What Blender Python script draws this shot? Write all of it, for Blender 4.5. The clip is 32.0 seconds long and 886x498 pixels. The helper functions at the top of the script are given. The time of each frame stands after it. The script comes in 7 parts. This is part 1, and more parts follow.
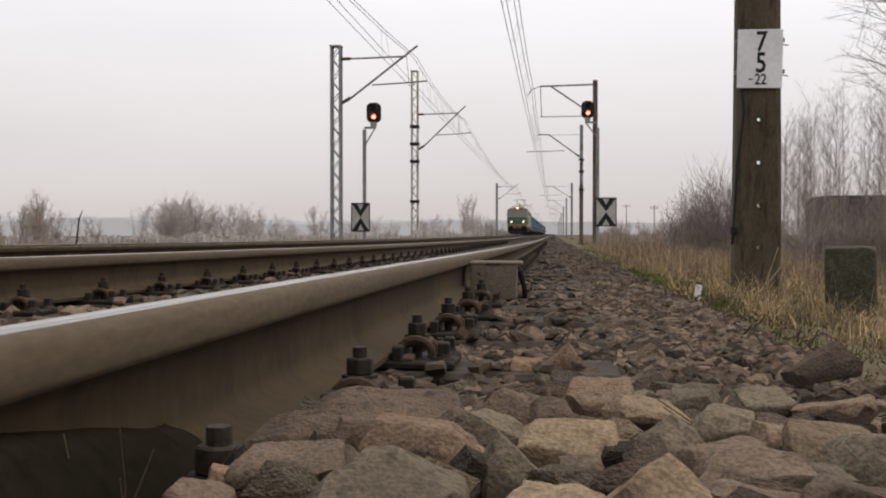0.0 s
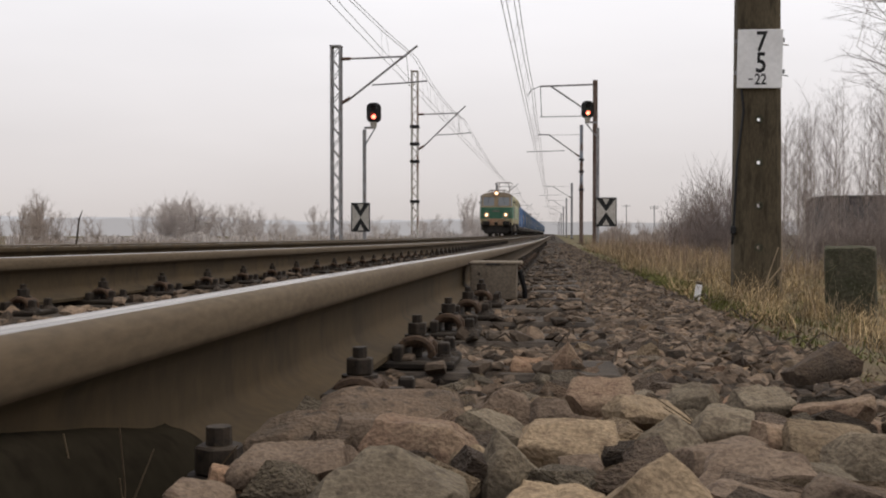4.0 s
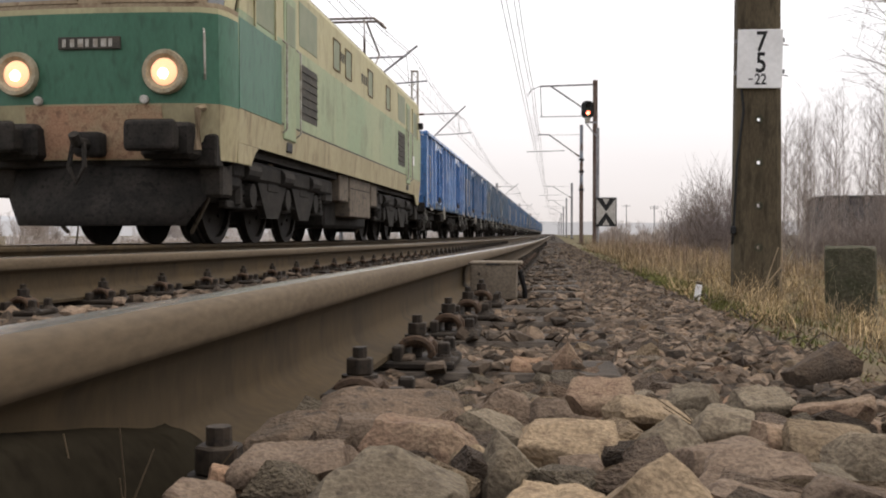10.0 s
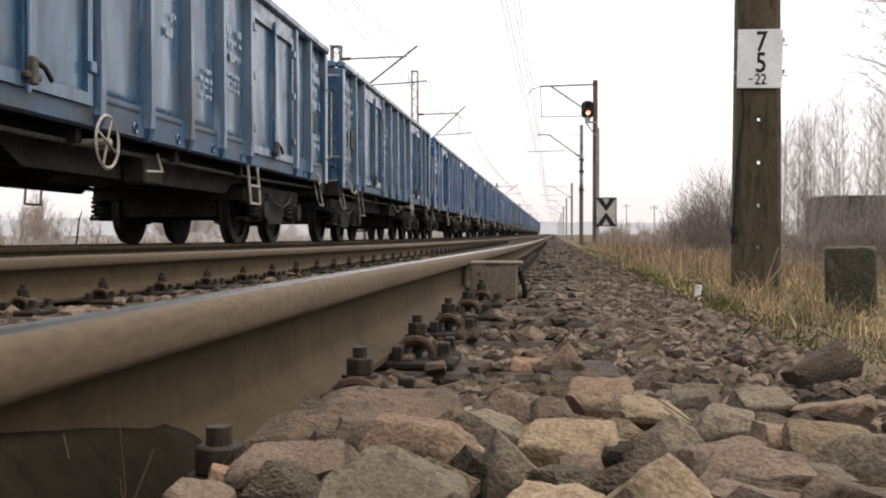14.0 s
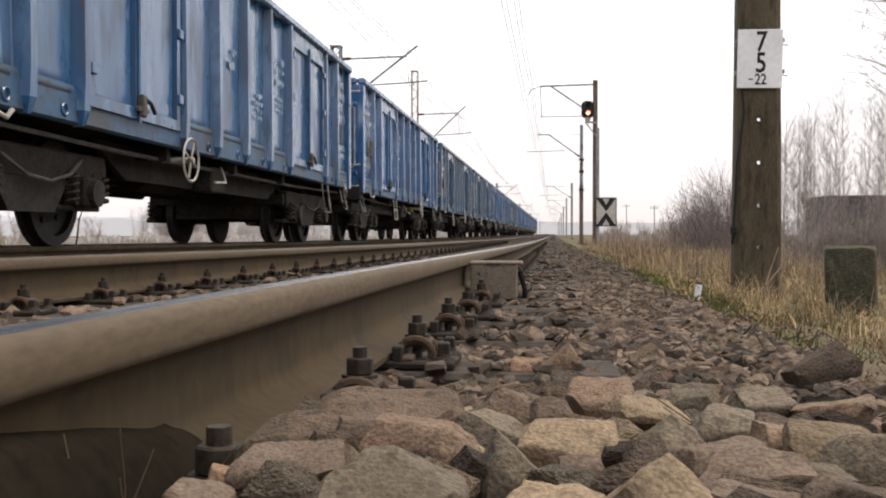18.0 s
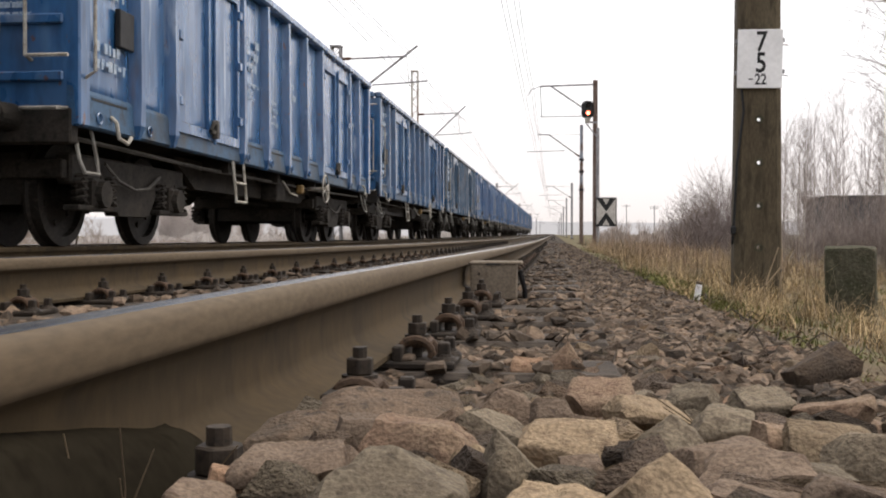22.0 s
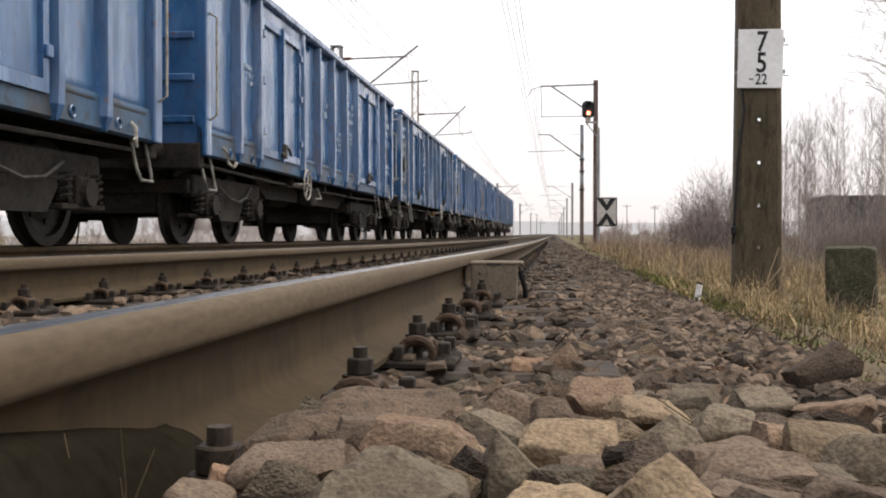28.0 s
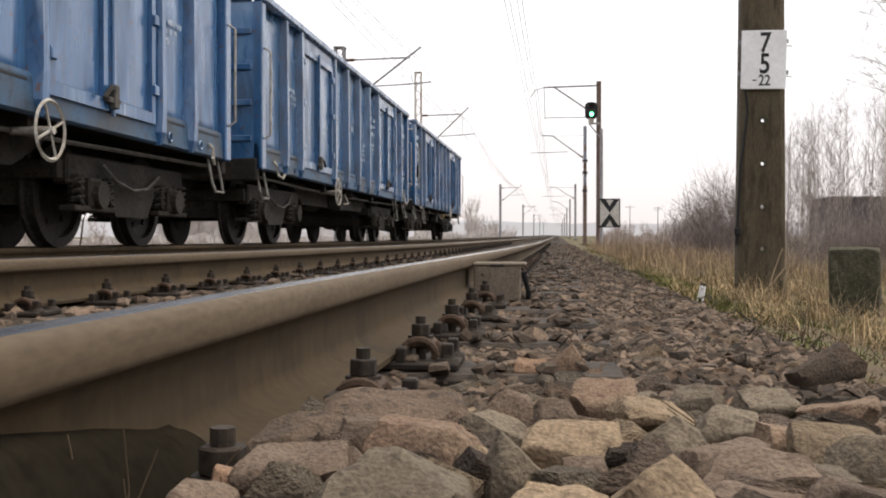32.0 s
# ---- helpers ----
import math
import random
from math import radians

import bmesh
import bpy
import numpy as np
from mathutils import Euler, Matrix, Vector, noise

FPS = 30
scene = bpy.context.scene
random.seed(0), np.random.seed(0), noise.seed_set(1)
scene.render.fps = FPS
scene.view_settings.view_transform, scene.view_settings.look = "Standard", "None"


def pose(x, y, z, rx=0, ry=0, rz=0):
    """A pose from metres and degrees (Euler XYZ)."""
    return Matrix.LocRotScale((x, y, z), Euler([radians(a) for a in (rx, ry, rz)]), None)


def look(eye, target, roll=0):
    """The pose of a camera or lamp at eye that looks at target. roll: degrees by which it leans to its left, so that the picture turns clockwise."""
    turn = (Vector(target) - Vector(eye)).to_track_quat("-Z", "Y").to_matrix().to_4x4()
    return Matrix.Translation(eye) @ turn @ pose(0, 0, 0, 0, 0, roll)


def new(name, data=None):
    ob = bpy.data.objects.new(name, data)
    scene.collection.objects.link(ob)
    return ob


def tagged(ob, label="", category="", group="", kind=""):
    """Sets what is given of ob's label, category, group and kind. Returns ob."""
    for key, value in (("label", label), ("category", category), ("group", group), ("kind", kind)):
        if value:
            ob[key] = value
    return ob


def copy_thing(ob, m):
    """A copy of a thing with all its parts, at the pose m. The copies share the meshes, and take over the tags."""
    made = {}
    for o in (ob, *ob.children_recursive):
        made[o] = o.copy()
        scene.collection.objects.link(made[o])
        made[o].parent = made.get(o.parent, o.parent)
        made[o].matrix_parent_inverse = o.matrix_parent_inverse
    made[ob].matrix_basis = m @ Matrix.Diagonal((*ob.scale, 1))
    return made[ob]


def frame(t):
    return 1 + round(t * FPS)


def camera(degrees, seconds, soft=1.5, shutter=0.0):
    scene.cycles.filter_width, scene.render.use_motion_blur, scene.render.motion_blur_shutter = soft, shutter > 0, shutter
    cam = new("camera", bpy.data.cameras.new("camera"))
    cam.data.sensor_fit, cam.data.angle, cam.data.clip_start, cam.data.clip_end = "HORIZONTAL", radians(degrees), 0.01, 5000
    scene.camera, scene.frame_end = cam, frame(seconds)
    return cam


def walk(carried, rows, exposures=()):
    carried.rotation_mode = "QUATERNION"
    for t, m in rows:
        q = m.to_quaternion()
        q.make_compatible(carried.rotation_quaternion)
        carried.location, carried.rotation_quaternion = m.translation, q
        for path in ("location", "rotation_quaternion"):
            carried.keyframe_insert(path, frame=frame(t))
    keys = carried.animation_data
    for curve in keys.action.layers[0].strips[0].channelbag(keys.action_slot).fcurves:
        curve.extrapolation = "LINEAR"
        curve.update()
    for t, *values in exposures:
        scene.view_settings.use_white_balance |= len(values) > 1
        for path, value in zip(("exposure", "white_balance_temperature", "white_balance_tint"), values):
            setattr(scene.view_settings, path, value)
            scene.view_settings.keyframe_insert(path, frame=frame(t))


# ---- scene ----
# x: right of the line, y: along the line away from the camera, z: up; sleeper tops are at z = 0 beside the camera
CAM_Z = 0.26
cam = camera(46.75, 32.0, soft=2.0)
walk(cam, [
    (0.0, pose(0, 0, CAM_Z, 89.148, 0, 6.163)),
    (27.0, pose(0, 0, CAM_Z, 89.148, 0, 6.170)),
    (28.5, pose(0, 0, CAM_Z, 89.148, 0, 6.200)),
    (31.5, pose(0, 0, CAM_Z, 89.150, 0, 6.205)),
    (32.0, pose(0, 0, CAM_Z, 89.211, 0, 6.360)),
], exposures=[(0.0, -0.06), (7.5, -0.01), (9.0, 0.17), (10.2, 0.40), (11.5, 0.52), (13.0, 0.57), (18.0, 0.60), (32.0, 0.58)])

# ---- light: an even overcast sky with a weak wide sun
world = bpy.data.worlds.new("overcast")
scene.world = world
world.use_nodes = True
nt = world.node_tree
nt.nodes.clear()
sky = nt.nodes.new("ShaderNodeTexSky")
sky.sky_type, sky.sun_disc = "NISHITA", False
sky.sun_elevation, sky.sun_rotation, sky.dust_density = radians(62), radians(69), 4.0
pale = nt.nodes.new("ShaderNodeHueSaturation")
pale.inputs["Saturation"].default_value = 0.12
nt.links.new(sky.outputs[0], pale.inputs["Color"])
tc = nt.nodes.new("ShaderNodeTexCoord")
sep = nt.nodes.new("ShaderNodeSeparateXYZ")
nt.links.new(tc.outputs["Generated"], sep.inputs[0])
ramp = nt.nodes.new("ShaderNodeValToRGB")
ramp.color_ramp.elements[0].position, ramp.color_ramp.elements[0].color = 0.0, (7.25, 6.65, 6.42, 1)
ramp.color_ramp.elements[1].position, ramp.color_ramp.elements[1].color = 0.26, (10.95, 10.8, 11.2, 1)
nt.links.new(sep.outputs["Z"], ramp.inputs[0])
cl = nt.nodes.new("ShaderNodeTexNoise")
cl.inputs["Scale"].default_value, cl.inputs["Detail"].default_value = 2.2, 4
stretch = nt.nodes.new("ShaderNodeMapping")
stretch.inputs["Scale"].default_value = (1, 1, 4)
nt.links.new(tc.outputs["Generated"], stretch.inputs[0])
nt.links.new(stretch.outputs[0], cl.inputs["Vector"])
clr = nt.nodes.new("ShaderNodeMapRange")
clr.inputs["From Min"].default_value, clr.inputs["From Max"].default_value = 0.3, 0.7
clr.inputs["To Min"].default_value, clr.inputs["To Max"].default_value = 0.95, 1.04
nt.links.new(cl.outputs[0], clr.inputs[0])
# the cloud is thinner and a little brighter ahead along the line
fore = nt.nodes.new("ShaderNodeMapRange")
for i, v in enumerate((-1.0, 1.0, 0.92, 1.02)):
    fore.inputs[i + 1].default_value = v
nt.links.new(sep.outputs["Y"], fore.inputs[0])
thin = nt.nodes.new("ShaderNodeMath")
thin.operation = "MULTIPLY"
nt.links.new(fore.outputs[0], thin.inputs[0])
nt.links.new(clr.outputs[0], thin.inputs[1])
cloud = nt.nodes.new("ShaderNodeVectorMath")
cloud.operation = "SCALE"
nt.links.new(ramp.outputs[0], cloud.inputs[0])
nt.links.new(thin.outputs[0], cloud.inputs["Scale"])
both = nt.nodes.new("ShaderNodeMix")
both.data_type = "RGBA"
both.inputs["Factor"].default_value = 0.9
nt.links.new(pale.outputs[0], both.inputs[6])
nt.links.new(cloud.outputs[0], both.inputs[7])
bg = nt.nodes.new("ShaderNodeBackground")
bg.inputs["Strength"].default_value = 0.1
nt.links.new(both.outputs[2], bg.inputs[0])
wo = nt.nodes.new("ShaderNodeOutputWorld")
nt.links.new(bg.outputs[0], wo.inputs[0])
sun = new("sun", bpy.data.lights.new("sun", "SUN"))
sun.data.energy, sun.data.angle, sun.data.color = 1.35, radians(28), (1.0, 0.87, 0.69)
sun.matrix_world = look((17, 6.5, 34), (0, 0, 0))


# ---- materials
def mat(name, base, second=None, third=None, scale=3.0, stretch=(1, 1, 1), lo=0.4, hi=0.65, rough=0.7, metal=0.0, grain=60.0,
        bump=0.15, depth=0.004, shade=0.25, spec=0.2, island=0.0, vary=0.0):
    """Paint, rust, stone, wood: base mottled with second (broad) and third (fine), with grain and relief."""
    m = bpy.data.materials.new(name)
    m.use_nodes = True
    t = m.node_tree
    N, L = t.nodes, t.links
    b = N["Principled BSDF"]
    b.inputs["Roughness"].default_value, b.inputs["Metallic"].default_value = rough, metal
    b.inputs["Specular IOR Level"].default_value = spec
    c = N.new("ShaderNodeTexCoord")
    info = N.new("ShaderNodeObjectInfo")
    off = N.new("ShaderNodeMath")
    off.operation, off.inputs[1].default_value = "MULTIPLY", 43.0
    L.new(info.outputs["Random"], off.inputs[0])
    add = N.new("ShaderNodeVectorMath")
    L.new(c.outputs["Object"], add.inputs[0])
    L.new(off.outputs[0], add.inputs[1])
    mp = N.new("ShaderNodeMapping")
    mp.inputs["Scale"].default_value = stretch
    L.new(add.outputs[0], mp.inputs[0])

    def noise_node(s, detail):
        n = N.new("ShaderNodeTexNoise")
        n.inputs["Scale"].default_value, n.inputs["Detail"].default_value = s, detail
        L.new(mp.outputs[0], n.inputs["Vector"])
        return n.outputs[0]

    def mapped(sock, a, d, e, f):
        r = N.new("ShaderNodeMapRange")
        for i, v in enumerate((a, d, e, f)):
            r.inputs[i + 1].default_value = v
        L.new(sock, r.inputs[0])
        return r.outputs[0]

    def mixed(fac, a, d, mode="MIX"):
        x = N.new("ShaderNodeMix")
        x.data_type, x.blend_type = "RGBA", mode
        if isinstance(fac, float):
            x.inputs[0].default_value = fac
        else:
            L.new(fac, x.inputs[0])
        for i, v in ((6, a), (7, d)):
            if isinstance(v, tuple):
                x.inputs[i].default_value = (*v, 1)
            else:
                L.new(v, x.inputs[i])
        return x.outputs[2]

    col = base
    if second:
        col = mixed(mapped(noise_node(scale, 5), lo, hi, 0, 1), col, second)
    if third:
        col = mixed(mapped(noise_node(scale * 5.3, 6), 0.52, 0.68, 0, 1), col, third)
    g = noise_node(grain, 6)
    val = N.new("ShaderNodeCombineColor")
    v = mapped(g, 0.3, 0.7, 1 - shade, 1 + shade)
    if island:
        geo = N.new("ShaderNodeNewGeometry")
        mul = N.new("ShaderNodeMath")
        mul.operation = "MULTIPLY"
        L.new(v, mul.inputs[0])
        L.new(mapped(geo.outputs["Random Per Island"], 0, 1, 1 - island, 1 + island), mul.inputs[1])
        v = mul.outputs[0]
    if vary:
        mul = N.new("ShaderNodeMath")
        mul.operation = "MULTIPLY"
        L.new(v, mul.inputs[0])
        L.new(mapped(info.outputs["Random"], 0, 1, 1 - vary, 1 + vary), mul.inputs[1])
        v = mul.outputs[0]
    for i in range(3):
        L.new(v, val.inputs[i])
    col = mixed(1.0, col, val.outputs[0], "MULTIPLY")
    L.new(col, b.inputs["Base Color"])
    if bump:
        bp = N.new("ShaderNodeBump")
        bp.inputs["Strength"].default_value, bp.inputs["Distance"].default_value = bump, depth
        L.new(g, bp.inputs["Height"])
        L.new(bp.outputs[0], b.inputs["Normal"])
    return m


def glow(name, colour, strength):
    m = bpy.data.materials.new(name)
    m.use_nodes = True
    b = m.node_tree.nodes["Principled BSDF"]
    b.inputs["Base Color"].default_value = (*colour, 1)
    b.inputs["Emission Color"].default_value = (*colour, 1)
    b.inputs["Emission Strength"].default_value = strength
    return m


def glass(name, tint, rough=0.04, clear=0.75):
    m = bpy.data.materials.new(name)
    m.use_nodes = True
    b = m.node_tree.nodes["Principled BSDF"]
    b.inputs["Base Color"].default_value = (*tint, 1)
    b.inputs["Roughness"].default_value, b.inputs["IOR"].default_value = rough, 1.5
    b.inputs["Transmission Weight"].default_value = clear
    return m


M = {
    "ballast": mat("ballast_stone", (0.092, 0.068, 0.049), (0.130, 0.092, 0.064), (0.046, 0.036, 0.027), 9, rough=0.85, grain=110, bump=0.6, depth=0.006, island=0.72),
    "darkballast": mat("grimy_ballast_stone", (0.070, 0.053, 0.039), (0.098, 0.072, 0.052), (0.040, 0.032, 0.025), 9, rough=0.9, grain=110, bump=0.6, depth=0.006, island=0.6),
    "bed": mat("ballast_fines", (0.036, 0.027, 0.020), (0.052, 0.039, 0.028), (0.022, 0.018, 0.014), 2.2, rough=0.95, grain=28, bump=1.0, depth=0.03, shade=0.5),
    "soil": mat("field_soil", (0.098, 0.075, 0.045), (0.080, 0.080, 0.030), (0.15, 0.115, 0.068), 0.8, rough=1.0, grain=9, bump=0.6, depth=0.05, shade=0.35),
    "rust": mat("rail_rust", (0.088, 0.064, 0.040), (0.102, 0.076, 0.048), (0.078, 0.056, 0.035), 3.0, (1, 0.30, 1), rough=0.75, grain=110, bump=0.2, depth=0.002, shade=0.2),
    # dark rust with the shade below the rail head put into its colour
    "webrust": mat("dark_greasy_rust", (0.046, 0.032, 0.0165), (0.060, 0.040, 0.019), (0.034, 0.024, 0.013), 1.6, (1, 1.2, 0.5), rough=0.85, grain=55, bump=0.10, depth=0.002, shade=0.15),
    "steel": mat("polished_rail_top", (0.36, 0.335, 0.305), (0.17, 0.15, 0.13), (0.10, 0.082, 0.068), 14, (6, 0.12, 1), 0.45, 0.6, rough=0.26, metal=1.0, grain=120, bump=0.12, depth=0.0006, shade=0.2),
    "oil": mat("black_oily_dirt", (0.0165, 0.0140, 0.0100), (0.021, 0.018, 0.013), (0.012, 0.010, 0.0075), 6, rough=1.0, grain=60, bump=0.3, depth=0.003, shade=0.15, spec=0.0),
    "iron": mat("dark_fastening_iron", (0.024, 0.0185, 0.014), (0.038, 0.028, 0.020), (0.016, 0.013, 0.011), 25, rough=0.7, grain=160, bump=0.4, depth=0.002),
    "tie": mat("tarred_sleeper_wood", (0.048, 0.039, 0.032), (0.078, 0.063, 0.050), (0.028, 0.023, 0.020), 3, (1, 6, 6), rough=0.85, grain=40, bump=0.6, depth=0.006),
    "concrete": mat("weathered_concrete", (0.074, 0.058, 0.037), (0.100, 0.081, 0.053), (0.045, 0.036, 0.023), 1.3, (2.5, 2.5, 0.5), rough=0.9, grain=45, bump=0.35, depth=0.004),
    "greybox": mat("grey_cast_box", (0.150, 0.121, 0.090), (0.175, 0.143, 0.108), (0.12, 0.096, 0.070), 4, rough=0.75, grain=90, bump=0.2),
    "block": mat("mossy_concrete", (0.060, 0.056, 0.038), (0.044, 0.045, 0.026), (0.092, 0.080, 0.057), 6, rough=0.95, grain=50, bump=0.6, depth=0.01),
    "plate": mat("white_enamel", (0.80, 0.79, 0.79), (0.72, 0.71, 0.71), None, 3, rough=0.45, grain=30, bump=0.05, shade=0.06),
    "black": mat("black_paint", (0.016, 0.016, 0.017), (0.028, 0.027, 0.027), None, 6, rough=0.55, bump=0.1),
    "zinc": mat("galvanised_mast_steel", (0.30, 0.30, 0.31), (0.22, 0.22, 0.23), (0.20, 0.15, 0.12), 2.5, rough=0.6, metal=0.3, grain=30),
    "mastrust": mat("rusty_mast_paint", (0.115, 0.075, 0.06), (0.16, 0.12, 0.10), (0.07, 0.05, 0.045), 1.2, (3, 3, 0.6), rough=0.8),
    "pale": mat("flaking_pale_paint", (0.50, 0.47, 0.43), (0.22, 0.13, 0.09), (0.62, 0.60, 0.57), 1.1, (4, 4, 0.5), 0.5, 0.6, rough=0.7),
    "wire": mat("overhead_wire", (0.16, 0.14, 0.13), (0.22, 0.19, 0.17), None, 2, rough=0.5, metal=0.6, bump=0),
    "insulator": mat("brown_insulator", (0.09, 0.05, 0.035), (0.12, 0.07, 0.05), None, 20, rough=0.3),
    "dark": mat("sooty_underframe", (0.024, 0.021, 0.018), (0.042, 0.035, 0.029), (0.015, 0.014, 0.012), 3.5, rough=0.85, grain=40, bump=0.4, depth=0.005),
    "soot": mat("black_loco_underframe", (0.018, 0.016, 0.014), (0.034, 0.029, 0.025), (0.011, 0.010, 0.009), 3.5, rough=0.85, grain=40, bump=0.4, depth=0.005),
    "tread": mat("worn_wheel_steel", (0.026, 0.022, 0.019), (0.018, 0.016, 0.014), (0.042, 0.035, 0.029), 5, rough=0.6, metal=0.3),
    "white": mat("white_marking", (0.42, 0.48, 0.55), (0.20, 0.28, 0.40), None, 8, rough=0.7),
    "yellow": mat("yellow_marking", (0.22, 0.14, 0.05), (0.12, 0.08, 0.04), None, 8, rough=0.7),
    "handle": mat("pale_handrail_paint", (0.42, 0.40, 0.36), (0.25, 0.22, 0.18), None, 9, rough=0.65),
}


# ---- small mesh kit
def thing(name, label, category, group="", kind="", at=None):
    ob = new(name)
    ob.empty_display_size = 0.2
    if at is not None:
        ob.matrix_basis = at
    return tagged(ob, label, category, group, kind)


def part(name, bm, material, parent=None, label="", m=None, smooth=False):
    me = bpy.data.meshes.new(name)
    bm.normal_update()
    bm.to_mesh(me)
    bm.free()
    for x in material if isinstance(material, (list, tuple)) else (material,):
        me.materials.append(M[x] if isinstance(x, str) else x)
    if smooth:
        me.shade_smooth()
    ob = new(name, me)
    ob.parent = parent
    if m is not None:
        ob.matrix_basis = m
    if label:
        ob["label"] = label
    return ob


def twin(ob, m, parent=None):
    """The same part again at another pose, on the same mesh, with its own sub-parts."""
    o = copy_thing(ob, m)
    if parent is not None:
        o.parent = parent
    return o


def B():
    return bmesh.new()


def box(bm, x0, x1, y0, y1, z0, z1, bevel=0.0, seg=1, mi=0):
    r = bmesh.ops.create_cube(bm, size=1.0, matrix=Matrix.Translation(((x0 + x1) / 2, (y0 + y1) / 2, (z0 + z1) / 2)) @ Matrix.Diagonal((x1 - x0, y1 - y0, z1 - z0, 1)))
    fs = {f for v in r["verts"] for f in v.link_faces}
    for f in fs:
        f.material_index = mi
    if bevel:
        es = list({e for v in r["verts"] for e in v.link_edges})
        bmesh.ops.bevel(bm, geom=es, offset=bevel, segments=seg, affect="EDGES", profile=0.5)
    return bm


def cyl(bm, p0, p1, r0, r1=None, seg=10, caps=True):
    p0, p1 = Vector(p0), Vector(p1)
    d = p1 - p0
    bmesh.ops.create_cone(bm, cap_ends=caps, segments=seg, radius1=r0, radius2=r0 if r1 is None else r1, depth=d.length,
                          matrix=Matrix.Translation((p0 + p1) / 2) @ d.to_track_quat("Z", "Y").to_matrix().to_4x4())
    return bm


def coil(bm, x, y, z0, z1, rad, wire, turns=4):
    """A coil spring."""
    n = turns * 8
    return tube(bm, [(x + rad * math.cos(k * math.pi / 4), y + rad * math.sin(k * math.pi / 4), z0 + (z1 - z0) * k / n) for k in range(n + 1)], wire, 5)


def tube(bm, pts, r, seg=6):
    """A bent rod through pts."""
    pts = [Vector(p) for p in pts]
    rings = []
    for i, p in enumerate(pts):
        d = (pts[min(i + 1, len(pts) - 1)] - pts[max(i - 1, 0)]).normalized()
        s = d.cross(Vector((0.13, 0.31, 0.94)))
        s = (s if s.length > 0.05 else d.cross(Vector((1, 0, 0)))).normalized()
        u = d.cross(s)
        rr = r[i] if isinstance(r, (list, tuple)) else r
        rings.append([bm.verts.new(p + rr * (math.cos(a) * s + math.sin(a) * u)) for a in (2 * math.pi * k / seg for k in range(seg))])
    for a, b in zip(rings, rings[1:]):
        for k in range(seg):
            bm.faces.new((a[k], a[(k + 1) % seg], b[(k + 1) % seg], b[k]))
    bm.faces.new(rings[0][::-1])
    bm.faces.new(rings[-1])
    return bm


def lathe(bm, prof, axis="x", seg=24, close=False):
    """Turns (radius, along) pairs round an axis."""
    rings = []
    for r, a in prof:
        ring = []
        for k in range(seg):
            c, s = r * math.cos(2 * math.pi * k / seg), r * math.sin(2 * math.pi * k / seg)
            ring.append(bm.verts.new({"x": (a, c, s), "y": (c, a, s), "z": (c, s, a)}[axis]))
        rings.append(ring)
    for a, b in zip(rings, rings[1:]):
        for k in range(seg):
            bm.faces.new((a[k], a[(k + 1) % seg], b[(k + 1) % seg], b[k]))
    if close:
        for k in range(seg):
            bm.faces.new((rings[-1][k], rings[-1][(k + 1) % seg], rings[0][(k + 1) % seg], rings[0][k]))
    else:
        bm.faces.new(rings[0][::-1])
        bm.faces.new(rings[-1])
    bmesh.ops.recalc_face_normals(bm, faces=bm.faces)
    return bm


def sweep(bm, prof, ys, place, top=None):
    """A closed (x, z) profile carried along stations ys; place(y) gives the (x, z) offset. top: (x, z) test for material 1."""
    rings = []
    for y in ys:
        ox, oz = place(y)
        rings.append([bm.verts.new((x + ox, y, z + oz)) for x, z in prof])
    n = len(prof)
    for a, b in zip(rings, rings[1:]):
        for k in range(n):
            f = bm.faces.new((a[k], b[k], b[(k + 1) % n], a[(k + 1) % n]))
            f.smooth = True
            if top and top(*prof[k]) and top(*prof[(k + 1) % n]):
                f.material_index = 1
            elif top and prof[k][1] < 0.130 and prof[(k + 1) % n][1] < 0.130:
                # web and foot of a rail take the rust with the painted shade
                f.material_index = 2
    bm.faces.new(rings[0])
    bm.faces.new(rings[-1][::-1])
    bmesh.ops.recalc_face_normals(bm, faces=bm.faces)
    return bm


# ---- plan of the line
RAIL_H = 0.192            # sleeper top to rail top
NEAR_C, FAR_C = -1.15, -5.15
HALF_G = 0.754            # track centre to rail centre


def drop(y):
    """How far the rail tops lie under the camera: a slight hump in the line."""
    u = math.sqrt(y * y + 2.25) - 1.5
    return 0.068 + 0.14 * (1 - math.exp(-u / 20))


def rail_z(y):
    return CAM_Z - drop(y)


def stations(a, b):
    out, y = [], a
    while y < b:
        out.append(y)
        y += 0.35 if -2 < y < 12 else 2.0 if y < 60 else 12.0 if y < 300 else 60.0
    return out + [b]


def ground_z(x, y):
    """The land: the bank of the line, then low fields."""
    base = rail_z(y) - RAIL_H
    d = x - 0.45 if x > -3 else -7.4 - x
    d = max(0.0, d)
    fall = -0.30 * min(1.0, d / 1.5) - 0.25 * min(1.0, max(0.0, d - 2.2) / 4.0) + (0.10 * min(1, max(0, d - 6) / 20) if x > 0 else -0.9 * min(1, max(0, d - 6) / 30))
    return base - 0.05 + fall + (0.04 * noise.noise((x * 0.9, y * 0.9, 0.3)) if d > 0 and abs(y) < 80 else 0)


def axis_steps(a, b, fine0, fine1, step, grow=1.25):
    mid = list(np.arange(fine0, fine1 + 1e-6, step))
    lo, s = [], step
    v = fine0
    while v > a:
        s *= grow
        v -= s
        lo.append(max(v, a))
    hi, s = [], step
    v = fine1
    while v < b:
        s *= grow
        v += s
        hi.append(min(v, b))
    return lo[::-1] + mid + hi


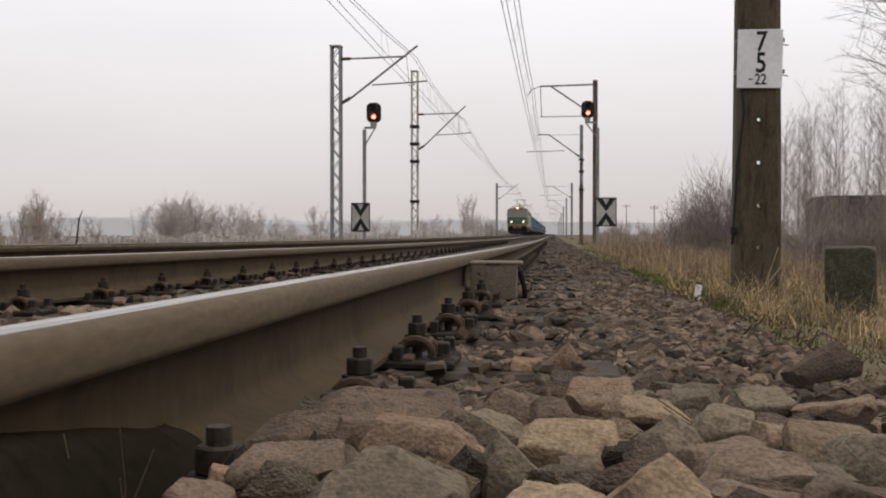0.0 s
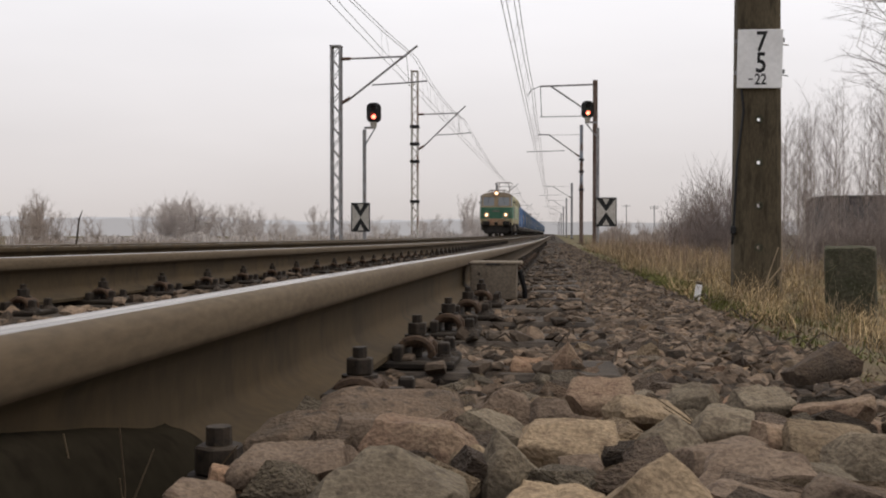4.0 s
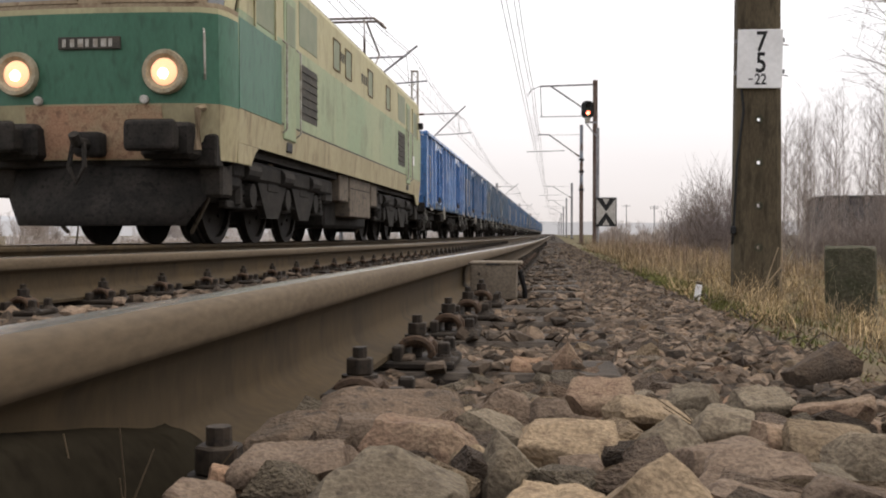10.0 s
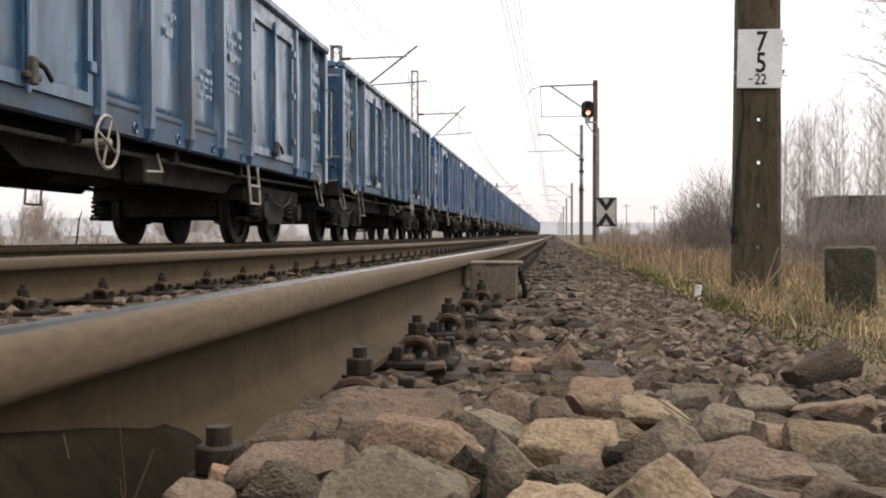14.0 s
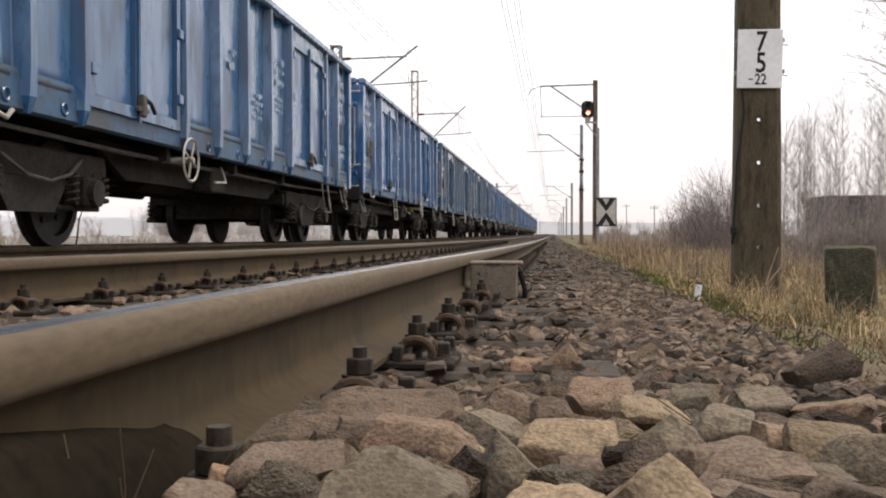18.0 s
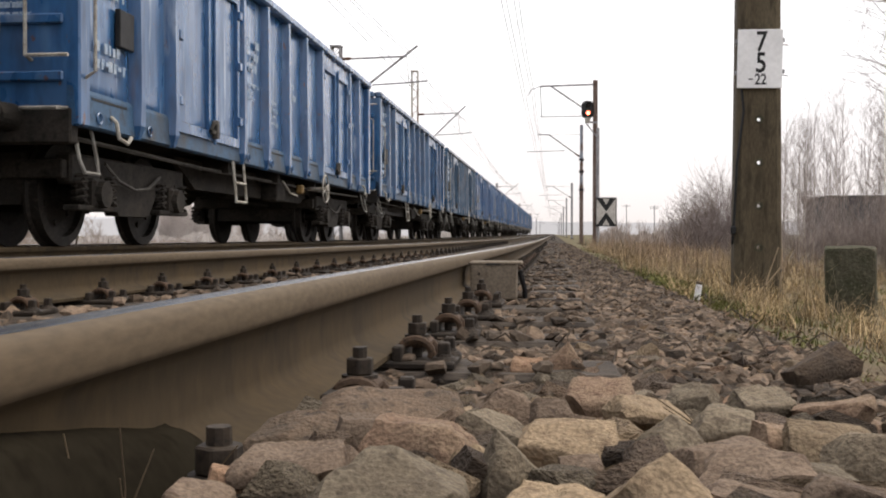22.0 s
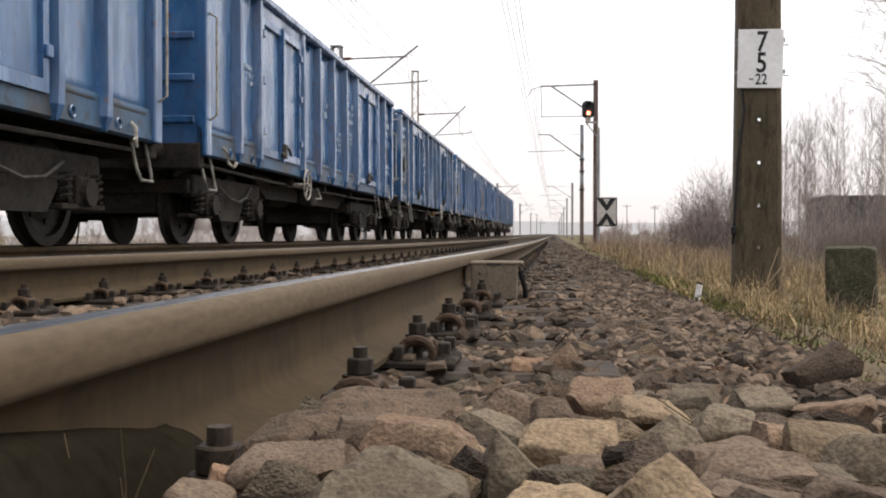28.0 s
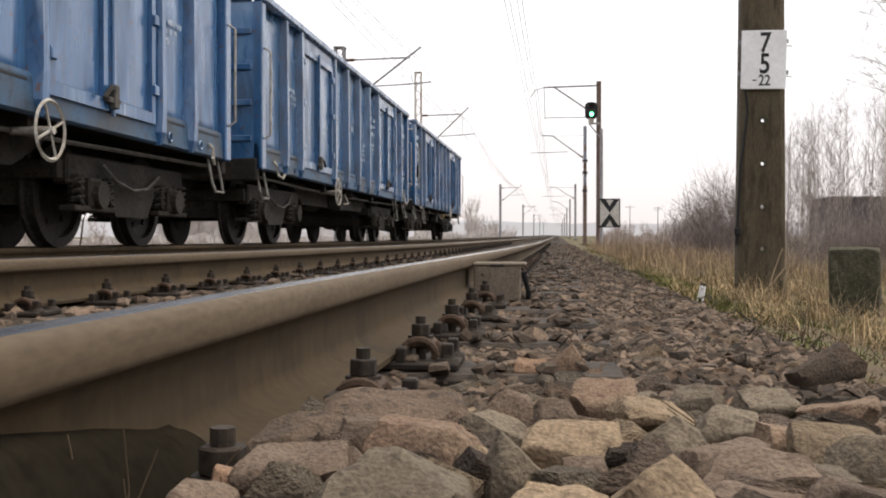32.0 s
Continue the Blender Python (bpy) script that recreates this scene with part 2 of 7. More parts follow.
def build_ground():
    xs = axis_steps(-2500, 2500, -8.5, 6.0, 0.5)
    ys = axis_steps(-300, 4500, -4.0, 30.0, 0.6)
    bm = B()
    g = [[bm.verts.new((x, y, ground_z(x, y))) for x in xs] for y in ys]
    for a, b in zip(g, g[1:]):
        for i in range(len(xs) - 1):
            bm.faces.new((a[i], a[i + 1], b[i + 1], b[i])).smooth = True
    ob = part("ground", bm, "soil")
    tagged(ob, "brown winter grassland and bare earth beside the railway", "ground", kind="structure")


RAIL_HALF = [(0.004, 0.1721), (0.012, 0.172), (0.0185, 0.1714), (0.024, 0.1705), (0.0315, 0.166), (0.0352, 0.158), (0.0362, 0.148), (0.0365, 0.134), (0.0330, 0.127), (0.0130, 0.118), (0.0090, 0.108),
             (0.0083, 0.080), (0.0086, 0.052), (0.0120, 0.037), (0.0280, 0.0265), (0.0700, 0.0125), (0.0750, 0.0105), (0.0750, 0.0)]


def build_tracks():
    prof = RAIL_HALF + [(-x, z) for x, z in reversed(RAIL_HALF)]
    for name, c, lab in (("track", NEAR_C, "worn railway track with rusty rails and shiny tops"), ("track", FAR_C, "railway track on which the train runs")):
        tr = tagged(new(name), lab, "railway track", "two tracks", "structure")
        for side in (1, -1):
            xc = c + side * HALF_G
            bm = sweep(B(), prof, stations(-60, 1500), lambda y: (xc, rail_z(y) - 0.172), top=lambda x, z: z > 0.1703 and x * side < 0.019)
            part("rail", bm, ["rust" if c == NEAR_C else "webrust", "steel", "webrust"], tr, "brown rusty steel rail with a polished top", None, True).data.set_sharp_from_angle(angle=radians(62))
        yield tr


def build_bed():
    """The ballast bed under both tracks, uneven."""
    bm = B()
    xs = list(np.arange(-7.6, -0.7, 0.2)) + list(np.arange(-0.6, 1.05, 0.06))
    ys = axis_steps(-60, 900, -0.6, 9.0, 0.08, 1.06)
    rows = []
    for y in ys:
        row = []
        for x in xs:
            z = bed_z(x, y)
            if abs(y) < 14:
                z += 0.022 * noise.noise((x * 6, y * 6, 0)) + 0.012 * noise.noise((x * 17, y * 17, 5))
            row.append(bm.verts.new((x, y, z)))
        rows.append(row)
    for a, b in zip(rows, rows[1:]):
        for i in range(len(xs) - 1):
            bm.faces.new((a[i], a[i + 1], b[i + 1], b[i])).smooth = True
    bed = part("ballast_bed", bm, "bed")
    return tagged(bed, "bed of broken brown ballast stones under the tracks", "ballast", kind="structure")


def build_black_bank():
    """Black bank along the web of the near rail for the dark area there, thinning out ahead."""
    bm, rows = B(), []
    xw = NEAR_C + HALF_G + 0.006
    for k in range(51):
        y = 0.15 + 0.84 * k / 50
        z1 = 0.128 - 0.105 * max(0.0, (y - 0.62) / 0.60) ** 1.1 + 0.003 * noise.noise((y * 9, 2, 0))
        row = []
        for i in range(9):
            u = i / 8
            x = xw + 0.074 * u
            z = z1 + (bed_z(x, y) - 0.012 - z1) * (u ** 2.6) + 0.004 * noise.noise((x * 30, y * 22, 1)) * math.sin(math.pi * u)
            foot = rail_z(y) - 0.172 + float(np.interp(x - xw, (0.0, 0.006, 0.022, 0.064, 0.072, 0.080), (0.050, 0.037, 0.0265, 0.0125, 0.0105, -0.03)))
            z = max(z, foot + 0.0035)
            row.append(bm.verts.new((x, y, z)))
        rows.append(row)
    for a, b in zip(rows, rows[1:]):
        for i in range(8):
            bm.faces.new((a[i], a[i + 1], b[i + 1], b[i])).smooth = True
    tagged(part("oily_dirt", bm, "oil"), "black bank against the rail", "dirt", kind="structure")


def sleeper_mesh():
    bm = box(B(), -1.3, 1.3, -0.125, 0.125, -0.15, 0.0, 0.012)
    return bm


SLEEPERS = [0.20 + 0.618 * k for k in range(-20, 100)]


def build_sleepers(tracks):
    for tr, c in zip(tracks, (NEAR_C, FAR_C)):
        proto = None
        for i, y in enumerate(SLEEPERS):
            z = rail_z(y) - RAIL_H
            jit = random.Random(i * 7 + int(-c))
            m = pose(c + jit.uniform(-0.02, 0.02), y, z, 0, 0, jit.uniform(-0.6, 0.6))
            if proto is None:
                proto = part("sleeper", sleeper_mesh(), "tie", tr, "", m)
            else:
                twin(proto, m)
        bm = B()
        for k in range(100, 420):
            y = 0.20 + 0.618 * k
            box(bm, c - 1.3, c + 1.3, y - 0.125, y + 0.125, rail_z(y) - RAIL_H - 0.1, rail_z(y) - RAIL_H)
        ob = part("far_sleepers", bm, "tie", tr)
        tagged(ob, kind="stuff")


# ---- overhead line
def bracket(parent, z_top, z_low, reach, side, arm_mat="zinc"):
    """A cantilever towards the track: top tube, diagonal, registration arm. side: +1 reaches to the right."""
    s = side
    if s < 0:
        # the bracket of the masts on this side: the strut runs from the mast up to the top tube
        if z_top - z_low < 1.32:
            part("top_tube", tube(B(), [(-0.1, 0, z_top + 0.05), (-reach, 0, z_top)], 0.042, 6), arm_mat, parent)
            part("diagonal_tube", tube(B(), [(-0.1, 0, z_low - 0.05), (-reach * 0.80, 0, z_top)], 0.040, 6), arm_mat, parent)
            part("drop_tube", tube(B(), [(-reach * 0.99, 0, z_top), (-reach * 0.97, 0, z_low - 0.1)], 0.022, 6), arm_mat, parent)
            part("registration_arm", tube(B(), [(-reach * 1.0, 0, z_low - 0.12), (-0.15, 0, z_low - 0.10)], 0.022, 6), arm_mat, parent)
            part("steady_wire", tube(B(), [(-reach * 0.99, 0, z_top), (-reach * 1.16, 0, z_top - 0.15), (-reach * 1.22, 0, z_top - 0.45)], 0.02, 6), arm_mat, parent)
        else:
            part("top_tube", tube(B(), [(-reach * 0.78, 0, z_top + 0.02), (-reach * 1.08, 0, z_top + 0.05)], 0.040, 6), arm_mat, parent)
            part("diagonal_tube", tube(B(), [(-0.1, 0, z_low), (-reach * 0.80, 0, z_top)], 0.045, 6), arm_mat, parent)
            part("tie_wire", tube(B(), [(-0.1, 0, z_top + 0.02), (-reach * 0.80, 0, z_top)], 0.014, 4), "wire", parent)
            part("registration_arm", tube(B(), [(-reach * 0.42, 0, z_low + 0.42), (-reach * 1.38, 0, z_low + 0.36)], 0.026, 6), arm_mat, parent)
        part("insulator", cyl(B(), (-0.14, 0, z_low + (0.0 if z_top - z_low < 1.32 else 0.04)), (-0.42, 0, z_low + 0.22), 0.06, 0.06, 10), "insulator", parent)
        return
    part("top_tube", tube(B(), [(s * 0.15, 0, z_top), (s * (reach * 0.55), 0, z_top + 0.03), (s * reach * 0.97, 0, z_top + 0.06)], 0.035, 6), arm_mat, parent)
    part("insulator", cyl(B(), (s * 0.16, 0, z_top), (s * 0.55, 0, z_top + 0.01), 0.06, 0.06, 10), "insulator", parent)
    part("insulator", cyl(B(), (s * 0.22, 0, z_low + 0.05), (s * 0.52, 0, z_low + 0.25), 0.06, 0.06, 10), "insulator", parent)
    part("diagonal_tube", tube(B(), [(s * 0.15, 0, z_low), (s * 0.45, 0, z_low + 0.15), (s * reach * 1.12, 0, z_top + 0.45)], 0.04, 6), arm_mat, parent)
    zr = z_low + (z_top - z_low) * 0.42
    part("registration_arm", tube(B(), [(s * reach * 0.5, 0, zr), (s * reach * 0.9, 0, zr + 0.05), (s * reach * 1.25, 0, zr + 0.12)], 0.028, 6), arm_mat, parent)
    part("steady_wire", tube(B(), [(s * reach * 0.97, 0, z_top + 0.06), (s * reach, 0, zr + 0.08)], 0.012, 4), "wire", parent)


def lattice_mast(x, y, height, width, side, z_top, z_low, reach, label, material="zinc", low_to=None):
    z0 = ground_z(x, y)
    top = rail_z(y) + height - z0
    th = thing("overhead_mast", label, "overhead mast", "overhead line masts", at=pose(x, y, z0))
    h = width / 2
    for sx in (-1, 1):
        for sy in (-1, 1):
            part("leg", box(B(), sx * h - 0.035, sx * h + 0.035, sy * h - 0.035, sy * h + 0.035, -0.3, top), material, th)
    bm, n = B(), int(top / (width * 1.25))
    for k in range(n):
        za, zb = top * k / n, top * (k + 1) / n
        a, b = (-h, h) if k % 2 else (h, -h)
        for sy in (-1, 1):
            tube(bm, [(a, sy * h, za), (b, sy * h, zb)], 0.02, 4)
            tube(bm, [(sy * h, a, za), (sy * h, b, zb)], 0.02, 4)
    part("lacing", bm, material, th)
    part("cap", box(B(), -h - 0.05, h + 0.05, -h - 0.05, h + 0.05, top, top + 0.05), material, th)
    part("footing", box(B(), -0.35, 0.35, -0.35, 0.35, -0.4, 0.12, 0.03), "concrete", th)
    dz = rail_z(y) - z0
    bracket(th, z_top + dz, z_low + dz, reach, side)
    return th


def plain_mast(x, y, height, r, side, z_top, z_low, reach, label, material="mastrust", lower=None):
    z0 = ground_z(x, y)
    top = rail_z(y) + height - z0
    dz = rail_z(y) - z0
    th = thing("overhead_mast", label, "overhead mast", "overhead line masts", at=pose(x, y, z0))
    cut = top * (0.5 if lower else 1.0)
    part("post", box(B(), -r, r, -r, r, top - cut, top, 0.02), material, th)
    if lower:
        part("lower_post", box(B(), -r * 1.15, r * 1.15, -r * 1.15, r * 1.15, -0.3, top - cut, 0.02), lower, th)
        for q in (0.30, 0.40, 0.55):
            part("clamp_band", box(B(), -r * 1.5, r * 1.5, -r * 1.5, r * 1.5, top * (1 - q), top * (1 - q) + 0.14), "black", th)
    part("footing", box(B(), -0.3, 0.3, -0.3, 0.3, -0.4, 0.1, 0.03), "concrete", th)
    if reach:
        bracket(th, z_top + dz, z_low + dz, reach, side)
    return th


def build_masts():
    lattice_mast(-8.14, 38.0, 7.2, 0.33, 1, 6.75, 5.05, 2.75, "grey lattice steel overhead line mast with tube bracket")
    th = lattice_mast(-7.95, 58.5, 9.5, 0.34, 1, 7.05, 5.0, 2.6, "tall lattice anchor mast with flaking white paint", "pale")
    for z in (2.3, 4.6, 5.6, 6.6):
        part("clamp_band", box(B(), -0.25, 0.25, -0.25, 0.25, z, z + 0.16), "black", th)
    plain_mast(-7.95, 144, 7.3, 0.16, 1, 6.8, 5.0, 2.7, "slender overhead line mast in the mist", "zinc")
    for y in (240, 350, 470, 600):
        plain_mast(-7.95, y, 7.3, 0.16, 1, 6.8, 5.0, 2.7, "slender overhead line mast in the mist", "zinc")
    plain_mast(1.90, 48.0, 7.3, 0.11, -1, 7.05, 5.75, 2.55, "rusty steel overhead line mast with bracket arm", "mastrust")
    plain_mast(1.80, 68.0, 7.35, 0.11, -1, 6.7, 5.25, 2.6, "overhead line mast with worn grey and rust paint", "bluegrey", "mastrust")
    for y in (144, 205, 270, 350, 470, 600):
        plain_mast(2.5, y, 7.3, 0.15, -1, 6.8, 5.2, 3.3, "slender overhead line mast in the mist", "zinc")


def build_wires():
    """Two contact wires and two bearers over each track, sagging from mast to mast, with droppers."""
    near, far = (-30, 10, 48, 68, 144, 205, 270, 350), (-20, 38, 58.5, 144, 240, 350)
    for poles, pairs in ((near, ((-1.21, -1.02), (-1.09, -0.90))), (far, ((-5.17, -5.20), (-4.95, -5.08)))):
        for xc, xb in pairs:
            pts = [(xc, y, rail_z(y) + 5.52) for y in np.linspace(poles[0], poles[-1], 40)]
            w = part("contact_wire", tube(B(), pts, 0.010, 4), "wire")
            tagged(w, "thin copper contact wire over the track", "overhead wire", "overhead wires")

            def sag(a, b, q):
                return 6.75 - min(1.0, (b - a) / 60) * 3.9 * q * (1 - q)
            pts = []
            for a, b in zip(poles, poles[1:]):
                for k in range(8):
                    y = a + (b - a) * k / 8
                    pts.append((xb, y, rail_z(y) + sag(a, b, k / 8)))
            w = part("bearer_wire", tube(B(), pts, 0.011, 4), "wire")
            tagged(w, "sagging bearer cable over the contact wire", "overhead wire", "overhead wires")
            for a, b in zip(poles, poles[1:]):
                if b > 150 or a < -25:
                    continue
                for k in range(1, 8):
                    y = a + (b - a) * k / 8
                    part("dropper", tube(B(), [(xc, y, rail_z(y) + 5.52), (xb, y, rail_z(y) + sag(a, b, k / 8))], 0.004, 3), "wire", w)


def letters(text, size, material, parent, m, name="numeral"):
    cu = bpy.data.curves.new(name, "FONT")
    cu.body, cu.size, cu.align_x, cu.align_y, cu.extrude = text, size, "CENTER", "CENTER", 0.0015
    cu.offset = size * 0.018
    o = bpy.data.objects.new("tmp", cu)
    scene.collection.objects.link(o)
    bpy.context.view_layer.update()
    me = bpy.data.meshes.new_from_object(o.evaluated_get(bpy.context.evaluated_depsgraph_get()))
    bpy.data.objects.remove(o)
    me.materials.clear()
    me.materials.append(M[material])
    ob = new(name, me)
    ob.parent = parent
    ob.matrix_basis = m
    return ob


def build_post():
    """The concrete mast beside the ballast with its number plate."""
    x, y = 1.915, 10.0
    z0 = ground_z(x, y)
    th = thing("concrete_mast", "tall brown weathered concrete mast with a row of holes", "overhead mast", at=pose(x, y, z0, 0, 0, -4))
    bm = B()
    H, holes = 9.0, tuple(z - z0 for z in (0.131, 0.523, 0.926, 1.328))
    w0, w1, d0 = 0.222, 0.142, 0.16
    def half(z):
        return w0 + (w1 - w0) * z / H
    # front face in strips that leave the round holes open
    for s in (-1, 1):
        for a, b in zip((-0.4, 3.2, 6.4), (3.2, 6.4, H)):
            vs = []
            for z in (a, b):
                h = half(z)
                vs.append([(s * 0.045, -d0, z), (s * (h - 0.05), -d0, z), (s * (h - 0.012), -d0 + 0.03, z), (s * h, -d0 + 0.07, z), (s * h, d0, z), (s * 0.045, d0, z)])
            va = [[bm.verts.new(p) for p in r] for r in vs]
            for k in range(6):
                bm.faces.new((va[0][k], va[0][(k + 1) % 6], va[1][(k + 1) % 6], va[1][k]))
            bm.faces.new(va[0])
            bm.faces.new(va[1])
    zs = [-0.4]
    for hz in holes:
        zs += [hz - 0.026, hz + 0.026]
    zs.append(H)
    for a, b in zip(zs[::2], zs[1::2]):
        box(bm, -0.047, 0.047, -d0 + 0.004, -d0 + 0.09, a, b)
    for hz in holes:
        for s in (-1, 1):
            box(bm, s * 0.035 - 0.012, s * 0.035 + 0.012, -d0 + 0.004, -d0 + 0.09, hz - 0.026, hz + 0.026)
            box(bm, -0.022, 0.022, -d0 + 0.005, -d0 + 0.089, hz + s * 0.022 - 0.004, hz + s * 0.022 + 0.004)
    bmesh.ops.recalc_face_normals(bm, faces=bm.faces)
    part("shaft", bm, "concrete", th)
    for hz in holes:
        part("hole_rim", lathe(B(), [(0.040, -0.003), (0.038, 0.006), (0.020, 0.006), (0.019, -0.003)], "y", 16, True), "block", th, "", pose(0, -d0, hz))
    pz = 1.885 - z0
    plate = part("number_plate", box(B(), -0.203, 0.203, -0.012, 0.0, -0.272, 0.272, 0.004), "plate", th, "white enamel plate with black numerals", pose(0.0, -d0 - 0.03, pz, 0, 1.2, 0))
    for text, dz, size in (("7", 0.150, 0.26), ("5", -0.045, 0.26), ("22", -0.195, 0.14)):
        letters(text, size, "black", plate, pose(0.01, -0.0125, dz, 90, 0, 0) @ Matrix.Diagonal((0.78, 1, 1, 1)))
    part("hyphen", box(B(), -0.10, -0.06, -0.0145, -0.0125, -0.196, -0.184), "black", plate)
    for z in (0.17, -0.12):
        part("band_end", tube(B(), [(0.2, 0.03, pz + z), (0.29, 0.05, pz + z - 0.01)], 0.006, 5), "zinc", th)
        part("band", box(B(), -0.225, 0.225, -d0 - 0.014, -d0 - 0.004, pz + z - 0.02, pz + z + 0.02), "zinc", th)
    bm = tube(B(), [(-0.235, -0.12, 0.55), (-0.225, -0.165, 0.75), (-0.20, -0.168, 1.3), (-0.14, -0.168, 1.8), (-0.16, -0.168, 2.0), (-0.12, -0.168, 2.05)], 0.012, 6)
    part("cable", bm, "black", th, "black cable running down the mast")
    part("clamp", box(B(), -0.255, -0.205, -0.19, -0.12, 0.64, 0.72, 0.012), "black", th)


def build_signal(x, y, post_h, head_dx, head_h, label, board_dx, board_h, aspects, bw=0.36, bh=0.55):
    """A colour-light signal on a tubular post: head on a bracket, chevron board low down."""
    z0 = ground_z(x, y)
    dz = rail_z(y) - z0
    th = thing("railway_signal", label, "railway signal", "railway signals", at=pose(x, y, z0))
    part("post", cyl(B(), (0, 0, -0.2), (0, 0, post_h + dz), 0.075, 0.075, 12), "zinc", th)
    hz = head_h + dz
    part("arm", box(B(), min(0, head_dx), max(0, head_dx), -0.04, 0.04, hz - 0.62, hz - 0.54), "zinc", th)
    part("brace", tube(B(), [(0, 0, hz - 1.3), (head_dx * 1.25, 0, hz - 0.55)], 0.03, 6), "zinc", th)
    part("neck", cyl(B(), (head_dx, 0, hz - 0.6), (head_dx, 0, hz - 0.36), 0.11, 0.14, 10), "handle", th)
    head = part("head", box(B(), head_dx - 0.28, head_dx + 0.28, -0.05, 0.22, hz - 0.38, hz + 0.40, 0.2, 4), "black", th, "black rounded signal head")
    for k, dzz in enumerate((0.18, -0.16)):
        hood = cyl(B(), (head_dx + 0.02, -0.05, hz + dzz), (head_dx + 0.02, -0.26, hz + dzz + 0.02), 0.125, 0.135, 16, False)
        bmesh.ops.delete(hood, geom=[f for f in hood.faces if f.calc_center_median().z < hz + dzz - 0.06], context="FACES")
        bmesh.ops.solidify(hood, geom=list(hood.faces), thickness=0.012)
        part("hood", hood, "black", head)
        if k == 0:
            part("lens", lathe(B(), [(0.09, -0.052), (0.085, -0.06), (0.04, -0.07)], "y", 16), "darklens", head, "", pose(head_dx + 0.02, 0, hz + dzz))
    # vane added to let the lamp light change colour; not part of this signal
    vane = part("colour_vane", box(B(), -0.012, 0.012, -0.01, 0.0, -0.03, 0.03), "black", head, "added turning vane that swaps the lamp colours", pose(head_dx + 0.02, -0.075, hz - 0.16))
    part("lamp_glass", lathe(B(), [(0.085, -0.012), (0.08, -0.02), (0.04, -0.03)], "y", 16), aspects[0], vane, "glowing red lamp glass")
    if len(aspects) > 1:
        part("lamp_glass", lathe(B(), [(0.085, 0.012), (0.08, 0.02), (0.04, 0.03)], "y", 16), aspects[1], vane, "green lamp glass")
    if board_h:
        bz = board_h + dz
        bd = part("chevron_board", box(B(), -bw, bw, -0.01, 0.01, -bh, bh, 0.004), "boardwhite", th, "weathered white board with two black chevrons", pose(board_dx, -0.13, bz))
        for s in (1, -1):
            part("board_edge", box(B(), -bw - 0.012, bw + 0.012, -0.020, 0.014, *sorted((s * (bh - 0.035), s * (bh + 0.012)))), "black", bd)
            part("board_edge", box(B(), *sorted((s * (bw - 0.03), s * (bw + 0.012))), -0.020, 0.014, -bh + 0.037, bh - 0.037), "black", bd)
        for s in (1, -1):
            for q in (1, -1):
                bm = B()
                vs = [bm.verts.new(p) for p in ((q * bw * 0.95, -0.0145, s * bh * 0.96), (q * bw * 0.36, -0.0145, s * bh * 0.96), (0, -0.0145, s * bh * 0.50), (0, -0.0145, s * bh * 0.02))]
                bm.faces.new(vs)
                e = bmesh.ops.extrude_face_region(bm, geom=list(bm.faces))
                for v in e["geom"]:
                    if isinstance(v, bmesh.types.BMVert):
                        v.co.y += 0.004
                bmesh.ops.recalc_face_normals(bm, faces=bm.faces)
                part("chevron_arm", bm, "black", bd)
        part("board_clip", box(B(), board_dx - 0.3, board_dx + 0.3, -0.12, -0.09, bz - 0.05, bz + 0.05), "zinc", th)
    return vane


M["boardwhite"] = mat("weathered_white_board", (0.52, 0.49, 0.45), (0.42, 0.39, 0.35), (0.34, 0.30, 0.26), 3, rough=0.6, grain=20, shade=0.1)
M["bluegrey"] = mat("worn_blue_grey_paint", (0.20, 0.22, 0.26), (0.12, 0.075, 0.055), (0.34, 0.35, 0.37), 1.4, (3, 3, 0.7), 0.48, 0.58, rough=0.75)
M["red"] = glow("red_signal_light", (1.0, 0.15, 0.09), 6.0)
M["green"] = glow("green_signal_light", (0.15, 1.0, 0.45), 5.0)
M["darklens"] = mat("unlit_signal_lens", (0.03, 0.02, 0.02), rough=0.15, bump=0)


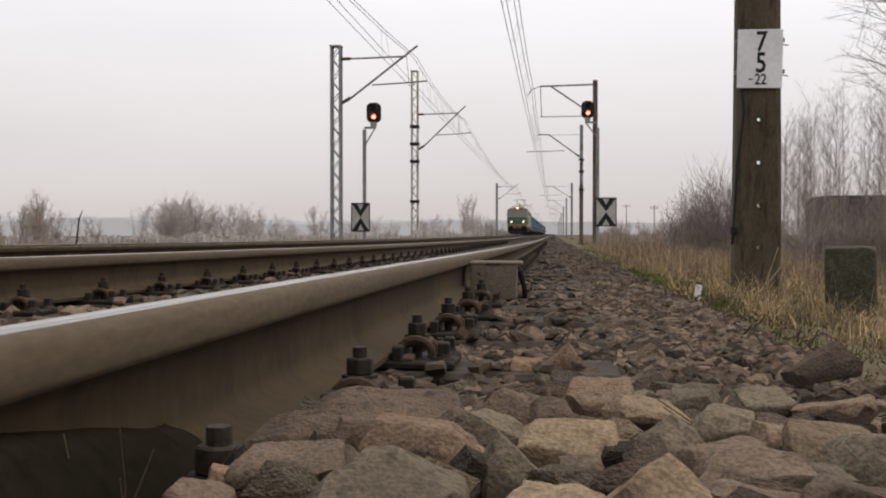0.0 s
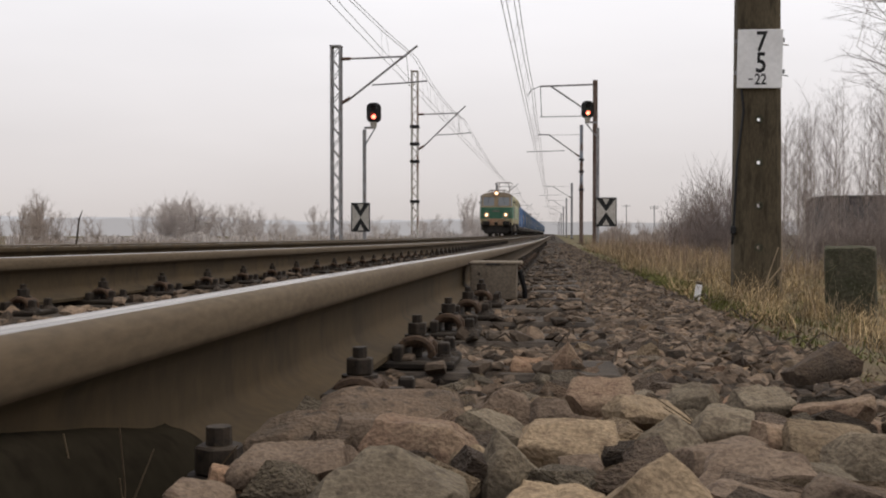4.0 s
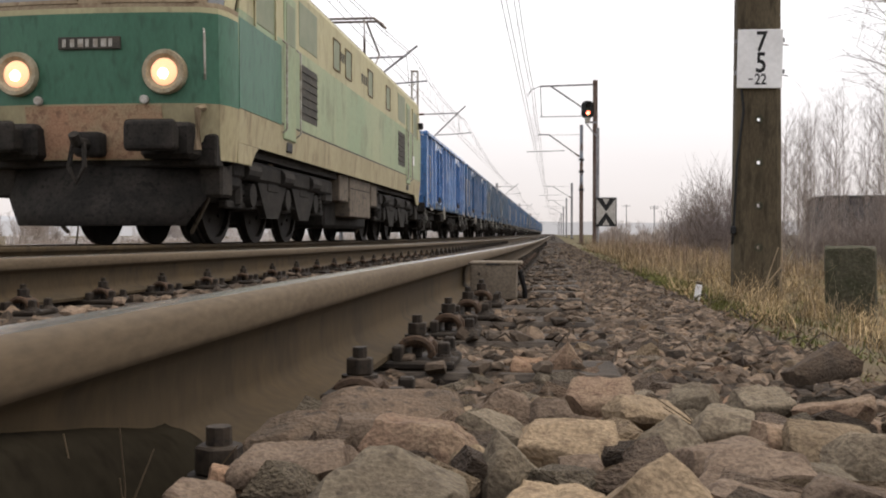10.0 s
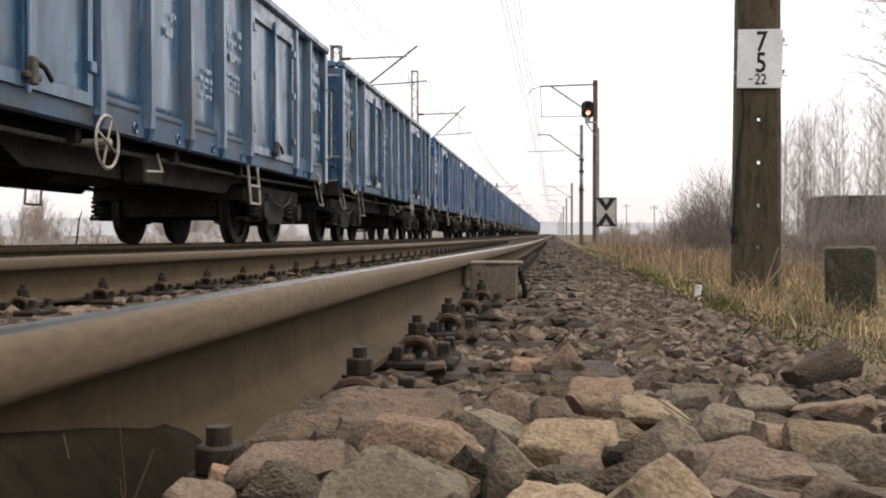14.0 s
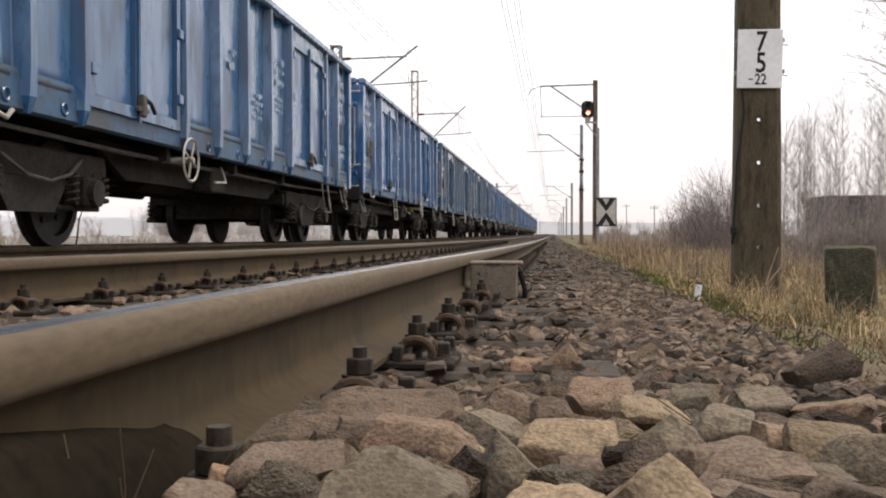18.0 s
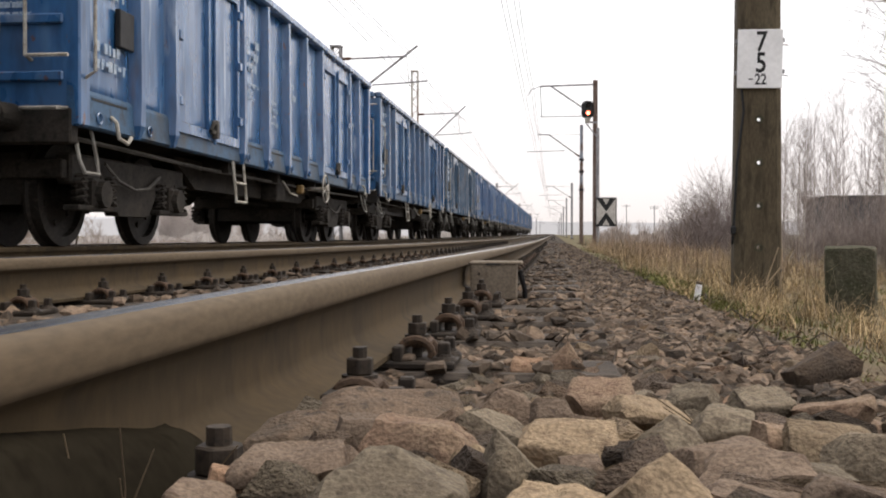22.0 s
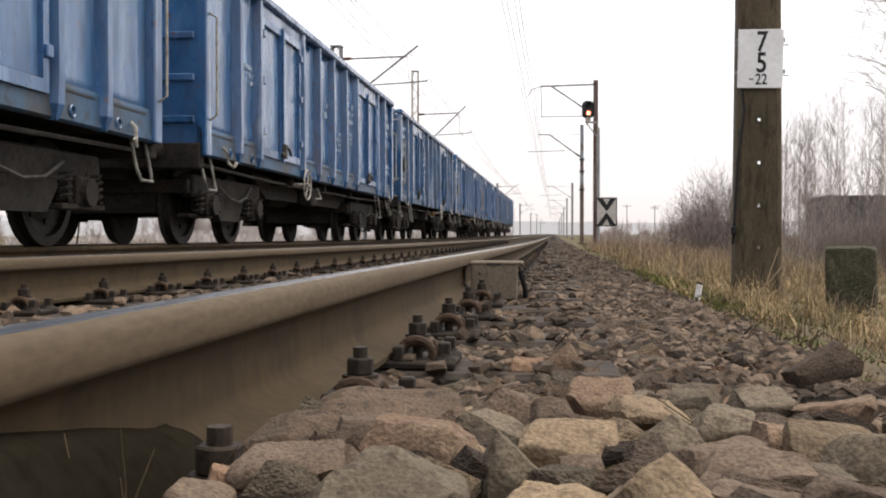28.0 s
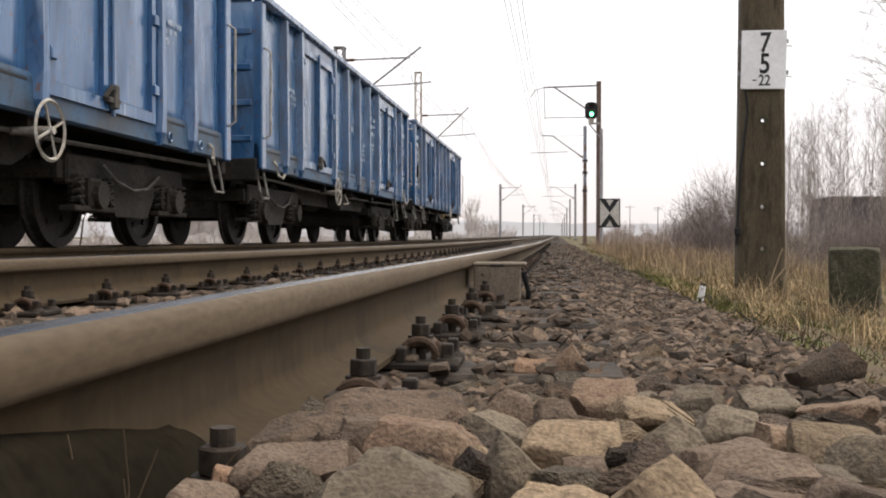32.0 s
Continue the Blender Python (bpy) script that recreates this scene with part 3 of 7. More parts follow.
# ---- open freight wagons
def blues(name, a, b, c, dirt=0.5, pale=0.5):
    """Glossy wagon paint: paler in upright streaks, scraped, with brown dirt and specks of rust."""
    m = mat(name, a, b, c, 1.6, (0.8, 2.2, 0.22), 0.56, 0.72, rough=0.24, spec=0.5, grain=30, bump=0.06, depth=0.002, shade=0.12)
    N, L = m.node_tree.nodes, m.node_tree.links
    bs = N["Principled BSDF"]
    bs.inputs["Coat Weight"].default_value, bs.inputs["Coat Roughness"].default_value = 0.30, 0.12
    col = bs.inputs["Base Color"].links[0].from_socket
    where = next(n for n in N if n.type == "MAPPING").inputs[0].links[0].from_socket
    for scale, stretch, lo, hi, most, paint in ((2.3, (1, 1.3, 0.45), 0.50, 0.74, dirt, (0.056, 0.053, 0.050)), (1.1, (1, 9, 0.55), 0.63, 0.70, pale, (0.40, 0.47, 0.58)), (17, (1, 1, 0.6), 0.66, 0.70, 0.8, (0.13, 0.052, 0.028)),
                                                (2.0, (1, 5, 0.35), 0.68, 0.76, dirt, (0.15, 0.075, 0.045))):
        mp = N.new("ShaderNodeMapping")
        mp.inputs["Scale"].default_value = stretch
        mp.inputs["Location"].default_value = (scale, 3.7 * scale, 0)
        L.new(where, mp.inputs[0])
        n = N.new("ShaderNodeTexNoise")
        n.inputs["Scale"].default_value, n.inputs["Detail"].default_value = scale, 7
        L.new(mp.outputs[0], n.inputs["Vector"])
        r = N.new("ShaderNodeMapRange")
        for i, v in enumerate((lo, hi, 0, most)):
            r.inputs[i + 1].default_value = v
        L.new(n.outputs[0], r.inputs[0])
        x = N.new("ShaderNodeMix")
        x.data_type = "RGBA"
        L.new(r.outputs[0], x.inputs[0])
        L.new(col, x.inputs[6])
        x.inputs[7].default_value = (*paint, 1)
        col = x.outputs[2]
        if scale == 2.3:
            g = N.new("ShaderNodeMapRange")
            for i, v in enumerate((lo - 0.1, hi, 0.20, 0.62)):
                g.inputs[i + 1].default_value = v
            L.new(n.outputs[0], g.inputs[0])
            L.new(g.outputs[0], bs.inputs["Roughness"])
    L.new(col, bs.inputs["Base Color"])
    return m


BLUES = [blues("royal_blue_wagon_paint", (0.032, 0.106, 0.248), (0.16, 0.28, 0.47), (0.022, 0.068, 0.17), 0.35, 0.75),
         blues("faded_blue_wagon_paint", (0.033, 0.104, 0.228), (0.12, 0.22, 0.37), (0.024, 0.070, 0.150), 0.65, 0.40),
         blues("dull_teal_wagon_paint", (0.036, 0.093, 0.170), (0.11, 0.185, 0.28), (0.027, 0.066, 0.118), 0.8, 0.35),
         blues("slate_blue_wagon_paint", (0.038, 0.116, 0.262), (0.16, 0.26, 0.42), (0.028, 0.080, 0.180), 0.4, 0.6),
         blues("bright_blue_wagon_paint", (0.075, 0.185, 0.420), (0.24, 0.38, 0.62), (0.048, 0.130, 0.320), 0.25, 0.7)]
M["sill"] = mat("grimy_blue_sill", (0.034, 0.084, 0.158), (0.046, 0.052, 0.058), (0.030, 0.046, 0.070), 1.3, (0.8, 1.5, 1.2), 0.46, 0.66, rough=0.55, spec=0.4, grain=30, shade=0.2)
M["stirrup"] = mat("worn_grey_stirrup", (0.24, 0.23, 0.21), (0.11, 0.10, 0.09), None, 7, rough=0.7)
M["grey_pipe"] = mat("dusty_grey_pipe", (0.10, 0.092, 0.082), (0.06, 0.055, 0.05), None, 9, rough=0.8)
M["coal"] = mat("dark_wagon_inside", (0.04, 0.036, 0.033), (0.07, 0.055, 0.045), None, 2, rough=0.95)
M["wstreak"] = mat("rusty_scrape", (0.20, 0.085, 0.05), (0.13, 0.06, 0.04), (0.06, 0.10, 0.20), 6, (1, 2, 0.5), rough=0.85)

SX = 1.48                       # half width over the side posts
DOORS = ((2.15, 4.20), (8.60, 10.65))
POSTS = (1.20, 5.35, 6.40, 7.45, 11.60)


def bogie(parent, y, sets):
    """A two-axle cast bogie as one part with its own pieces."""
    bm = B()
    for s in (-1, 1):
        x = s * 1.02
        box(bm, x - 0.07, x + 0.07, -1.32, 1.32, 0.54, 0.80, 0.02)
        # the frame dips between the axles
        a = [bm.verts.new((x - 0.065, yy, z)) for yy, z in ((-0.66, 0.63), (-0.36, 0.28), (0.36, 0.28), (0.66, 0.63))]
        b = [bm.verts.new((x + 0.065, yy, z)) for yy, z in ((-0.66, 0.63), (-0.36, 0.28), (0.36, 0.28), (0.66, 0.63))]
        for k in range(4):
            bm.faces.new((a[k], a[(k + 1) % 4], b[(k + 1) % 4], b[k]))
        bm.faces.new(a[::-1])
        bm.faces.new(b)
        for q in (-0.9, 0.9):
            box(bm, x - 0.02, x + 0.13, q - 0.40, q + 0.40, 0.31, 0.36, 0.01)
            for e in (-0.17, 0.17):
                box(bm, x + s * 0.02 - 0.06, x + s * 0.02 + 0.06, q + e - 0.03, q + e + 0.03, 0.36, 0.64)
    for e in (-1.36, 1.36):
        box(bm, -1.05, 1.05, e - 0.05, e + 0.05, 0.58, 0.74, 0.01)
    box(bm, -1.0, 1.0, -0.22, 0.22, 0.42, 0.78, 0.03)
    for e in (-1, 1):
        box(bm, -0.68, 0.68, *sorted((e * 0.30, e * 0.50)), 0.34, 0.80)
        box(bm, -0.66, 0.66, *sorted((e * 1.20, e * 1.34)), 0.36, 0.80)
    bmesh.ops.recalc_face_normals(bm, faces=bm.faces)
    bo = part("bogie", bm, "dark", parent, "sooty cast steel bogie", pose(0, y, 0))
    for s in (-1, 1):
        for q in (-0.9, 0.9):
            part("axle_box", cyl(box(B(), s * 1.09 - 0.08, s * 1.09 + 0.08, q - 0.14, q + 0.14, 0.33, 0.60, 0.03), (s * 1.10, q, 0.46), (s * 1.22, q, 0.46), 0.13, 0.12, 12), "dark", bo)
            for e in (-0.29, 0.29):
                part("spring", coil(B(), s * 1.10, q + e, 0.37, 0.62, 0.062, 0.018), "dark", bo)
        for q in (-0.395, 0.395):
            part("brake_block", box(B(), s * 0.755 - 0.05, s * 0.755 + 0.05, q - 0.035, q + 0.035, 0.3, 0.62, 0.01), "dark", bo)
        part("brake_pipe", tube(B(), [(s * 1.13, -0.75, 0.74), (s * 1.15, -0.5, 0.60), (s * 1.16, -0.15, 0.53), (s * 1.15, 0.2, 0.56), (s * 1.13, 0.55, 0.70)], 0.016, 6), "grey_pipe", bo, "grey drooping brake hose")
    for q in (-0.9, 0.9):
        sets.append(wheelset(bo, 0.46, q, "tread"))
    return bo


def wheelset(parent, r, y, material):
    bm = B()
    cyl(bm, (-1.0, 0, 0), (1.0, 0, 0), 0.085, 0.085, 12)
    for s in (-1, 1):
        lathe(bm, [(0.12, s * 0.80), (0.13, s * 0.76), (r * 0.55, s * 0.745), (r - 0.09, s * 0.76), (r - 0.085, s * 0.815), (r, s * 0.81), (r + 0.002, s * 0.73), (r + 0.028, s * 0.712), (r + 0.026, s * 0.685), (r - 0.08, s * 0.69),
                   (r * 0.55, s * 0.71), (0.13, s * 0.70)], "x", 28)
        for k in range(6):
            a = k * math.pi / 3
            cyl(bm, (s * 0.742, 0.55 * r * math.cos(a), 0.55 * r * math.sin(a)), (s * 0.768, 0.55 * r * math.cos(a), 0.55 * r * math.sin(a)), 0.03, 0.03, 6)
    return part("wheelset", bm, material, parent, "steel wheelset with worn treads", pose(0, y, r))


def worn_writing(rows, wide, high, seed, s):
    """A block of worn writing: rows of short bars of uneven length, on the plane x = 0 facing s."""
    r, bm = random.Random(seed), B()
    for k in range(rows):
        y, z = 0.0, -k * high * 1.55
        end = wide * r.uniform(0.55, 1.0)
        while y < end:
            w = high * r.uniform(0.35, 0.75)
            if r.random() < 0.82:
                box(bm, *sorted((0, s * 0.004)), y, y + w, z + high * r.choice((0, 0, 0, 0.4)), z + high * r.uniform(0.8, 1.0))
                if r.random() < 0.6:
                    box(bm, *sorted((0, s * 0.0035)), y + w, y + w + high * 0.22, z + high * r.choice((0, 0.4, 0.75)), z + high * r.choice((0.95, 1.0)))
            y += w + high * r.uniform(0.2, 0.5)
    return bm


def build_wagon():
    """One open bogie wagon, its middle at the origin, rail tops at z = 0. Body 12.8 m, 14.04 m over the buffers."""
    th = thing("freight_wagon", "blue steel open freight wagon with weathered ribbed sides", "freight wagon", "wagons of the train")
    sets, P = [], BLUES[0]
    Z0, Z1, y0 = 1.12, 3.08, -6.4
    for s in (1, -1):
        marks = (0.14, 1.20, 2.05, None, 4.30, 5.35, 6.40, 7.45, 8.50, None, 10.75, 11.60, 12.66)
        for a, b in zip(marks, marks[1:]):
            if a is None or b is None:
                continue
            # sheet pressed outwards between the posts, slightly dented
            bm, rows = B(), []
            for j in range(11):
                z = 1.16 + (Z1 - 1.16) * j / 10
                row = []
                for i in range(9):
                    u = i / 8
                    k = math.sin(math.pi * u) ** 0.7
                    dent = 0.018 * noise.noise((a * 3 + u * 2.2, z * 1.5, s * 3.0)) + 0.008 * noise.noise((a * 5 + u * 5, z * 3.4, s * 7.0))
                    row.append(bm.verts.new((s * (SX - 0.125 + 0.016 * k + dent * k), y0 + a + (b - a) * u, z)))
                rows.append(row)
            for q, w in zip(rows, rows[1:]):
                for i in range(8):
                    bm.faces.new((q[i], q[i + 1], w[i + 1], w[i]) if s > 0 else (q[i], w[i], w[i + 1], q[i + 1])).smooth = True
            bm.normal_update()
            bmesh.ops.solidify(bm, geom=list(bm.faces), thickness=0.012)
            bmesh.ops.recalc_face_normals(bm, faces=bm.faces)
            part("side_panel", bm, P, th)
            ring = lathe(B(), [(0.045, -0.010), (0.056, 0.0), (0.045, 0.010), (0.034, 0.0)], "x", 12, True)
            part("tie_ring", ring, P, th, "", pose(s * (SX - 0.062), y0 + a + 0.28, 1.06))
        for p in POSTS + (2.05, 4.30, 8.50, 10.75):
            # post with a flared foot that overlaps the sill
            bm, rings = B(), []
            for z, w, xo in ((0.96, 0.030, -0.045), (1.08, 0.066, -0.012), (1.30, 0.058, -0.004), (Z1, 0.048, -0.020)):
                rings.append([bm.verts.new(v) for v in ((s * (SX - 0.13), y0 + p - w * 1.3, z), (s * (SX + xo), y0 + p - w * 0.8, z), (s * (SX + xo), y0 + p + w * 0.8, z), (s * (SX - 0.13), y0 + p + w * 1.3, z))])
            for r0, r1 in zip(rings, rings[1:]):
                for k in range(4):
                    bm.faces.new((r0[k], r0[(k + 1) % 4], r1[(k + 1) % 4], r1[k]))
            bm.faces.new(rings[0])
            bm.faces.new(rings[-1])
            bmesh.ops.recalc_face_normals(bm, faces=bm.faces)
            part("side_post", bm, P, th)
        for a, b in DOORS:
            for l0, l1 in ((a + 0.02, (a + b) / 2 - 0.01), ((a + b) / 2 + 0.01, b - 0.02)):
                bm = box(B(), *sorted((s * (SX - 0.13), s * (SX - 0.09))), y0 + l0, y0 + l1, 1.14, 2.92)
                d = part("door", bm, P, th)
                fr = B()
                for q in ((l0, l0 + 0.09, 1.14, 2.92), (l1 - 0.09, l1, 1.14, 2.92), (l0 + 0.09, l1 - 0.09, 2.83, 2.92), (l0 + 0.09, l1 - 0.09, 1.14, 1.24)):
                    box(fr, *sorted((s * (SX - 0.089), s * (SX - 0.045))), y0 + q[0], y0 + q[1], q[2], q[3])
                part("door_frame", fr, P, d)
                if l0 > (a + b) / 2:
                    part("header_panel", box(B(), *sorted((s * (SX - 0.13), s * (SX - 0.06))), y0 + a, y0 + b, 2.925, Z1), P, th)
                    part("lock_bar", tube(B(), [(s * (SX - 0.03), y0 + l0 + 0.04, 1.10), (s * (SX - 0.03), y0 + l0 + 0.04, 2.95)], 0.018, 6), P, d)
                    part("door_lock", box(box(B(), *sorted((s * (SX - 0.045), s * (SX + 0.005))), y0 + l0 - 0.10, y0 + l0 + 0.12, 1.20, 1.25, 0.01), *sorted((s * (SX - 0.045), s * (SX + 0.02))), y0 + l0 - 0.02, y0 + l0 + 0.06, 1.16, 1.36, 0.01), "grey_pipe", d)
                    part("lock_handle", tube(B(), [(s * (SX - 0.02), y0 + l0 + 0.04, 1.35), (s * (SX + 0.01), y0 + l0 - 0.12, 1.30), (s * (SX + 0.01), y0 + l0 - 0.22, 1.22)], 0.02, 6), "dark", d)
                for z in (1.45, 2.1, 2.7):
                    hy = l0 + 0.03 if l0 < (a + b) / 2 else l1 - 0.03
                    part("hinge", box(B(), *sorted((s * (SX - 0.05), s * (SX - 0.015))), y0 + hy - 0.05, y0 + hy + 0.05, z - 0.05, z + 0.05, 0.01), P, d)
        part("top_rail", box(B(), *sorted((s * (SX - 0.16), s * (SX + 0.0))), y0, -y0, Z1, Z1 + 0.13, 0.03), P, th, "blue top edge worn by loading")
        sec = [(SX - 0.14, 1.28), (SX - 0.095, 1.275), (SX - 0.080, 1.24), (SX - 0.066, 0.985), (SX - 0.09, 0.965), (SX - 0.14, 0.965)]
        bm = sweep(B(), [(s * x, z) for x, z in sec], (y0, -y0), lambda y: (0, 0))
        for f in bm.faces:
            f.smooth = False
        part("sill", bm, "sill", th, "grimy blue sill")
        for p0, p1 in ((0.3, 1.0), (4.5, 5.2), (5.5, 6.25), (6.55, 7.3), (7.6, 8.35), (10.9, 11.45), (11.8, 12.5)):
            part("sill_slot", box(B(), *sorted((s * (SX - 0.12), s * (SX - 0.0745))), y0 + p0, y0 + p1, 1.20, 1.222), "black", th)
        for e in (-1, 1):
            part("corner_post", box(B(), *sorted((s * (SX - 0.16), s * (SX - 0.03))), *sorted((e * 6.4, e * 6.22)), 0.96, Z1, 0.015), P, th)
            part("handrail", tube(B(), [(s * (SX - 0.03), e * 6.30, 1.35), (s * (SX + 0.05), e * 6.30, 1.40), (s * (SX + 0.05), e * 6.30, 2.45), (s * (SX - 0.03), e * 6.30, 2.5)], 0.015, 6), "handle", th)
            part("corner_step", tube(B(), [(s * (SX - 0.16), e * 6.27, 1.0), (s * (SX - 0.10), e * 6.27, 0.70), (s * (SX - 0.07), e * 6.24, 0.60), (s * (SX - 0.07), e * 5.98, 0.60), (s * (SX - 0.10), e * 5.95, 0.70), (s * (SX - 0.16), e * 5.95, 1.0)], 0.016, 6), "stirrup", th)
            part("tow_hook", tube(B(), [(s * (SX - 0.07), e * 5.75, 1.10), (s * (SX - 0.02), e * 5.75, 1.05), (s * (SX - 0.01), e * 5.72, 0.92), (s * (SX + 0.03), e * 5.64, 0.88), (s * (SX + 0.04), e * 5.58, 0.94)], 0.019, 6), "handle", th)
        bm = B()
        for q in (-2.45, -2.05):
            tube(bm, [(s * (SX - 0.06), q, 0.97), (s * (SX - 0.02), q, 0.50)], 0.017, 5)
        for z in (0.50, 0.72):
            tube(bm, [(s * (SX - 0.03), -2.45, z), (s * (SX - 0.03), -2.05, z)], 0.017, 5)
        part("ladder", bm, "handle", th, "pale steel ladder step")
        part("door_step", tube(B(), [(s * (SX - 0.1), -4.7, 0.97), (s * (SX - 0.04), -4.7, 0.50), (s * (SX - 0.04), -4.3, 0.50), (s * (SX - 0.1), -4.3, 0.97)], 0.018, 6), "stirrup", th)
        hw = lathe(B(), [(0.215, -0.014), (0.232, 0.0), (0.215, 0.014), (0.198, 0.0)], "x", 28, True)
        for k in range(4):
            a = k * math.pi / 2 + 0.4
            tube(hw, [(0, 0, 0), (0, 0.2 * math.cos(a), 0.2 * math.sin(a))], 0.011, 5)
        cyl(hw, (-s * 0.3, 0, 0), (s * 0.03, 0, 0), 0.03, 0.03, 8)
        part("brake_handwheel", hw, "handle", th, "pale spoked brake handwheel", pose(s * (SX + 0.02), 2.1, 0.86))
        # worn writing on the panels
        for q, (yy, zz, rows, ww, hh) in enumerate(((-6.02, 2.72, 4, 0.75, 0.13), (-6.00, 1.62, 2, 0.70, 0.09), (-1.85, 2.45, 3, 0.62, 0.10), (-1.78, 1.95, 3, 0.45, 0.055), (-0.78, 1.85, 4, 0.40, 0.06), (0.30, 2.20, 2, 0.34, 0.10), (4.55, 2.15, 3, 0.40, 0.06))):
            part("lettering", worn_writing(rows, ww, hh, 17 + q, s), "white", th, "worn white writing", pose(s * (SX - 0.080), yy, zz))["kind"] = "stuff"
        x = s * (SX - 0.09)
        part("card_holder", box(B(), *sorted((x, x + s * 0.05)), -5.62, -5.32, 1.72, 2.05, 0.008), "black", th)
    for e in (-1, 1):
        part("end_wall", box(B(), -SX + 0.14, SX - 0.14, *sorted((e * 6.40, e * 6.35)), 1.0, Z1), P, th)
        for z in (1.35, 1.8, 2.25, 2.7):
            part("end_rib", box(B(), -SX + 0.16, SX - 0.16, *sorted((e * 6.401, e * 6.435)), z - 0.04, z + 0.04, 0.012), P, th)
        for q, (x, z, rows, w, h) in enumerate(((0.30, 2.58, 3, 0.75, 0.10), (0.35, 1.98, 3, 0.80, 0.055))):
            part("lettering", worn_writing(rows, w, h, 31 + q, 1), "white", th, "worn white writing", pose(x, e * 6.402, z, 0, 0, -90 * e) @ Matrix.Diagonal((1, e, 1, 1)))["kind"] = "stuff"
        part("end_ladder", tube(tube(tube(B(), [(1.05, e * 6.40, 2.95), (1.05, e * 6.50, 2.93), (1.40, e * 6.50, 2.93)], 0.016, 5), [(1.05, e * 6.5, 1.5), (1.40, e * 6.5, 1.5)], 0.016, 5), [(1.05, e * 6.50, 2.93), (1.05, e * 6.50, 1.5), (1.05, e * 6.40, 1.48)], 0.016, 5), "handle", th)
        part("end_step", tube(B(), [(1.34, e * 6.40, 1.10), (1.34, e * 6.58, 1.08), (1.05, e * 6.58, 1.08), (1.05, e * 6.40, 1.10)], 0.016, 6), "stirrup", th)
        part("end_rail", box(B(), -SX + 0.16, SX - 0.16, *sorted((e * 6.46, e * 6.32)), Z1, Z1 + 0.13, 0.03), P, th)
        part("headstock", box(B(), -SX + 0.1, SX - 0.1, *sorted((e * 6.42, e * 6.28)), 0.82, 1.10, 0.015), "dark", th)
        for s in (1, -1):
            bf = lathe(B(), [(0.11, 0.0), (0.10, 0.28), (0.075, 0.29), (0.075, 0.50), (0.22, 0.53), (0.235, 0.57), (0.20, 0.595)], "y", 18)
            if e < 0:
                bmesh.ops.scale(bf, vec=(1, -1, 1), verts=bf.verts)
                bmesh.ops.reverse_faces(bf, faces=bf.faces)
            part("buffer", bf, "dark", th, "", pose(s * 0.88, e * 6.42, 1.03))
        part("coupling", tube(B(), [(0, e * 6.42, 1.0), (0, e * 6.72, 0.98), (0.0, e * 6.95, 0.90)], 0.05, 6), "dark", th)
        part("brake_hose", tube(B(), [(0.3, e * 6.42, 0.9), (0.3, e * 6.62, 0.85), (0.28, e * 6.8, 0.55), (0.2, e * 6.97, 0.60)], 0.03, 6), "dark", th)
    part("floor", box(B(), -SX + 0.15, SX - 0.15, -6.33, 6.33, 1.05, 1.13), "coal", th)
    part("centre_sill", box(box(B(), -0.35, -0.2, -6.3, 6.3, 0.72, 1.05), 0.2, 0.35, -6.3, 6.3, 0.72, 1.05), "dark", th)
    for y in (-2.2, 0.0, 2.2):
        part("cross_bearer", box(B(), -1.3, 1.3, y - 0.05, y + 0.05, 0.85, 1.05), "dark", th)
    for s in (-1, 1):
        bm = B()
        pts = ((-3.25, 0.98), (-2.5, 0.64), (2.5, 0.64), (3.25, 0.98))
        va, vb = [bm.verts.new((s * 0.92, q, z)) for q, z in pts], [bm.verts.new((s * 0.98, q, z)) for q, z in pts]
        for k in range(4):
            bm.faces.new((va[k], va[(k + 1) % 4], vb[(k + 1) % 4], vb[k]))
        bm.faces.new(va)
        bm.faces.new(vb)
        bmesh.ops.recalc_face_normals(bm, faces=bm.faces)
        part("frame_truss", bm, "dark", th)
        part("brake_pipe", tube(B(), [(s * 1.22, -6.2, 0.90), (s * 1.20, -3, 0.86), (s * 1.20, 3, 0.86), (s * 1.22, 6.2, 0.90)], 0.022, 6), "grey_pipe", th)
        part("lever_box", box(B(), *sorted((s * 0.985, s * 1.22)), 0.2, 0.65, 0.60, 0.90, 0.02), "dark", th)
        part("release_rod", tube(B(), [(s * 1.25, 0.4, 0.9), (s * 1.34, 0.5, 0.72), (s * 1.34, 0.9, 0.70)], 0.014, 5), "handle", th)
    part("brake_cylinder", cyl(B(), (0.6, -0.5, 0.78), (0.6, 0.3, 0.78), 0.17, 0.17, 14), "dark", th)
    part("air_tank", cyl(B(), (-0.65, 0.4, 0.76), (-0.65, 1.6, 0.76), 0.19, 0.19, 14), "dark", th)
    part("brake_changer", box(B(), 1.28, 1.38, 1.05, 1.17, 0.74, 0.88, 0.02), "yellow", th, "yellowed brake changeover plate")
    part("brake_rod", tube(B(), [(0.25, -4.4, 0.6), (0.25, 0, 0.66), (0.25, 4.4, 0.6)], 0.025, 6), "dark", th)
    for y in (-4.5, 4.5):
        bogie(th, y, sets)
    return th, sets


def repaint(th, paint):
    for o in th.children_recursive:
        if o.material_slots and o.material_slots[0].material == BLUES[0]:
            o.material_slots[0].link = "OBJECT"
            o.material_slots[0].material = paint


WAGONS = 22
# paint of each wagon from the locomotive back
PAINT = [4, 3, 2, 2, 1, 1, 1, 3, 2, 2, 0, 1, 2, 0, 3, 3, 0, 1, 3, 3, 1, 1]


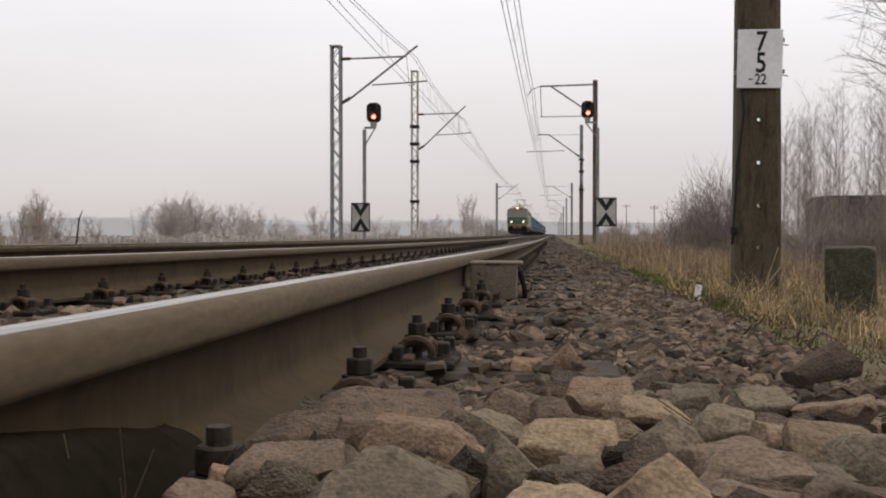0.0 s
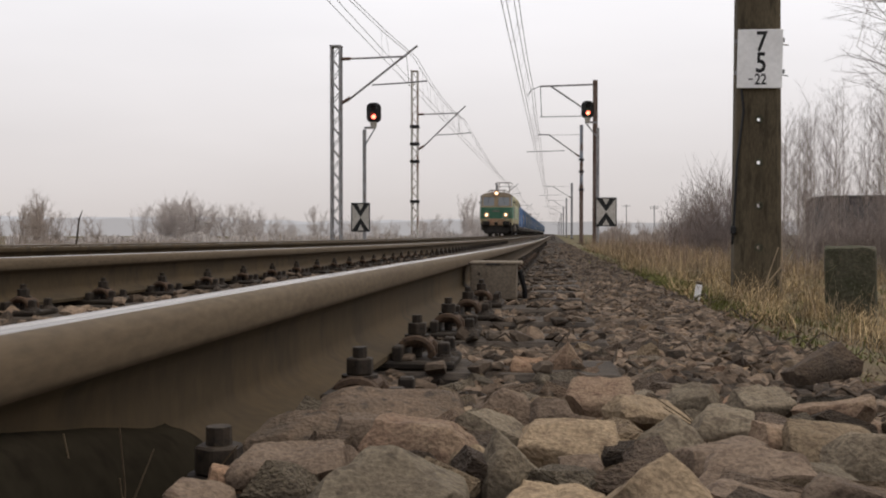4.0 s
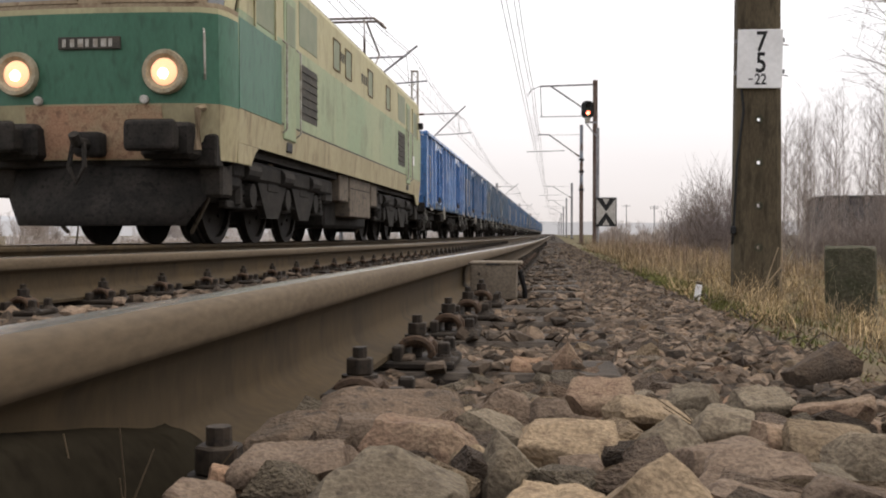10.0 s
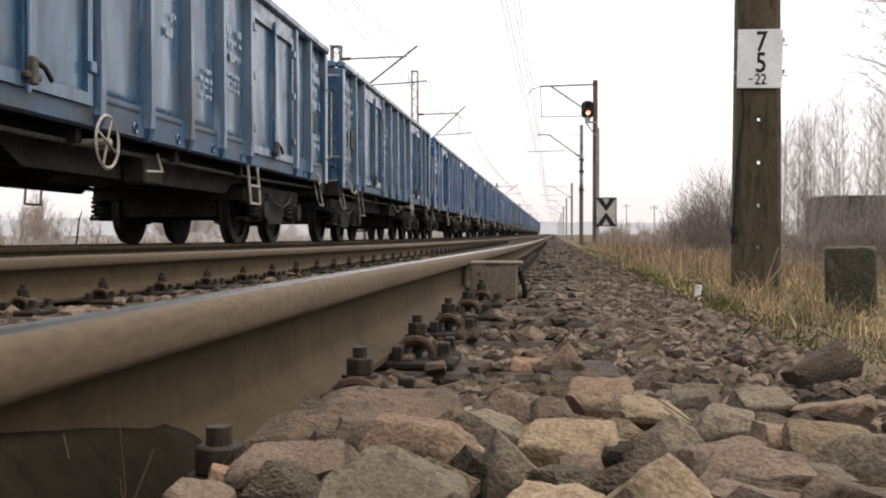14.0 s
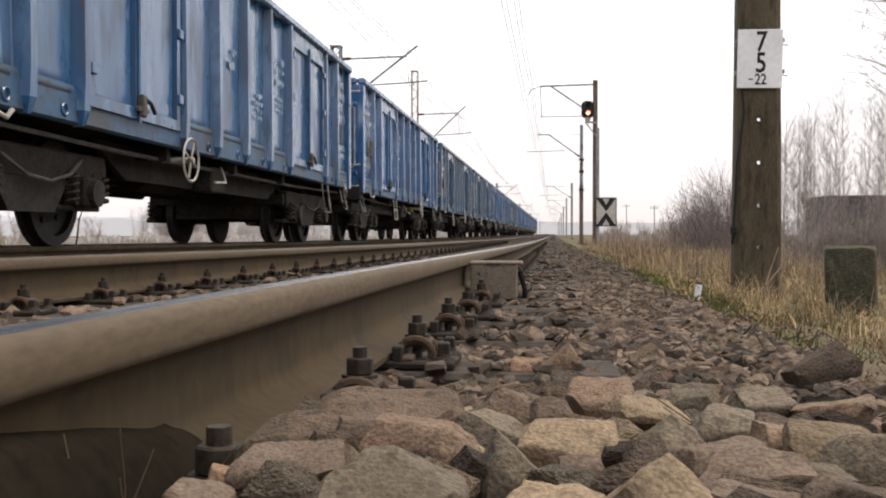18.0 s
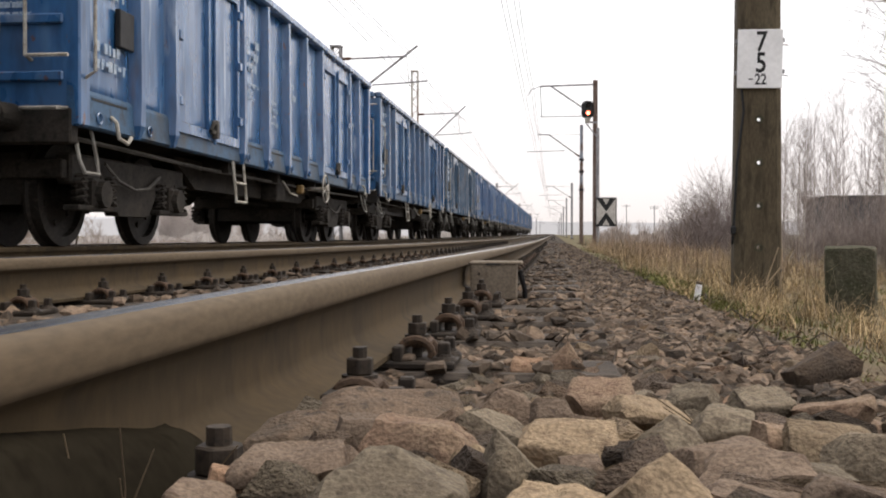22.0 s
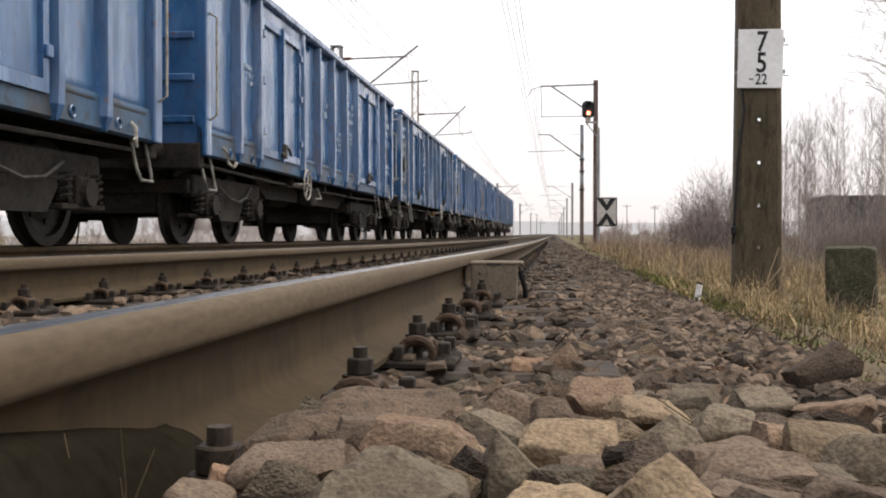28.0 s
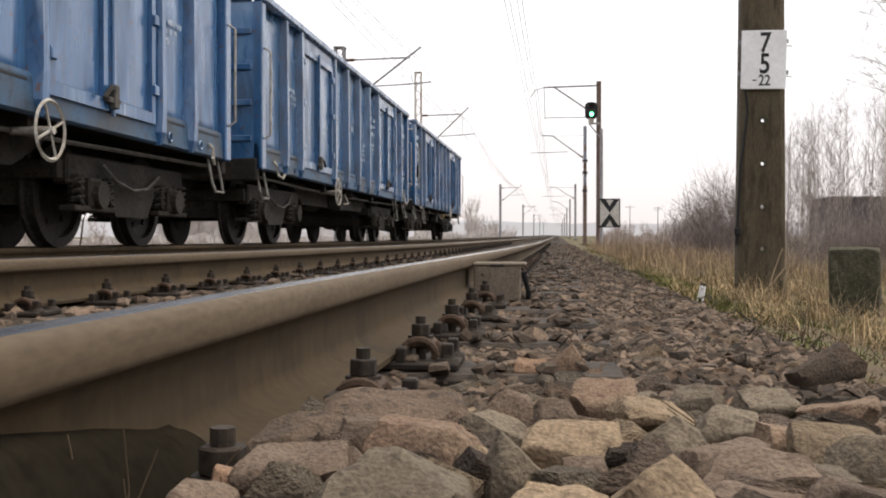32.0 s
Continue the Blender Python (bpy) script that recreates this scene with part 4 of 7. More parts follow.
def build_train_wagons():
    out = []
    proto, _ = build_wagon()
    for k in range(WAGONS):
        w = proto if k == 0 else copy_thing(proto, Matrix())
        out.append(w)
    for k, w in enumerate(out):
        if PAINT[k]:
            repaint(w, BLUES[PAINT[k]])
    # half the wagons carry ladders, the others stirrups
    for k, w in enumerate(out):
        for o in list(w.children):
            if o.name.startswith("ladder" if k % 3 == 0 or k > 14 else "door_step"):
                bpy.data.objects.remove(o)
    for k in (8, 9, 11, 12, 19, 20, 21):
        w = out[k]
        w["label"] = "faded grey-blue open freight wagon with dirty ribbed sides"
    return out


# ---- the electric locomotive
M["loco_green"] = mat("dark_green_loco_paint", (0.034, 0.118, 0.070), (0.046, 0.138, 0.086), (0.026, 0.088, 0.052), 1.5, (1.5, 1.5, 0.5), rough=0.5, spec=0.45, grain=25, shade=0.1, bump=0.05)
M["loco_mid"] = mat("pale_green_loco_paint", (0.25, 0.315, 0.195), (0.32, 0.345, 0.215), (0.22, 0.25, 0.155), 0.6, (1.2, 1.0, 0.5), 0.42, 0.7, rough=0.55, grain=22, shade=0.10, bump=0.05)
M["loco_cream"] = mat("cream_loco_paint", (0.42, 0.385, 0.235), (0.36, 0.33, 0.20), (0.32, 0.285, 0.175), 0.8, (1.2, 1.2, 0.4), 0.45, 0.7, rough=0.6, grain=22, shade=0.10, bump=0.05)
M["loco_beige"] = mat("grimy_beige_loco_paint", (0.36, 0.315, 0.195), (0.30, 0.26, 0.16), (0.24, 0.195, 0.12), 1.0, (1.2, 1.2, 0.4), 0.42, 0.7, rough=0.6, grain=22, shade=0.12, bump=0.05)
M["loco_grime"] = mat("grimy_cab_paint", (0.190, 0.142, 0.092), (0.235, 0.185, 0.12), (0.145, 0.100, 0.062), 1.2, (1.5, 1.5, 0.5), rough=0.65, grain=25, shade=0.15)
M["loco_roof"] = mat("sooty_loco_roof", (0.10, 0.078, 0.056), (0.15, 0.12, 0.085), (0.06, 0.045, 0.035), 1.5, rough=0.8)
M["beam"] = mat("faded_orange_buffer_beam", (0.37, 0.215, 0.135), (0.34, 0.27, 0.17), (0.22, 0.13, 0.085), 2.2, rough=0.7)
# opaque pane: the mirrored sky is painted as its grey tint
M["screen"] = glass("cab_glass", (0.155, 0.165, 0.175), 0.20, 0.0)
M["grille"] = mat("dark_grille", (0.045, 0.042, 0.036), (0.07, 0.062, 0.05), None, 5, rough=0.7)
M["sidewin"] = mat("dusty_green_window", (0.17, 0.195, 0.12), (0.21, 0.225, 0.145), None, 3, rough=0.5, shade=0.1)
M["lamp"] = glow("warm_headlight", (1.0, 0.55, 0.30), 0.75)
M["bulb"] = glow("headlight_bulb", (1.0, 0.80, 0.50), 6.0)
M["ring"] = mat("pale_lamp_ring", (0.36, 0.31, 0.22), (0.27, 0.21, 0.13), None, 8, rough=0.5)
M["tank"] = mat("grey_equipment_box", (0.150, 0.122, 0.094), (0.11, 0.090, 0.070), (0.055, 0.048, 0.042), 2, rough=0.8)
M["cabin"] = mat("cab_interior", (0.10, 0.10, 0.09), (0.07, 0.07, 0.06), None, 3, rough=0.9)

# height, half length, half width, rounding of the ends
LEVELS = [(0.96, 8.64, 1.46), (1.16, 8.68, 1.47), (1.58, 8.78, 1.50), (2.64, 8.84, 1.50), (3.60, 8.50, 1.49), (3.70, 8.36, 1.44), (3.84, 8.22, 1.22), (3.95, 7.85, 0.88), (4.01, 7.5, 0.42)]
# plan of an end, from the side wall to the middle: share of the half width, setback
END = [(1.0, 0.66), (0.985, 0.38), (0.945, 0.19), (0.83, 0.08), (0.55, 0.03), (0.28, 0.007), (0.0, 0.0)]


def loco_level(z):
    for a, b in zip(LEVELS, LEVELS[1:]):
        if a[0] <= z <= b[0]:
            q = (z - a[0]) / (b[0] - a[0])
            return tuple(a[i] + (b[i] - a[i]) * q for i in (1, 2))
    return LEVELS[-1][1:]


def crisp(ob):
    ob.data.set_sharp_from_angle(angle=radians(35))
    return ob


def nose(x, z):
    """How far forward the front wall stands at (x, z)."""
    L, W = loco_level(z)
    s = min(1.0, abs(x) / W)
    for (a, da), (b, db) in zip(END, END[1:]):
        if b <= s <= a:
            q = (s - b) / (a - b)
            return L - (db + (da - db) * q)
    return L


def shell(zs, which, pad=0.0):
    """A strip of the body between heights: 'front', 'rear' or 'sides'."""
    bm = B()
    zz = sorted(set(list(zs) + [l[0] for l in LEVELS if zs[0] < l[0] < zs[1]]))
    for e in ((-1,) if which == "front" else (1,) if which == "rear" else (0,)):
        if e:
            rows = []
            for z in zz:
                L, W = loco_level(z)
                pts = [(s * W, e * (L - d)) for s, d in END] + [(-s * W, e * (L - d)) for s, d in END[-2::-1]]
                rows.append([bm.verts.new((x, y, z)) for x, y in pts])
            for a, b in zip(rows, rows[1:]):
                for k in range(len(a) - 1):
                    bm.faces.new((a[k], a[k + 1], b[k + 1], b[k])).smooth = True
        else:
            for s in (-1, 1):
                rows = []
                for z in zz:
                    L, W = loco_level(z)
                    n = 12
                    rows.append([bm.verts.new((s * W, (-1 + 2 * k / n) * (L - END[0][1]), z)) for k in range(n + 1)])
                for a, b in zip(rows, rows[1:]):
                    for k in range(len(a) - 1):
                        bm.faces.new((a[k], a[k + 1], b[k + 1], b[k]))
    bmesh.ops.recalc_face_normals(bm, faces=bm.faces)
    bmesh.ops.solidify(bm, geom=list(bm.faces), thickness=0.03)
    return bm


def pane_grid(x0, x1, z0, z1, e, out, nx=5, nz=2, skew=0.0):
    """A sheet that follows the front wall."""
    bm = B()
    rows = []
    for j in range(nz + 1):
        z = z0 + (z1 - z0) * j / nz
        row = []
        for i in range(nx + 1):
            x = x0 + (x1 - x0) * i / nx + skew * (z - z0)
            row.append(bm.verts.new((x, e * (nose(x, z) + out), z)))
        rows.append(row)
    for a, b in zip(rows, rows[1:]):
        for k in range(nx):
            bm.faces.new((a[k], a[k + 1], b[k + 1], b[k]))
    bmesh.ops.recalc_face_normals(bm, faces=bm.faces)
    bmesh.ops.solidify(bm, geom=list(bm.faces), thickness=0.015)
    return bm


def build_loco():
    th = thing("electric_locomotive", "dirty green and cream electric locomotive with lit headlights", "locomotive")
    sets = []
    # ends: the front is at -y, which leads
    for e, w in ((-1, "front"), (1, "rear")):
        crisp(part("apron", shell((0.96, 1.58), w), "loco_beige", th, "beige lower band of the cab"))
        crisp(part("nose_panel", shell((1.58, 2.58), w), "loco_green", th, "dark green front panel"))
        crisp(part("waist_moulding", shell((2.58, 2.64), w), "loco_cream", th))
        cab = crisp(part("cab_front", shell((2.64, 2.70), w), "loco_grime", th, "grimy beige cab front with two windscreens"))
        crisp(part("cab_brow", shell((3.58, 3.70), w), "loco_roof", cab))
        part("centre_pillar", pane_grid(-0.14, 0.14, 2.70, 3.58, e, 0.0, 2), "loco_grime", cab)
        for s in (-1, 1):
            part("corner_pillar", pane_grid(*sorted((s * 1.22, s * 1.31)), 2.70, 3.58, e, 0.0, 3), "loco_grime", cab)
            part("windscreen", pane_grid(*sorted((s * 0.14, s * 1.22)), 2.70, 3.58, e, -0.02, 6, 3), "screen", cab, "cab windscreen with the sky's reflection in its grey")
            bm = B()
            for q0, q1, za, zb in ((0.14, 1.23, 2.695, 2.74), (0.14, 1.23, 3.52, 3.59), (0.14, 0.19, 2.72, 3.56), (1.18, 1.23, 2.72, 3.56)):
                g = pane_grid(*sorted((s * q0, s * q1)), za, zb, e, 0.012, 4, 1)
                me = bpy.data.meshes.new("tmp")
                g.to_mesh(me)
                g.free()
                bm.from_mesh(me)
                bpy.data.meshes.remove(me)
            part("windscreen_frame", bm, "loco_grime", cab)
            part("corner_window", pane_grid(*sorted((s * 1.31, s * 1.45)), 2.70, 3.58, e, -0.02, 4, 2), "screen", cab)
            part("side_pillar", pane_grid(*sorted((s * 1.45, s * 1.4893)), 2.70, 3.58, e, 0.0, 8), "loco_cream", cab)
            zz0 = 2.92
            part("wiper", tube(B(), [(s * 0.62, e * (nose(0.62, 3.59) + 0.03), 3.59), (s * 0.66, e * (nose(0.66, 3.3) + 0.04), 3.3), (s * 0.78, e * (nose(0.78, zz0) + 0.03), zz0)], 0.012, 5), "black", cab)
            # lower headlights
            ly = e * (nose(0.9, 1.92))
            hl = part("headlight", lathe(B(), [(0.235, -0.1), (0.252, 0.06), (0.240, 0.10), (0.198, 0.10), (0.155, 0.06)], "y", 24), "ring", th, "round headlight in a pale ring", pose(s * 0.86, ly, 1.92, 0, 0, 0 if e > 0 else 180))
            part("headlight_glass", lathe(B(), [(0.152, 0.062), (0.12, 0.085), (0.05, 0.098)], "y", 20), "lamp" if e < 0 else "darklens", hl, "glowing headlight glass" if e < 0 else "")
            if e < 0:
                part("headlight_bulb", lathe(B(), [(0.062, 0.095), (0.05, 0.106), (0.02, 0.112)], "y", 14), "bulb", hl, "", pose(0, 0, -0.02))
            part("marker_lamp", lathe(B(), [(0.05, 0.0), (0.05, 0.07), (0.035, 0.08)], "y", 12), "handle", th, "", pose(s * 0.62, e * (nose(0.62, 1.6) - 0.02), 1.62, 0, 0, 0 if e > 0 else 180))
            part("end_handrail", tube(B(), [(s * 1.28, e * (nose(1.28, 1.85) - 0.01), 1.85), (s * 1.30, e * (nose(1.3, 1.9) + 0.06), 1.9), (s * 1.30, e * (nose(1.3, 2.3) + 0.06), 2.35), (s * 1.28, e * nose(1.28, 2.4), 2.4)], 0.014, 6), "handle", th)
            # wide flat buffers on dark casings
            bf = box(B(), -0.29, 0.29, 0.42, 0.52, -0.17, 0.17, 0.06, 3)
            box(bf, -0.16, 0.16, -0.1, 0.44, -0.13, 0.13, 0.03)
            part("buffer", bf, "soot", th, "wide dark rounded buffer", pose(s * 0.90, e * 8.85, 1.17, 0, 0, 0 if e > 0 else 180))
            part("buffer_housing", box(B(), s * 0.9 - 0.30, s * 0.9 + 0.30, *sorted((e * 8.5, e * 8.90)), 0.96, 1.36, 0.05), "soot", th)
            part("air_cock", tube(B(), [(s * 1.25, e * 8.6, 1.55), (s * 1.25, e * 8.84, 1.5), (s * 1.25, e * 8.84, 1.05)], 0.045, 6), "loco_grime", th)
        part("buffer_beam", pane_grid(-0.80, 0.80, 0.97, 1.56, e, 0.012, 8, 2), "beam", th, "faded pinkish-orange panel on the buffer beam")
        part("hook_casing", box(B(), -0.16, 0.16, *sorted((e * 8.7, e * 8.92)), 0.98, 1.26, 0.05, 2), "soot", th)
        part("coupling_hook", tube(B(), [(0, e * 8.85, 1.12), (0, e * 9.15, 1.12), (0, e * 9.22, 1.2)], 0.06, 8), "dark", th)
        part("screw_link", tube(B(), [(0.06, e * 9.1, 1.12), (0.09, e * 9.15, 0.85), (0, e * 9.16, 0.68), (-0.09, e * 9.15, 0.85), (-0.06, e * 9.1, 1.12)], 0.03, 6), "dark", th)
        # plough: a curved dark sheet
        bm, rows = B(), []
        for z, q in ((0.92, 0.0), (0.70, 0.12), (0.45, 0.26), (0.22, 0.36)):
            row = []
            for i in range(11):
                x = -1.42 + 2.84 * i / 10
                w = 1.0 - 0.42 * (0.92 - z)
                row.append(bm.verts.new((x * w, e * (8.60 + q - 0.42 * abs(x / 1.42) ** 2), z)))
            rows.append(row)
        for a, b in zip(rows, rows[1:]):
            for k in range(10):
                bm.faces.new((a[k], a[k + 1], b[k + 1], b[k])).smooth = True
        bmesh.ops.recalc_face_normals(bm, faces=bm.faces)
        bmesh.ops.solidify(bm, geom=list(bm.faces), thickness=0.03)
        part("snow_plough", bm, "soot", th, "sooty curved snow plough")
        part("plough_top", box(B(), -1.38, 1.38, *sorted((e * 8.1, e * 8.60)), 0.88, 1.25, 0.02), "soot", th)
        # upper headlight in its housing
        uh = part("top_headlight", lathe(B(), [(0.22, -0.75), (0.235, 0.0), (0.23, 0.06), (0.185, 0.06), (0.18, 0.02)], "y", 24), "loco_grime", th, "top headlight in a round housing", pose(0, e * 8.46, 3.87, 0, 0, 0 if e > 0 else 180))
        part("headlight_glass", lathe(B(), [(0.178, 0.022), (0.14, 0.045), (0.08, 0.06)], "y", 20), "lamp" if e < 0 else "darklens", uh, "glowing headlight glass" if e < 0 else "")
        if e < 0:
            part("headlight_bulb", lathe(B(), [(0.085, 0.055), (0.06, 0.068), (0.02, 0.074)], "y", 14), "bulb", uh)
        plate = part("number_plate", box(B(), -0.36, 0.36, *sorted((e * (nose(0.36, 2.3) - 0.01), e * (nose(0, 2.3) + 0.02))), 2.18, 2.32, 0.005), "grille", th, "dark number plate with pale characters")
        for k in range(7):
            part("character_bar", box(B(), -0.31 + 0.09 * k, -0.27 + 0.09 * k + 0.012 * (k % 3), *sorted((e * (nose(0, 2.3) + 0.0205), e * (nose(0, 2.3) + 0.024))), 2.205, 2.295), "handle", plate)
        part("cab_back_wall", box(B(), -1.40, 1.40, *sorted((e * 6.95, e * 7.0)), 1.3, 3.5), "cabin", th)
        part("driver_desk", box(B(), -1.2, 1.2, *sorted((e * 8.0, e * 8.45)), 2.1, 2.66, 0.04), "cabin", th)
    # long sides
    part("lower_band", shell((1.20, 1.62), "sides"), "loco_beige", th, "beige lower band")
    part("side_panel", shell((1.62, 2.76), "sides"), "loco_mid", th, "faded pale green side panel")
    part("upper_band", shell((2.76, 3.70), "sides"), "loco_cream", th, "yellowed cream upper band")
    for z0, z1 in ((3.50, 3.84),):
        bm, rows = B(), []
        for z, L, W in [l for l in LEVELS if l[0] >= 3.7] + [(4.03, 7.4, 0.0)]:
            pts = [(s * W, -(L - d)) for s, d in END] + [(-s * W, -(L - d)) for s, d in END[-2::-1]]
            pts += [(-x, -y) for x, y in pts]
            rows.append([bm.verts.new((x, y, z)) for x, y in pts])
        for a, b in zip(rows, rows[1:]):
            for k in range(len(a)):
                bm.faces.new((a[k], a[(k + 1) % len(a)], b[(k + 1) % len(b)], b[k])).smooth = True
        bmesh.ops.remove_doubles(bm, verts=bm.verts, dist=0.0005)
        bmesh.ops.recalc_face_normals(bm, faces=bm.faces)
        part("roof", bm, "loco_roof", th, "sooty brown rounded roof")
    part("underfloor", box(B(), -1.35, 1.35, -8.5, 8.5, 1.10, 1.24), "dark", th)
    part("equipment_tray", box(B(), -1.12, 1.12, -2.0, 1.9, 0.26, 1.10, 0.05), "soot", th, "black tray of equipment below the floor")
    for s in (-1, 1):
        X = s * 1.49
        def flat(name, y0, y1, z0, z1, material, out=0.012, lab="", parent=th, bev=0.02):
            return part(name, box(B(), *sorted((X - s * 0.02, X + s * out)), y0, y1, z0, z1, bev, 2), material, parent, lab)
        for e in (-1, 1):
            d = flat("cab_door", *sorted((e * 5.50, e * 6.15)), 1.42, 3.42, "loco_mid", 0.02, "narrow cab door with a window")
            part("door_window", box(B(), *sorted((X, X + s * 0.026)), *sorted((e * 5.60, e * 6.05)), 2.74, 3.30, 0.003), "sidewin", d)
            part("door_rail", tube(B(), [(X + s * 0.01, e * 6.2, 1.5), (X + s * 0.07, e * 6.2, 1.55), (X + s * 0.07, e * 6.2, 2.7), (X + s * 0.01, e * 6.2, 2.75)], 0.016, 6), "handle", d)
            part("door_rail", tube(B(), [(X + s * 0.01, e * 5.45, 1.5), (X + s * 0.07, e * 5.45, 1.55), (X + s * 0.07, e * 5.45, 2.7), (X + s * 0.01, e * 5.45, 2.75)], 0.016, 6), "handle", d)
            flat("door_step_hole", *sorted((e * 5.65, e * 5.95)), 1.26, 1.40, "black", 0.006)
            w = flat("cab_side_window", *sorted((e * 6.60, e * 7.50)), 2.72, 3.36, "sidewin", 0.014, "cab side window")
            part("window_frame", box(box(B(), *sorted((X, X + s * 0.03)), *sorted((e * 6.55, e * 6.60)), 2.68, 3.40), *sorted((X, X + s * 0.03)), *sorted((e * 7.50, e * 7.55)), 2.68, 3.40), "loco_cream", w)
            flat("upper_louvre", *sorted((e * 4.15, e * 5.30)), 2.84, 3.50, "sidewin", 0.012, "dusty green louvre")
            g = flat("lower_grille", *sorted((e * 4.15, e * 5.28)), 1.78, 2.62, "grille", 0.012, "dark air grille")
            for k in range(6):
                part("slat", box(B(), *sorted((X, X + s * 0.022)), *sorted((e * 4.18, e * 5.25)), 1.90 + 0.12 * k, 1.94 + 0.12 * k), "grille", g)
            part("mirror", box(B(), *sorted((X, X + s * 0.16)), *sorted((e * 7.60, e * 7.68)), 2.98, 3.15, 0.02), "black", th)
            part("sandbox", box(B(), *sorted((s * 1.1, s * 1.38)), *sorted((e * 8.0, e * 8.4)), 0.55, 1.2, 0.03), "dark", th)
        for y in (-3.0, -2.0, 0.2, 2.4):
            w = flat("machine_room_window", y, y + 0.52, 2.90, 3.40, "sidewin", 0.012, "rounded machine room window")
            part("window_rubber", tube(B(), [(X + s * 0.012, y, 2.90), (X + s * 0.012, y + 0.52, 2.90), (X + s * 0.012, y + 0.52, 3.40), (X + s * 0.012, y, 3.40), (X + s * 0.012, y, 2.90)], 0.016, 5), "loco_grime", w)
        for k in range(5):
            part("lettering_bar", box(B(), *sorted((X, X + s * 0.008)), -0.45 + 0.22 * k, -0.29 + 0.22 * k, 3.04, 3.22), "grille", th)
        for k in range(4):
            part("lettering_bar", box(B(), *sorted((X, X + s * 0.008)), -2.45 + 0.2 * k, -2.31 + 0.2 * k, 3.12, 3.28), "grille", th)
        part("inspection_card", box(B(), *sorted((X, X + s * 0.008)), 1.6, 1.95, 2.30, 2.58), "white", th)
        part("warning_plate", box(B(), *sorted((X, X + s * 0.03)), 6.55, 6.85, 1.95, 2.18, 0.004), "plate", th, "small white warning plate")
        part("gutter", box(B(), *sorted((s * 1.36, s * 1.42)), -7.2, 7.2, 3.68, 3.73), "loco_roof", th)
        part("band_line", box(B(), *sorted((X, X + s * 0.012)), -7.7, 7.7, 1.61, 1.635), "grille", th)
        for y0, y1, z0 in ((-2.0, -1.25, 0.72), (-1.1, 1.0, 0.46), (1.12, 1.8, 0.72)):
            part("equipment_box", box(B(), *sorted((s * 0.85, s * 1.40)), y0, y1, z0, 1.2, 0.02), "tank", th, "grey equipment box under the floor")
        part("box_lid_line", box(B(), *sorted((s * 1.40, s * 1.406)), -1.1, 1.0, 0.98, 1.0), "dark", th)
    # the dark green of the nose runs back along the cab side; the apron ends in a rounded leg
    for s in (-1, 1):
        for e in (-1, 1):
            part("cab_side_panel", box(B(), *sorted((s * 1.485, s * 1.506)), *sorted((e * 6.28, e * 8.14)), 1.60, 2.66), "loco_green" if e < 0 else "loco_mid", th, "green cab side panel")
            bm = B()
            pts = [(8.08, 0.96), (8.08, 1.24), (7.05, 1.24), (7.18, 1.21), (7.36, 1.14), (7.50, 1.02), (7.55, 0.96)]
            va = [bm.verts.new((s * 1.44, e * y, z)) for y, z in pts]
            vb = [bm.verts.new((s * 1.47, e * y, z)) for y, z in pts]
            for k in range(len(pts)):
                bm.faces.new((va[k], va[(k + 1) % len(pts)], vb[(k + 1) % len(pts)], vb[k]))
            bm.faces.new(va)
            bm.faces.new(vb[::-1])
            bmesh.ops.recalc_face_normals(bm, faces=bm.faces)
            part("apron_leg", bm, "loco_beige", th)
    # three-axle bogies
    for yb in (-5.15, 5.15):
        bm = B()
        for s in (-1, 1):
            x = s * 1.06
            box(bm, x - 0.06, x + 0.06, -2.9, 2.9, 0.72, 0.98, 0.03)
            box(bm, s * 1.30 - 0.05, s * 1.30 + 0.05, -2.75, 2.75, 0.80, 1.06, 0.04)
            for q in (-2.62, -0.88, 0.88, 2.62):
                box(bm, s * 1.22 - 0.14, s * 1.22 + 0.10, q - 0.30, q + 0.30, 0.66, 1.0, 0.05)
            for q in (-1.75, 0.0, 1.75):
                box(bm, x - 0.07, x + 0.09, q - 0.22, q + 0.22, 0.42, 0.80, 0.05)
            for q in (-0.88, 0.88):
                vs = [bm.verts.new((x + s * 0.2 + dx, q + dy, z)) for dx in (-0.05, 0.05) for dy, z in ((-0.72, 0.80), (0.72, 0.80), (0.30, 0.34), (-0.30, 0.34))]
                for k in range(4):
                    bm.faces.new((vs[k], vs[(k + 1) % 4], vs[4 + (k + 1) % 4], vs[4 + k]))
                bm.faces.new(vs[:4][::-1])
                bm.faces.new(vs[4:])
        box(bm, -1.0, 1.0, -2.85, 2.85, 0.52, 1.08, 0.03)
        for s in (-1, 1):
            for q in (-2.2, -1.3, -0.45, 0.45, 1.3, 2.2):
                cyl(bm, (s * 1.16, q, 0.50), (s * 1.16, q, 1.05), 0.13, 0.11, 10)
            for q in (-2.3, -0.6, 1.1):
                cyl(bm, (s * 1.30, q, 0.92), (s * 1.30, q + 0.55, 0.92), 0.12, 0.12, 12)
            box(bm, s * 1.16 - 0.06, s * 1.16 + 0.06, -2.6, 2.6, 0.44, 0.54, 0.02)
        bmesh.ops.recalc_face_normals(bm, faces=bm.faces)
        bo = part("bogie", bm, "soot", th, "sooty three-axle bogie", pose(0, yb, 0))
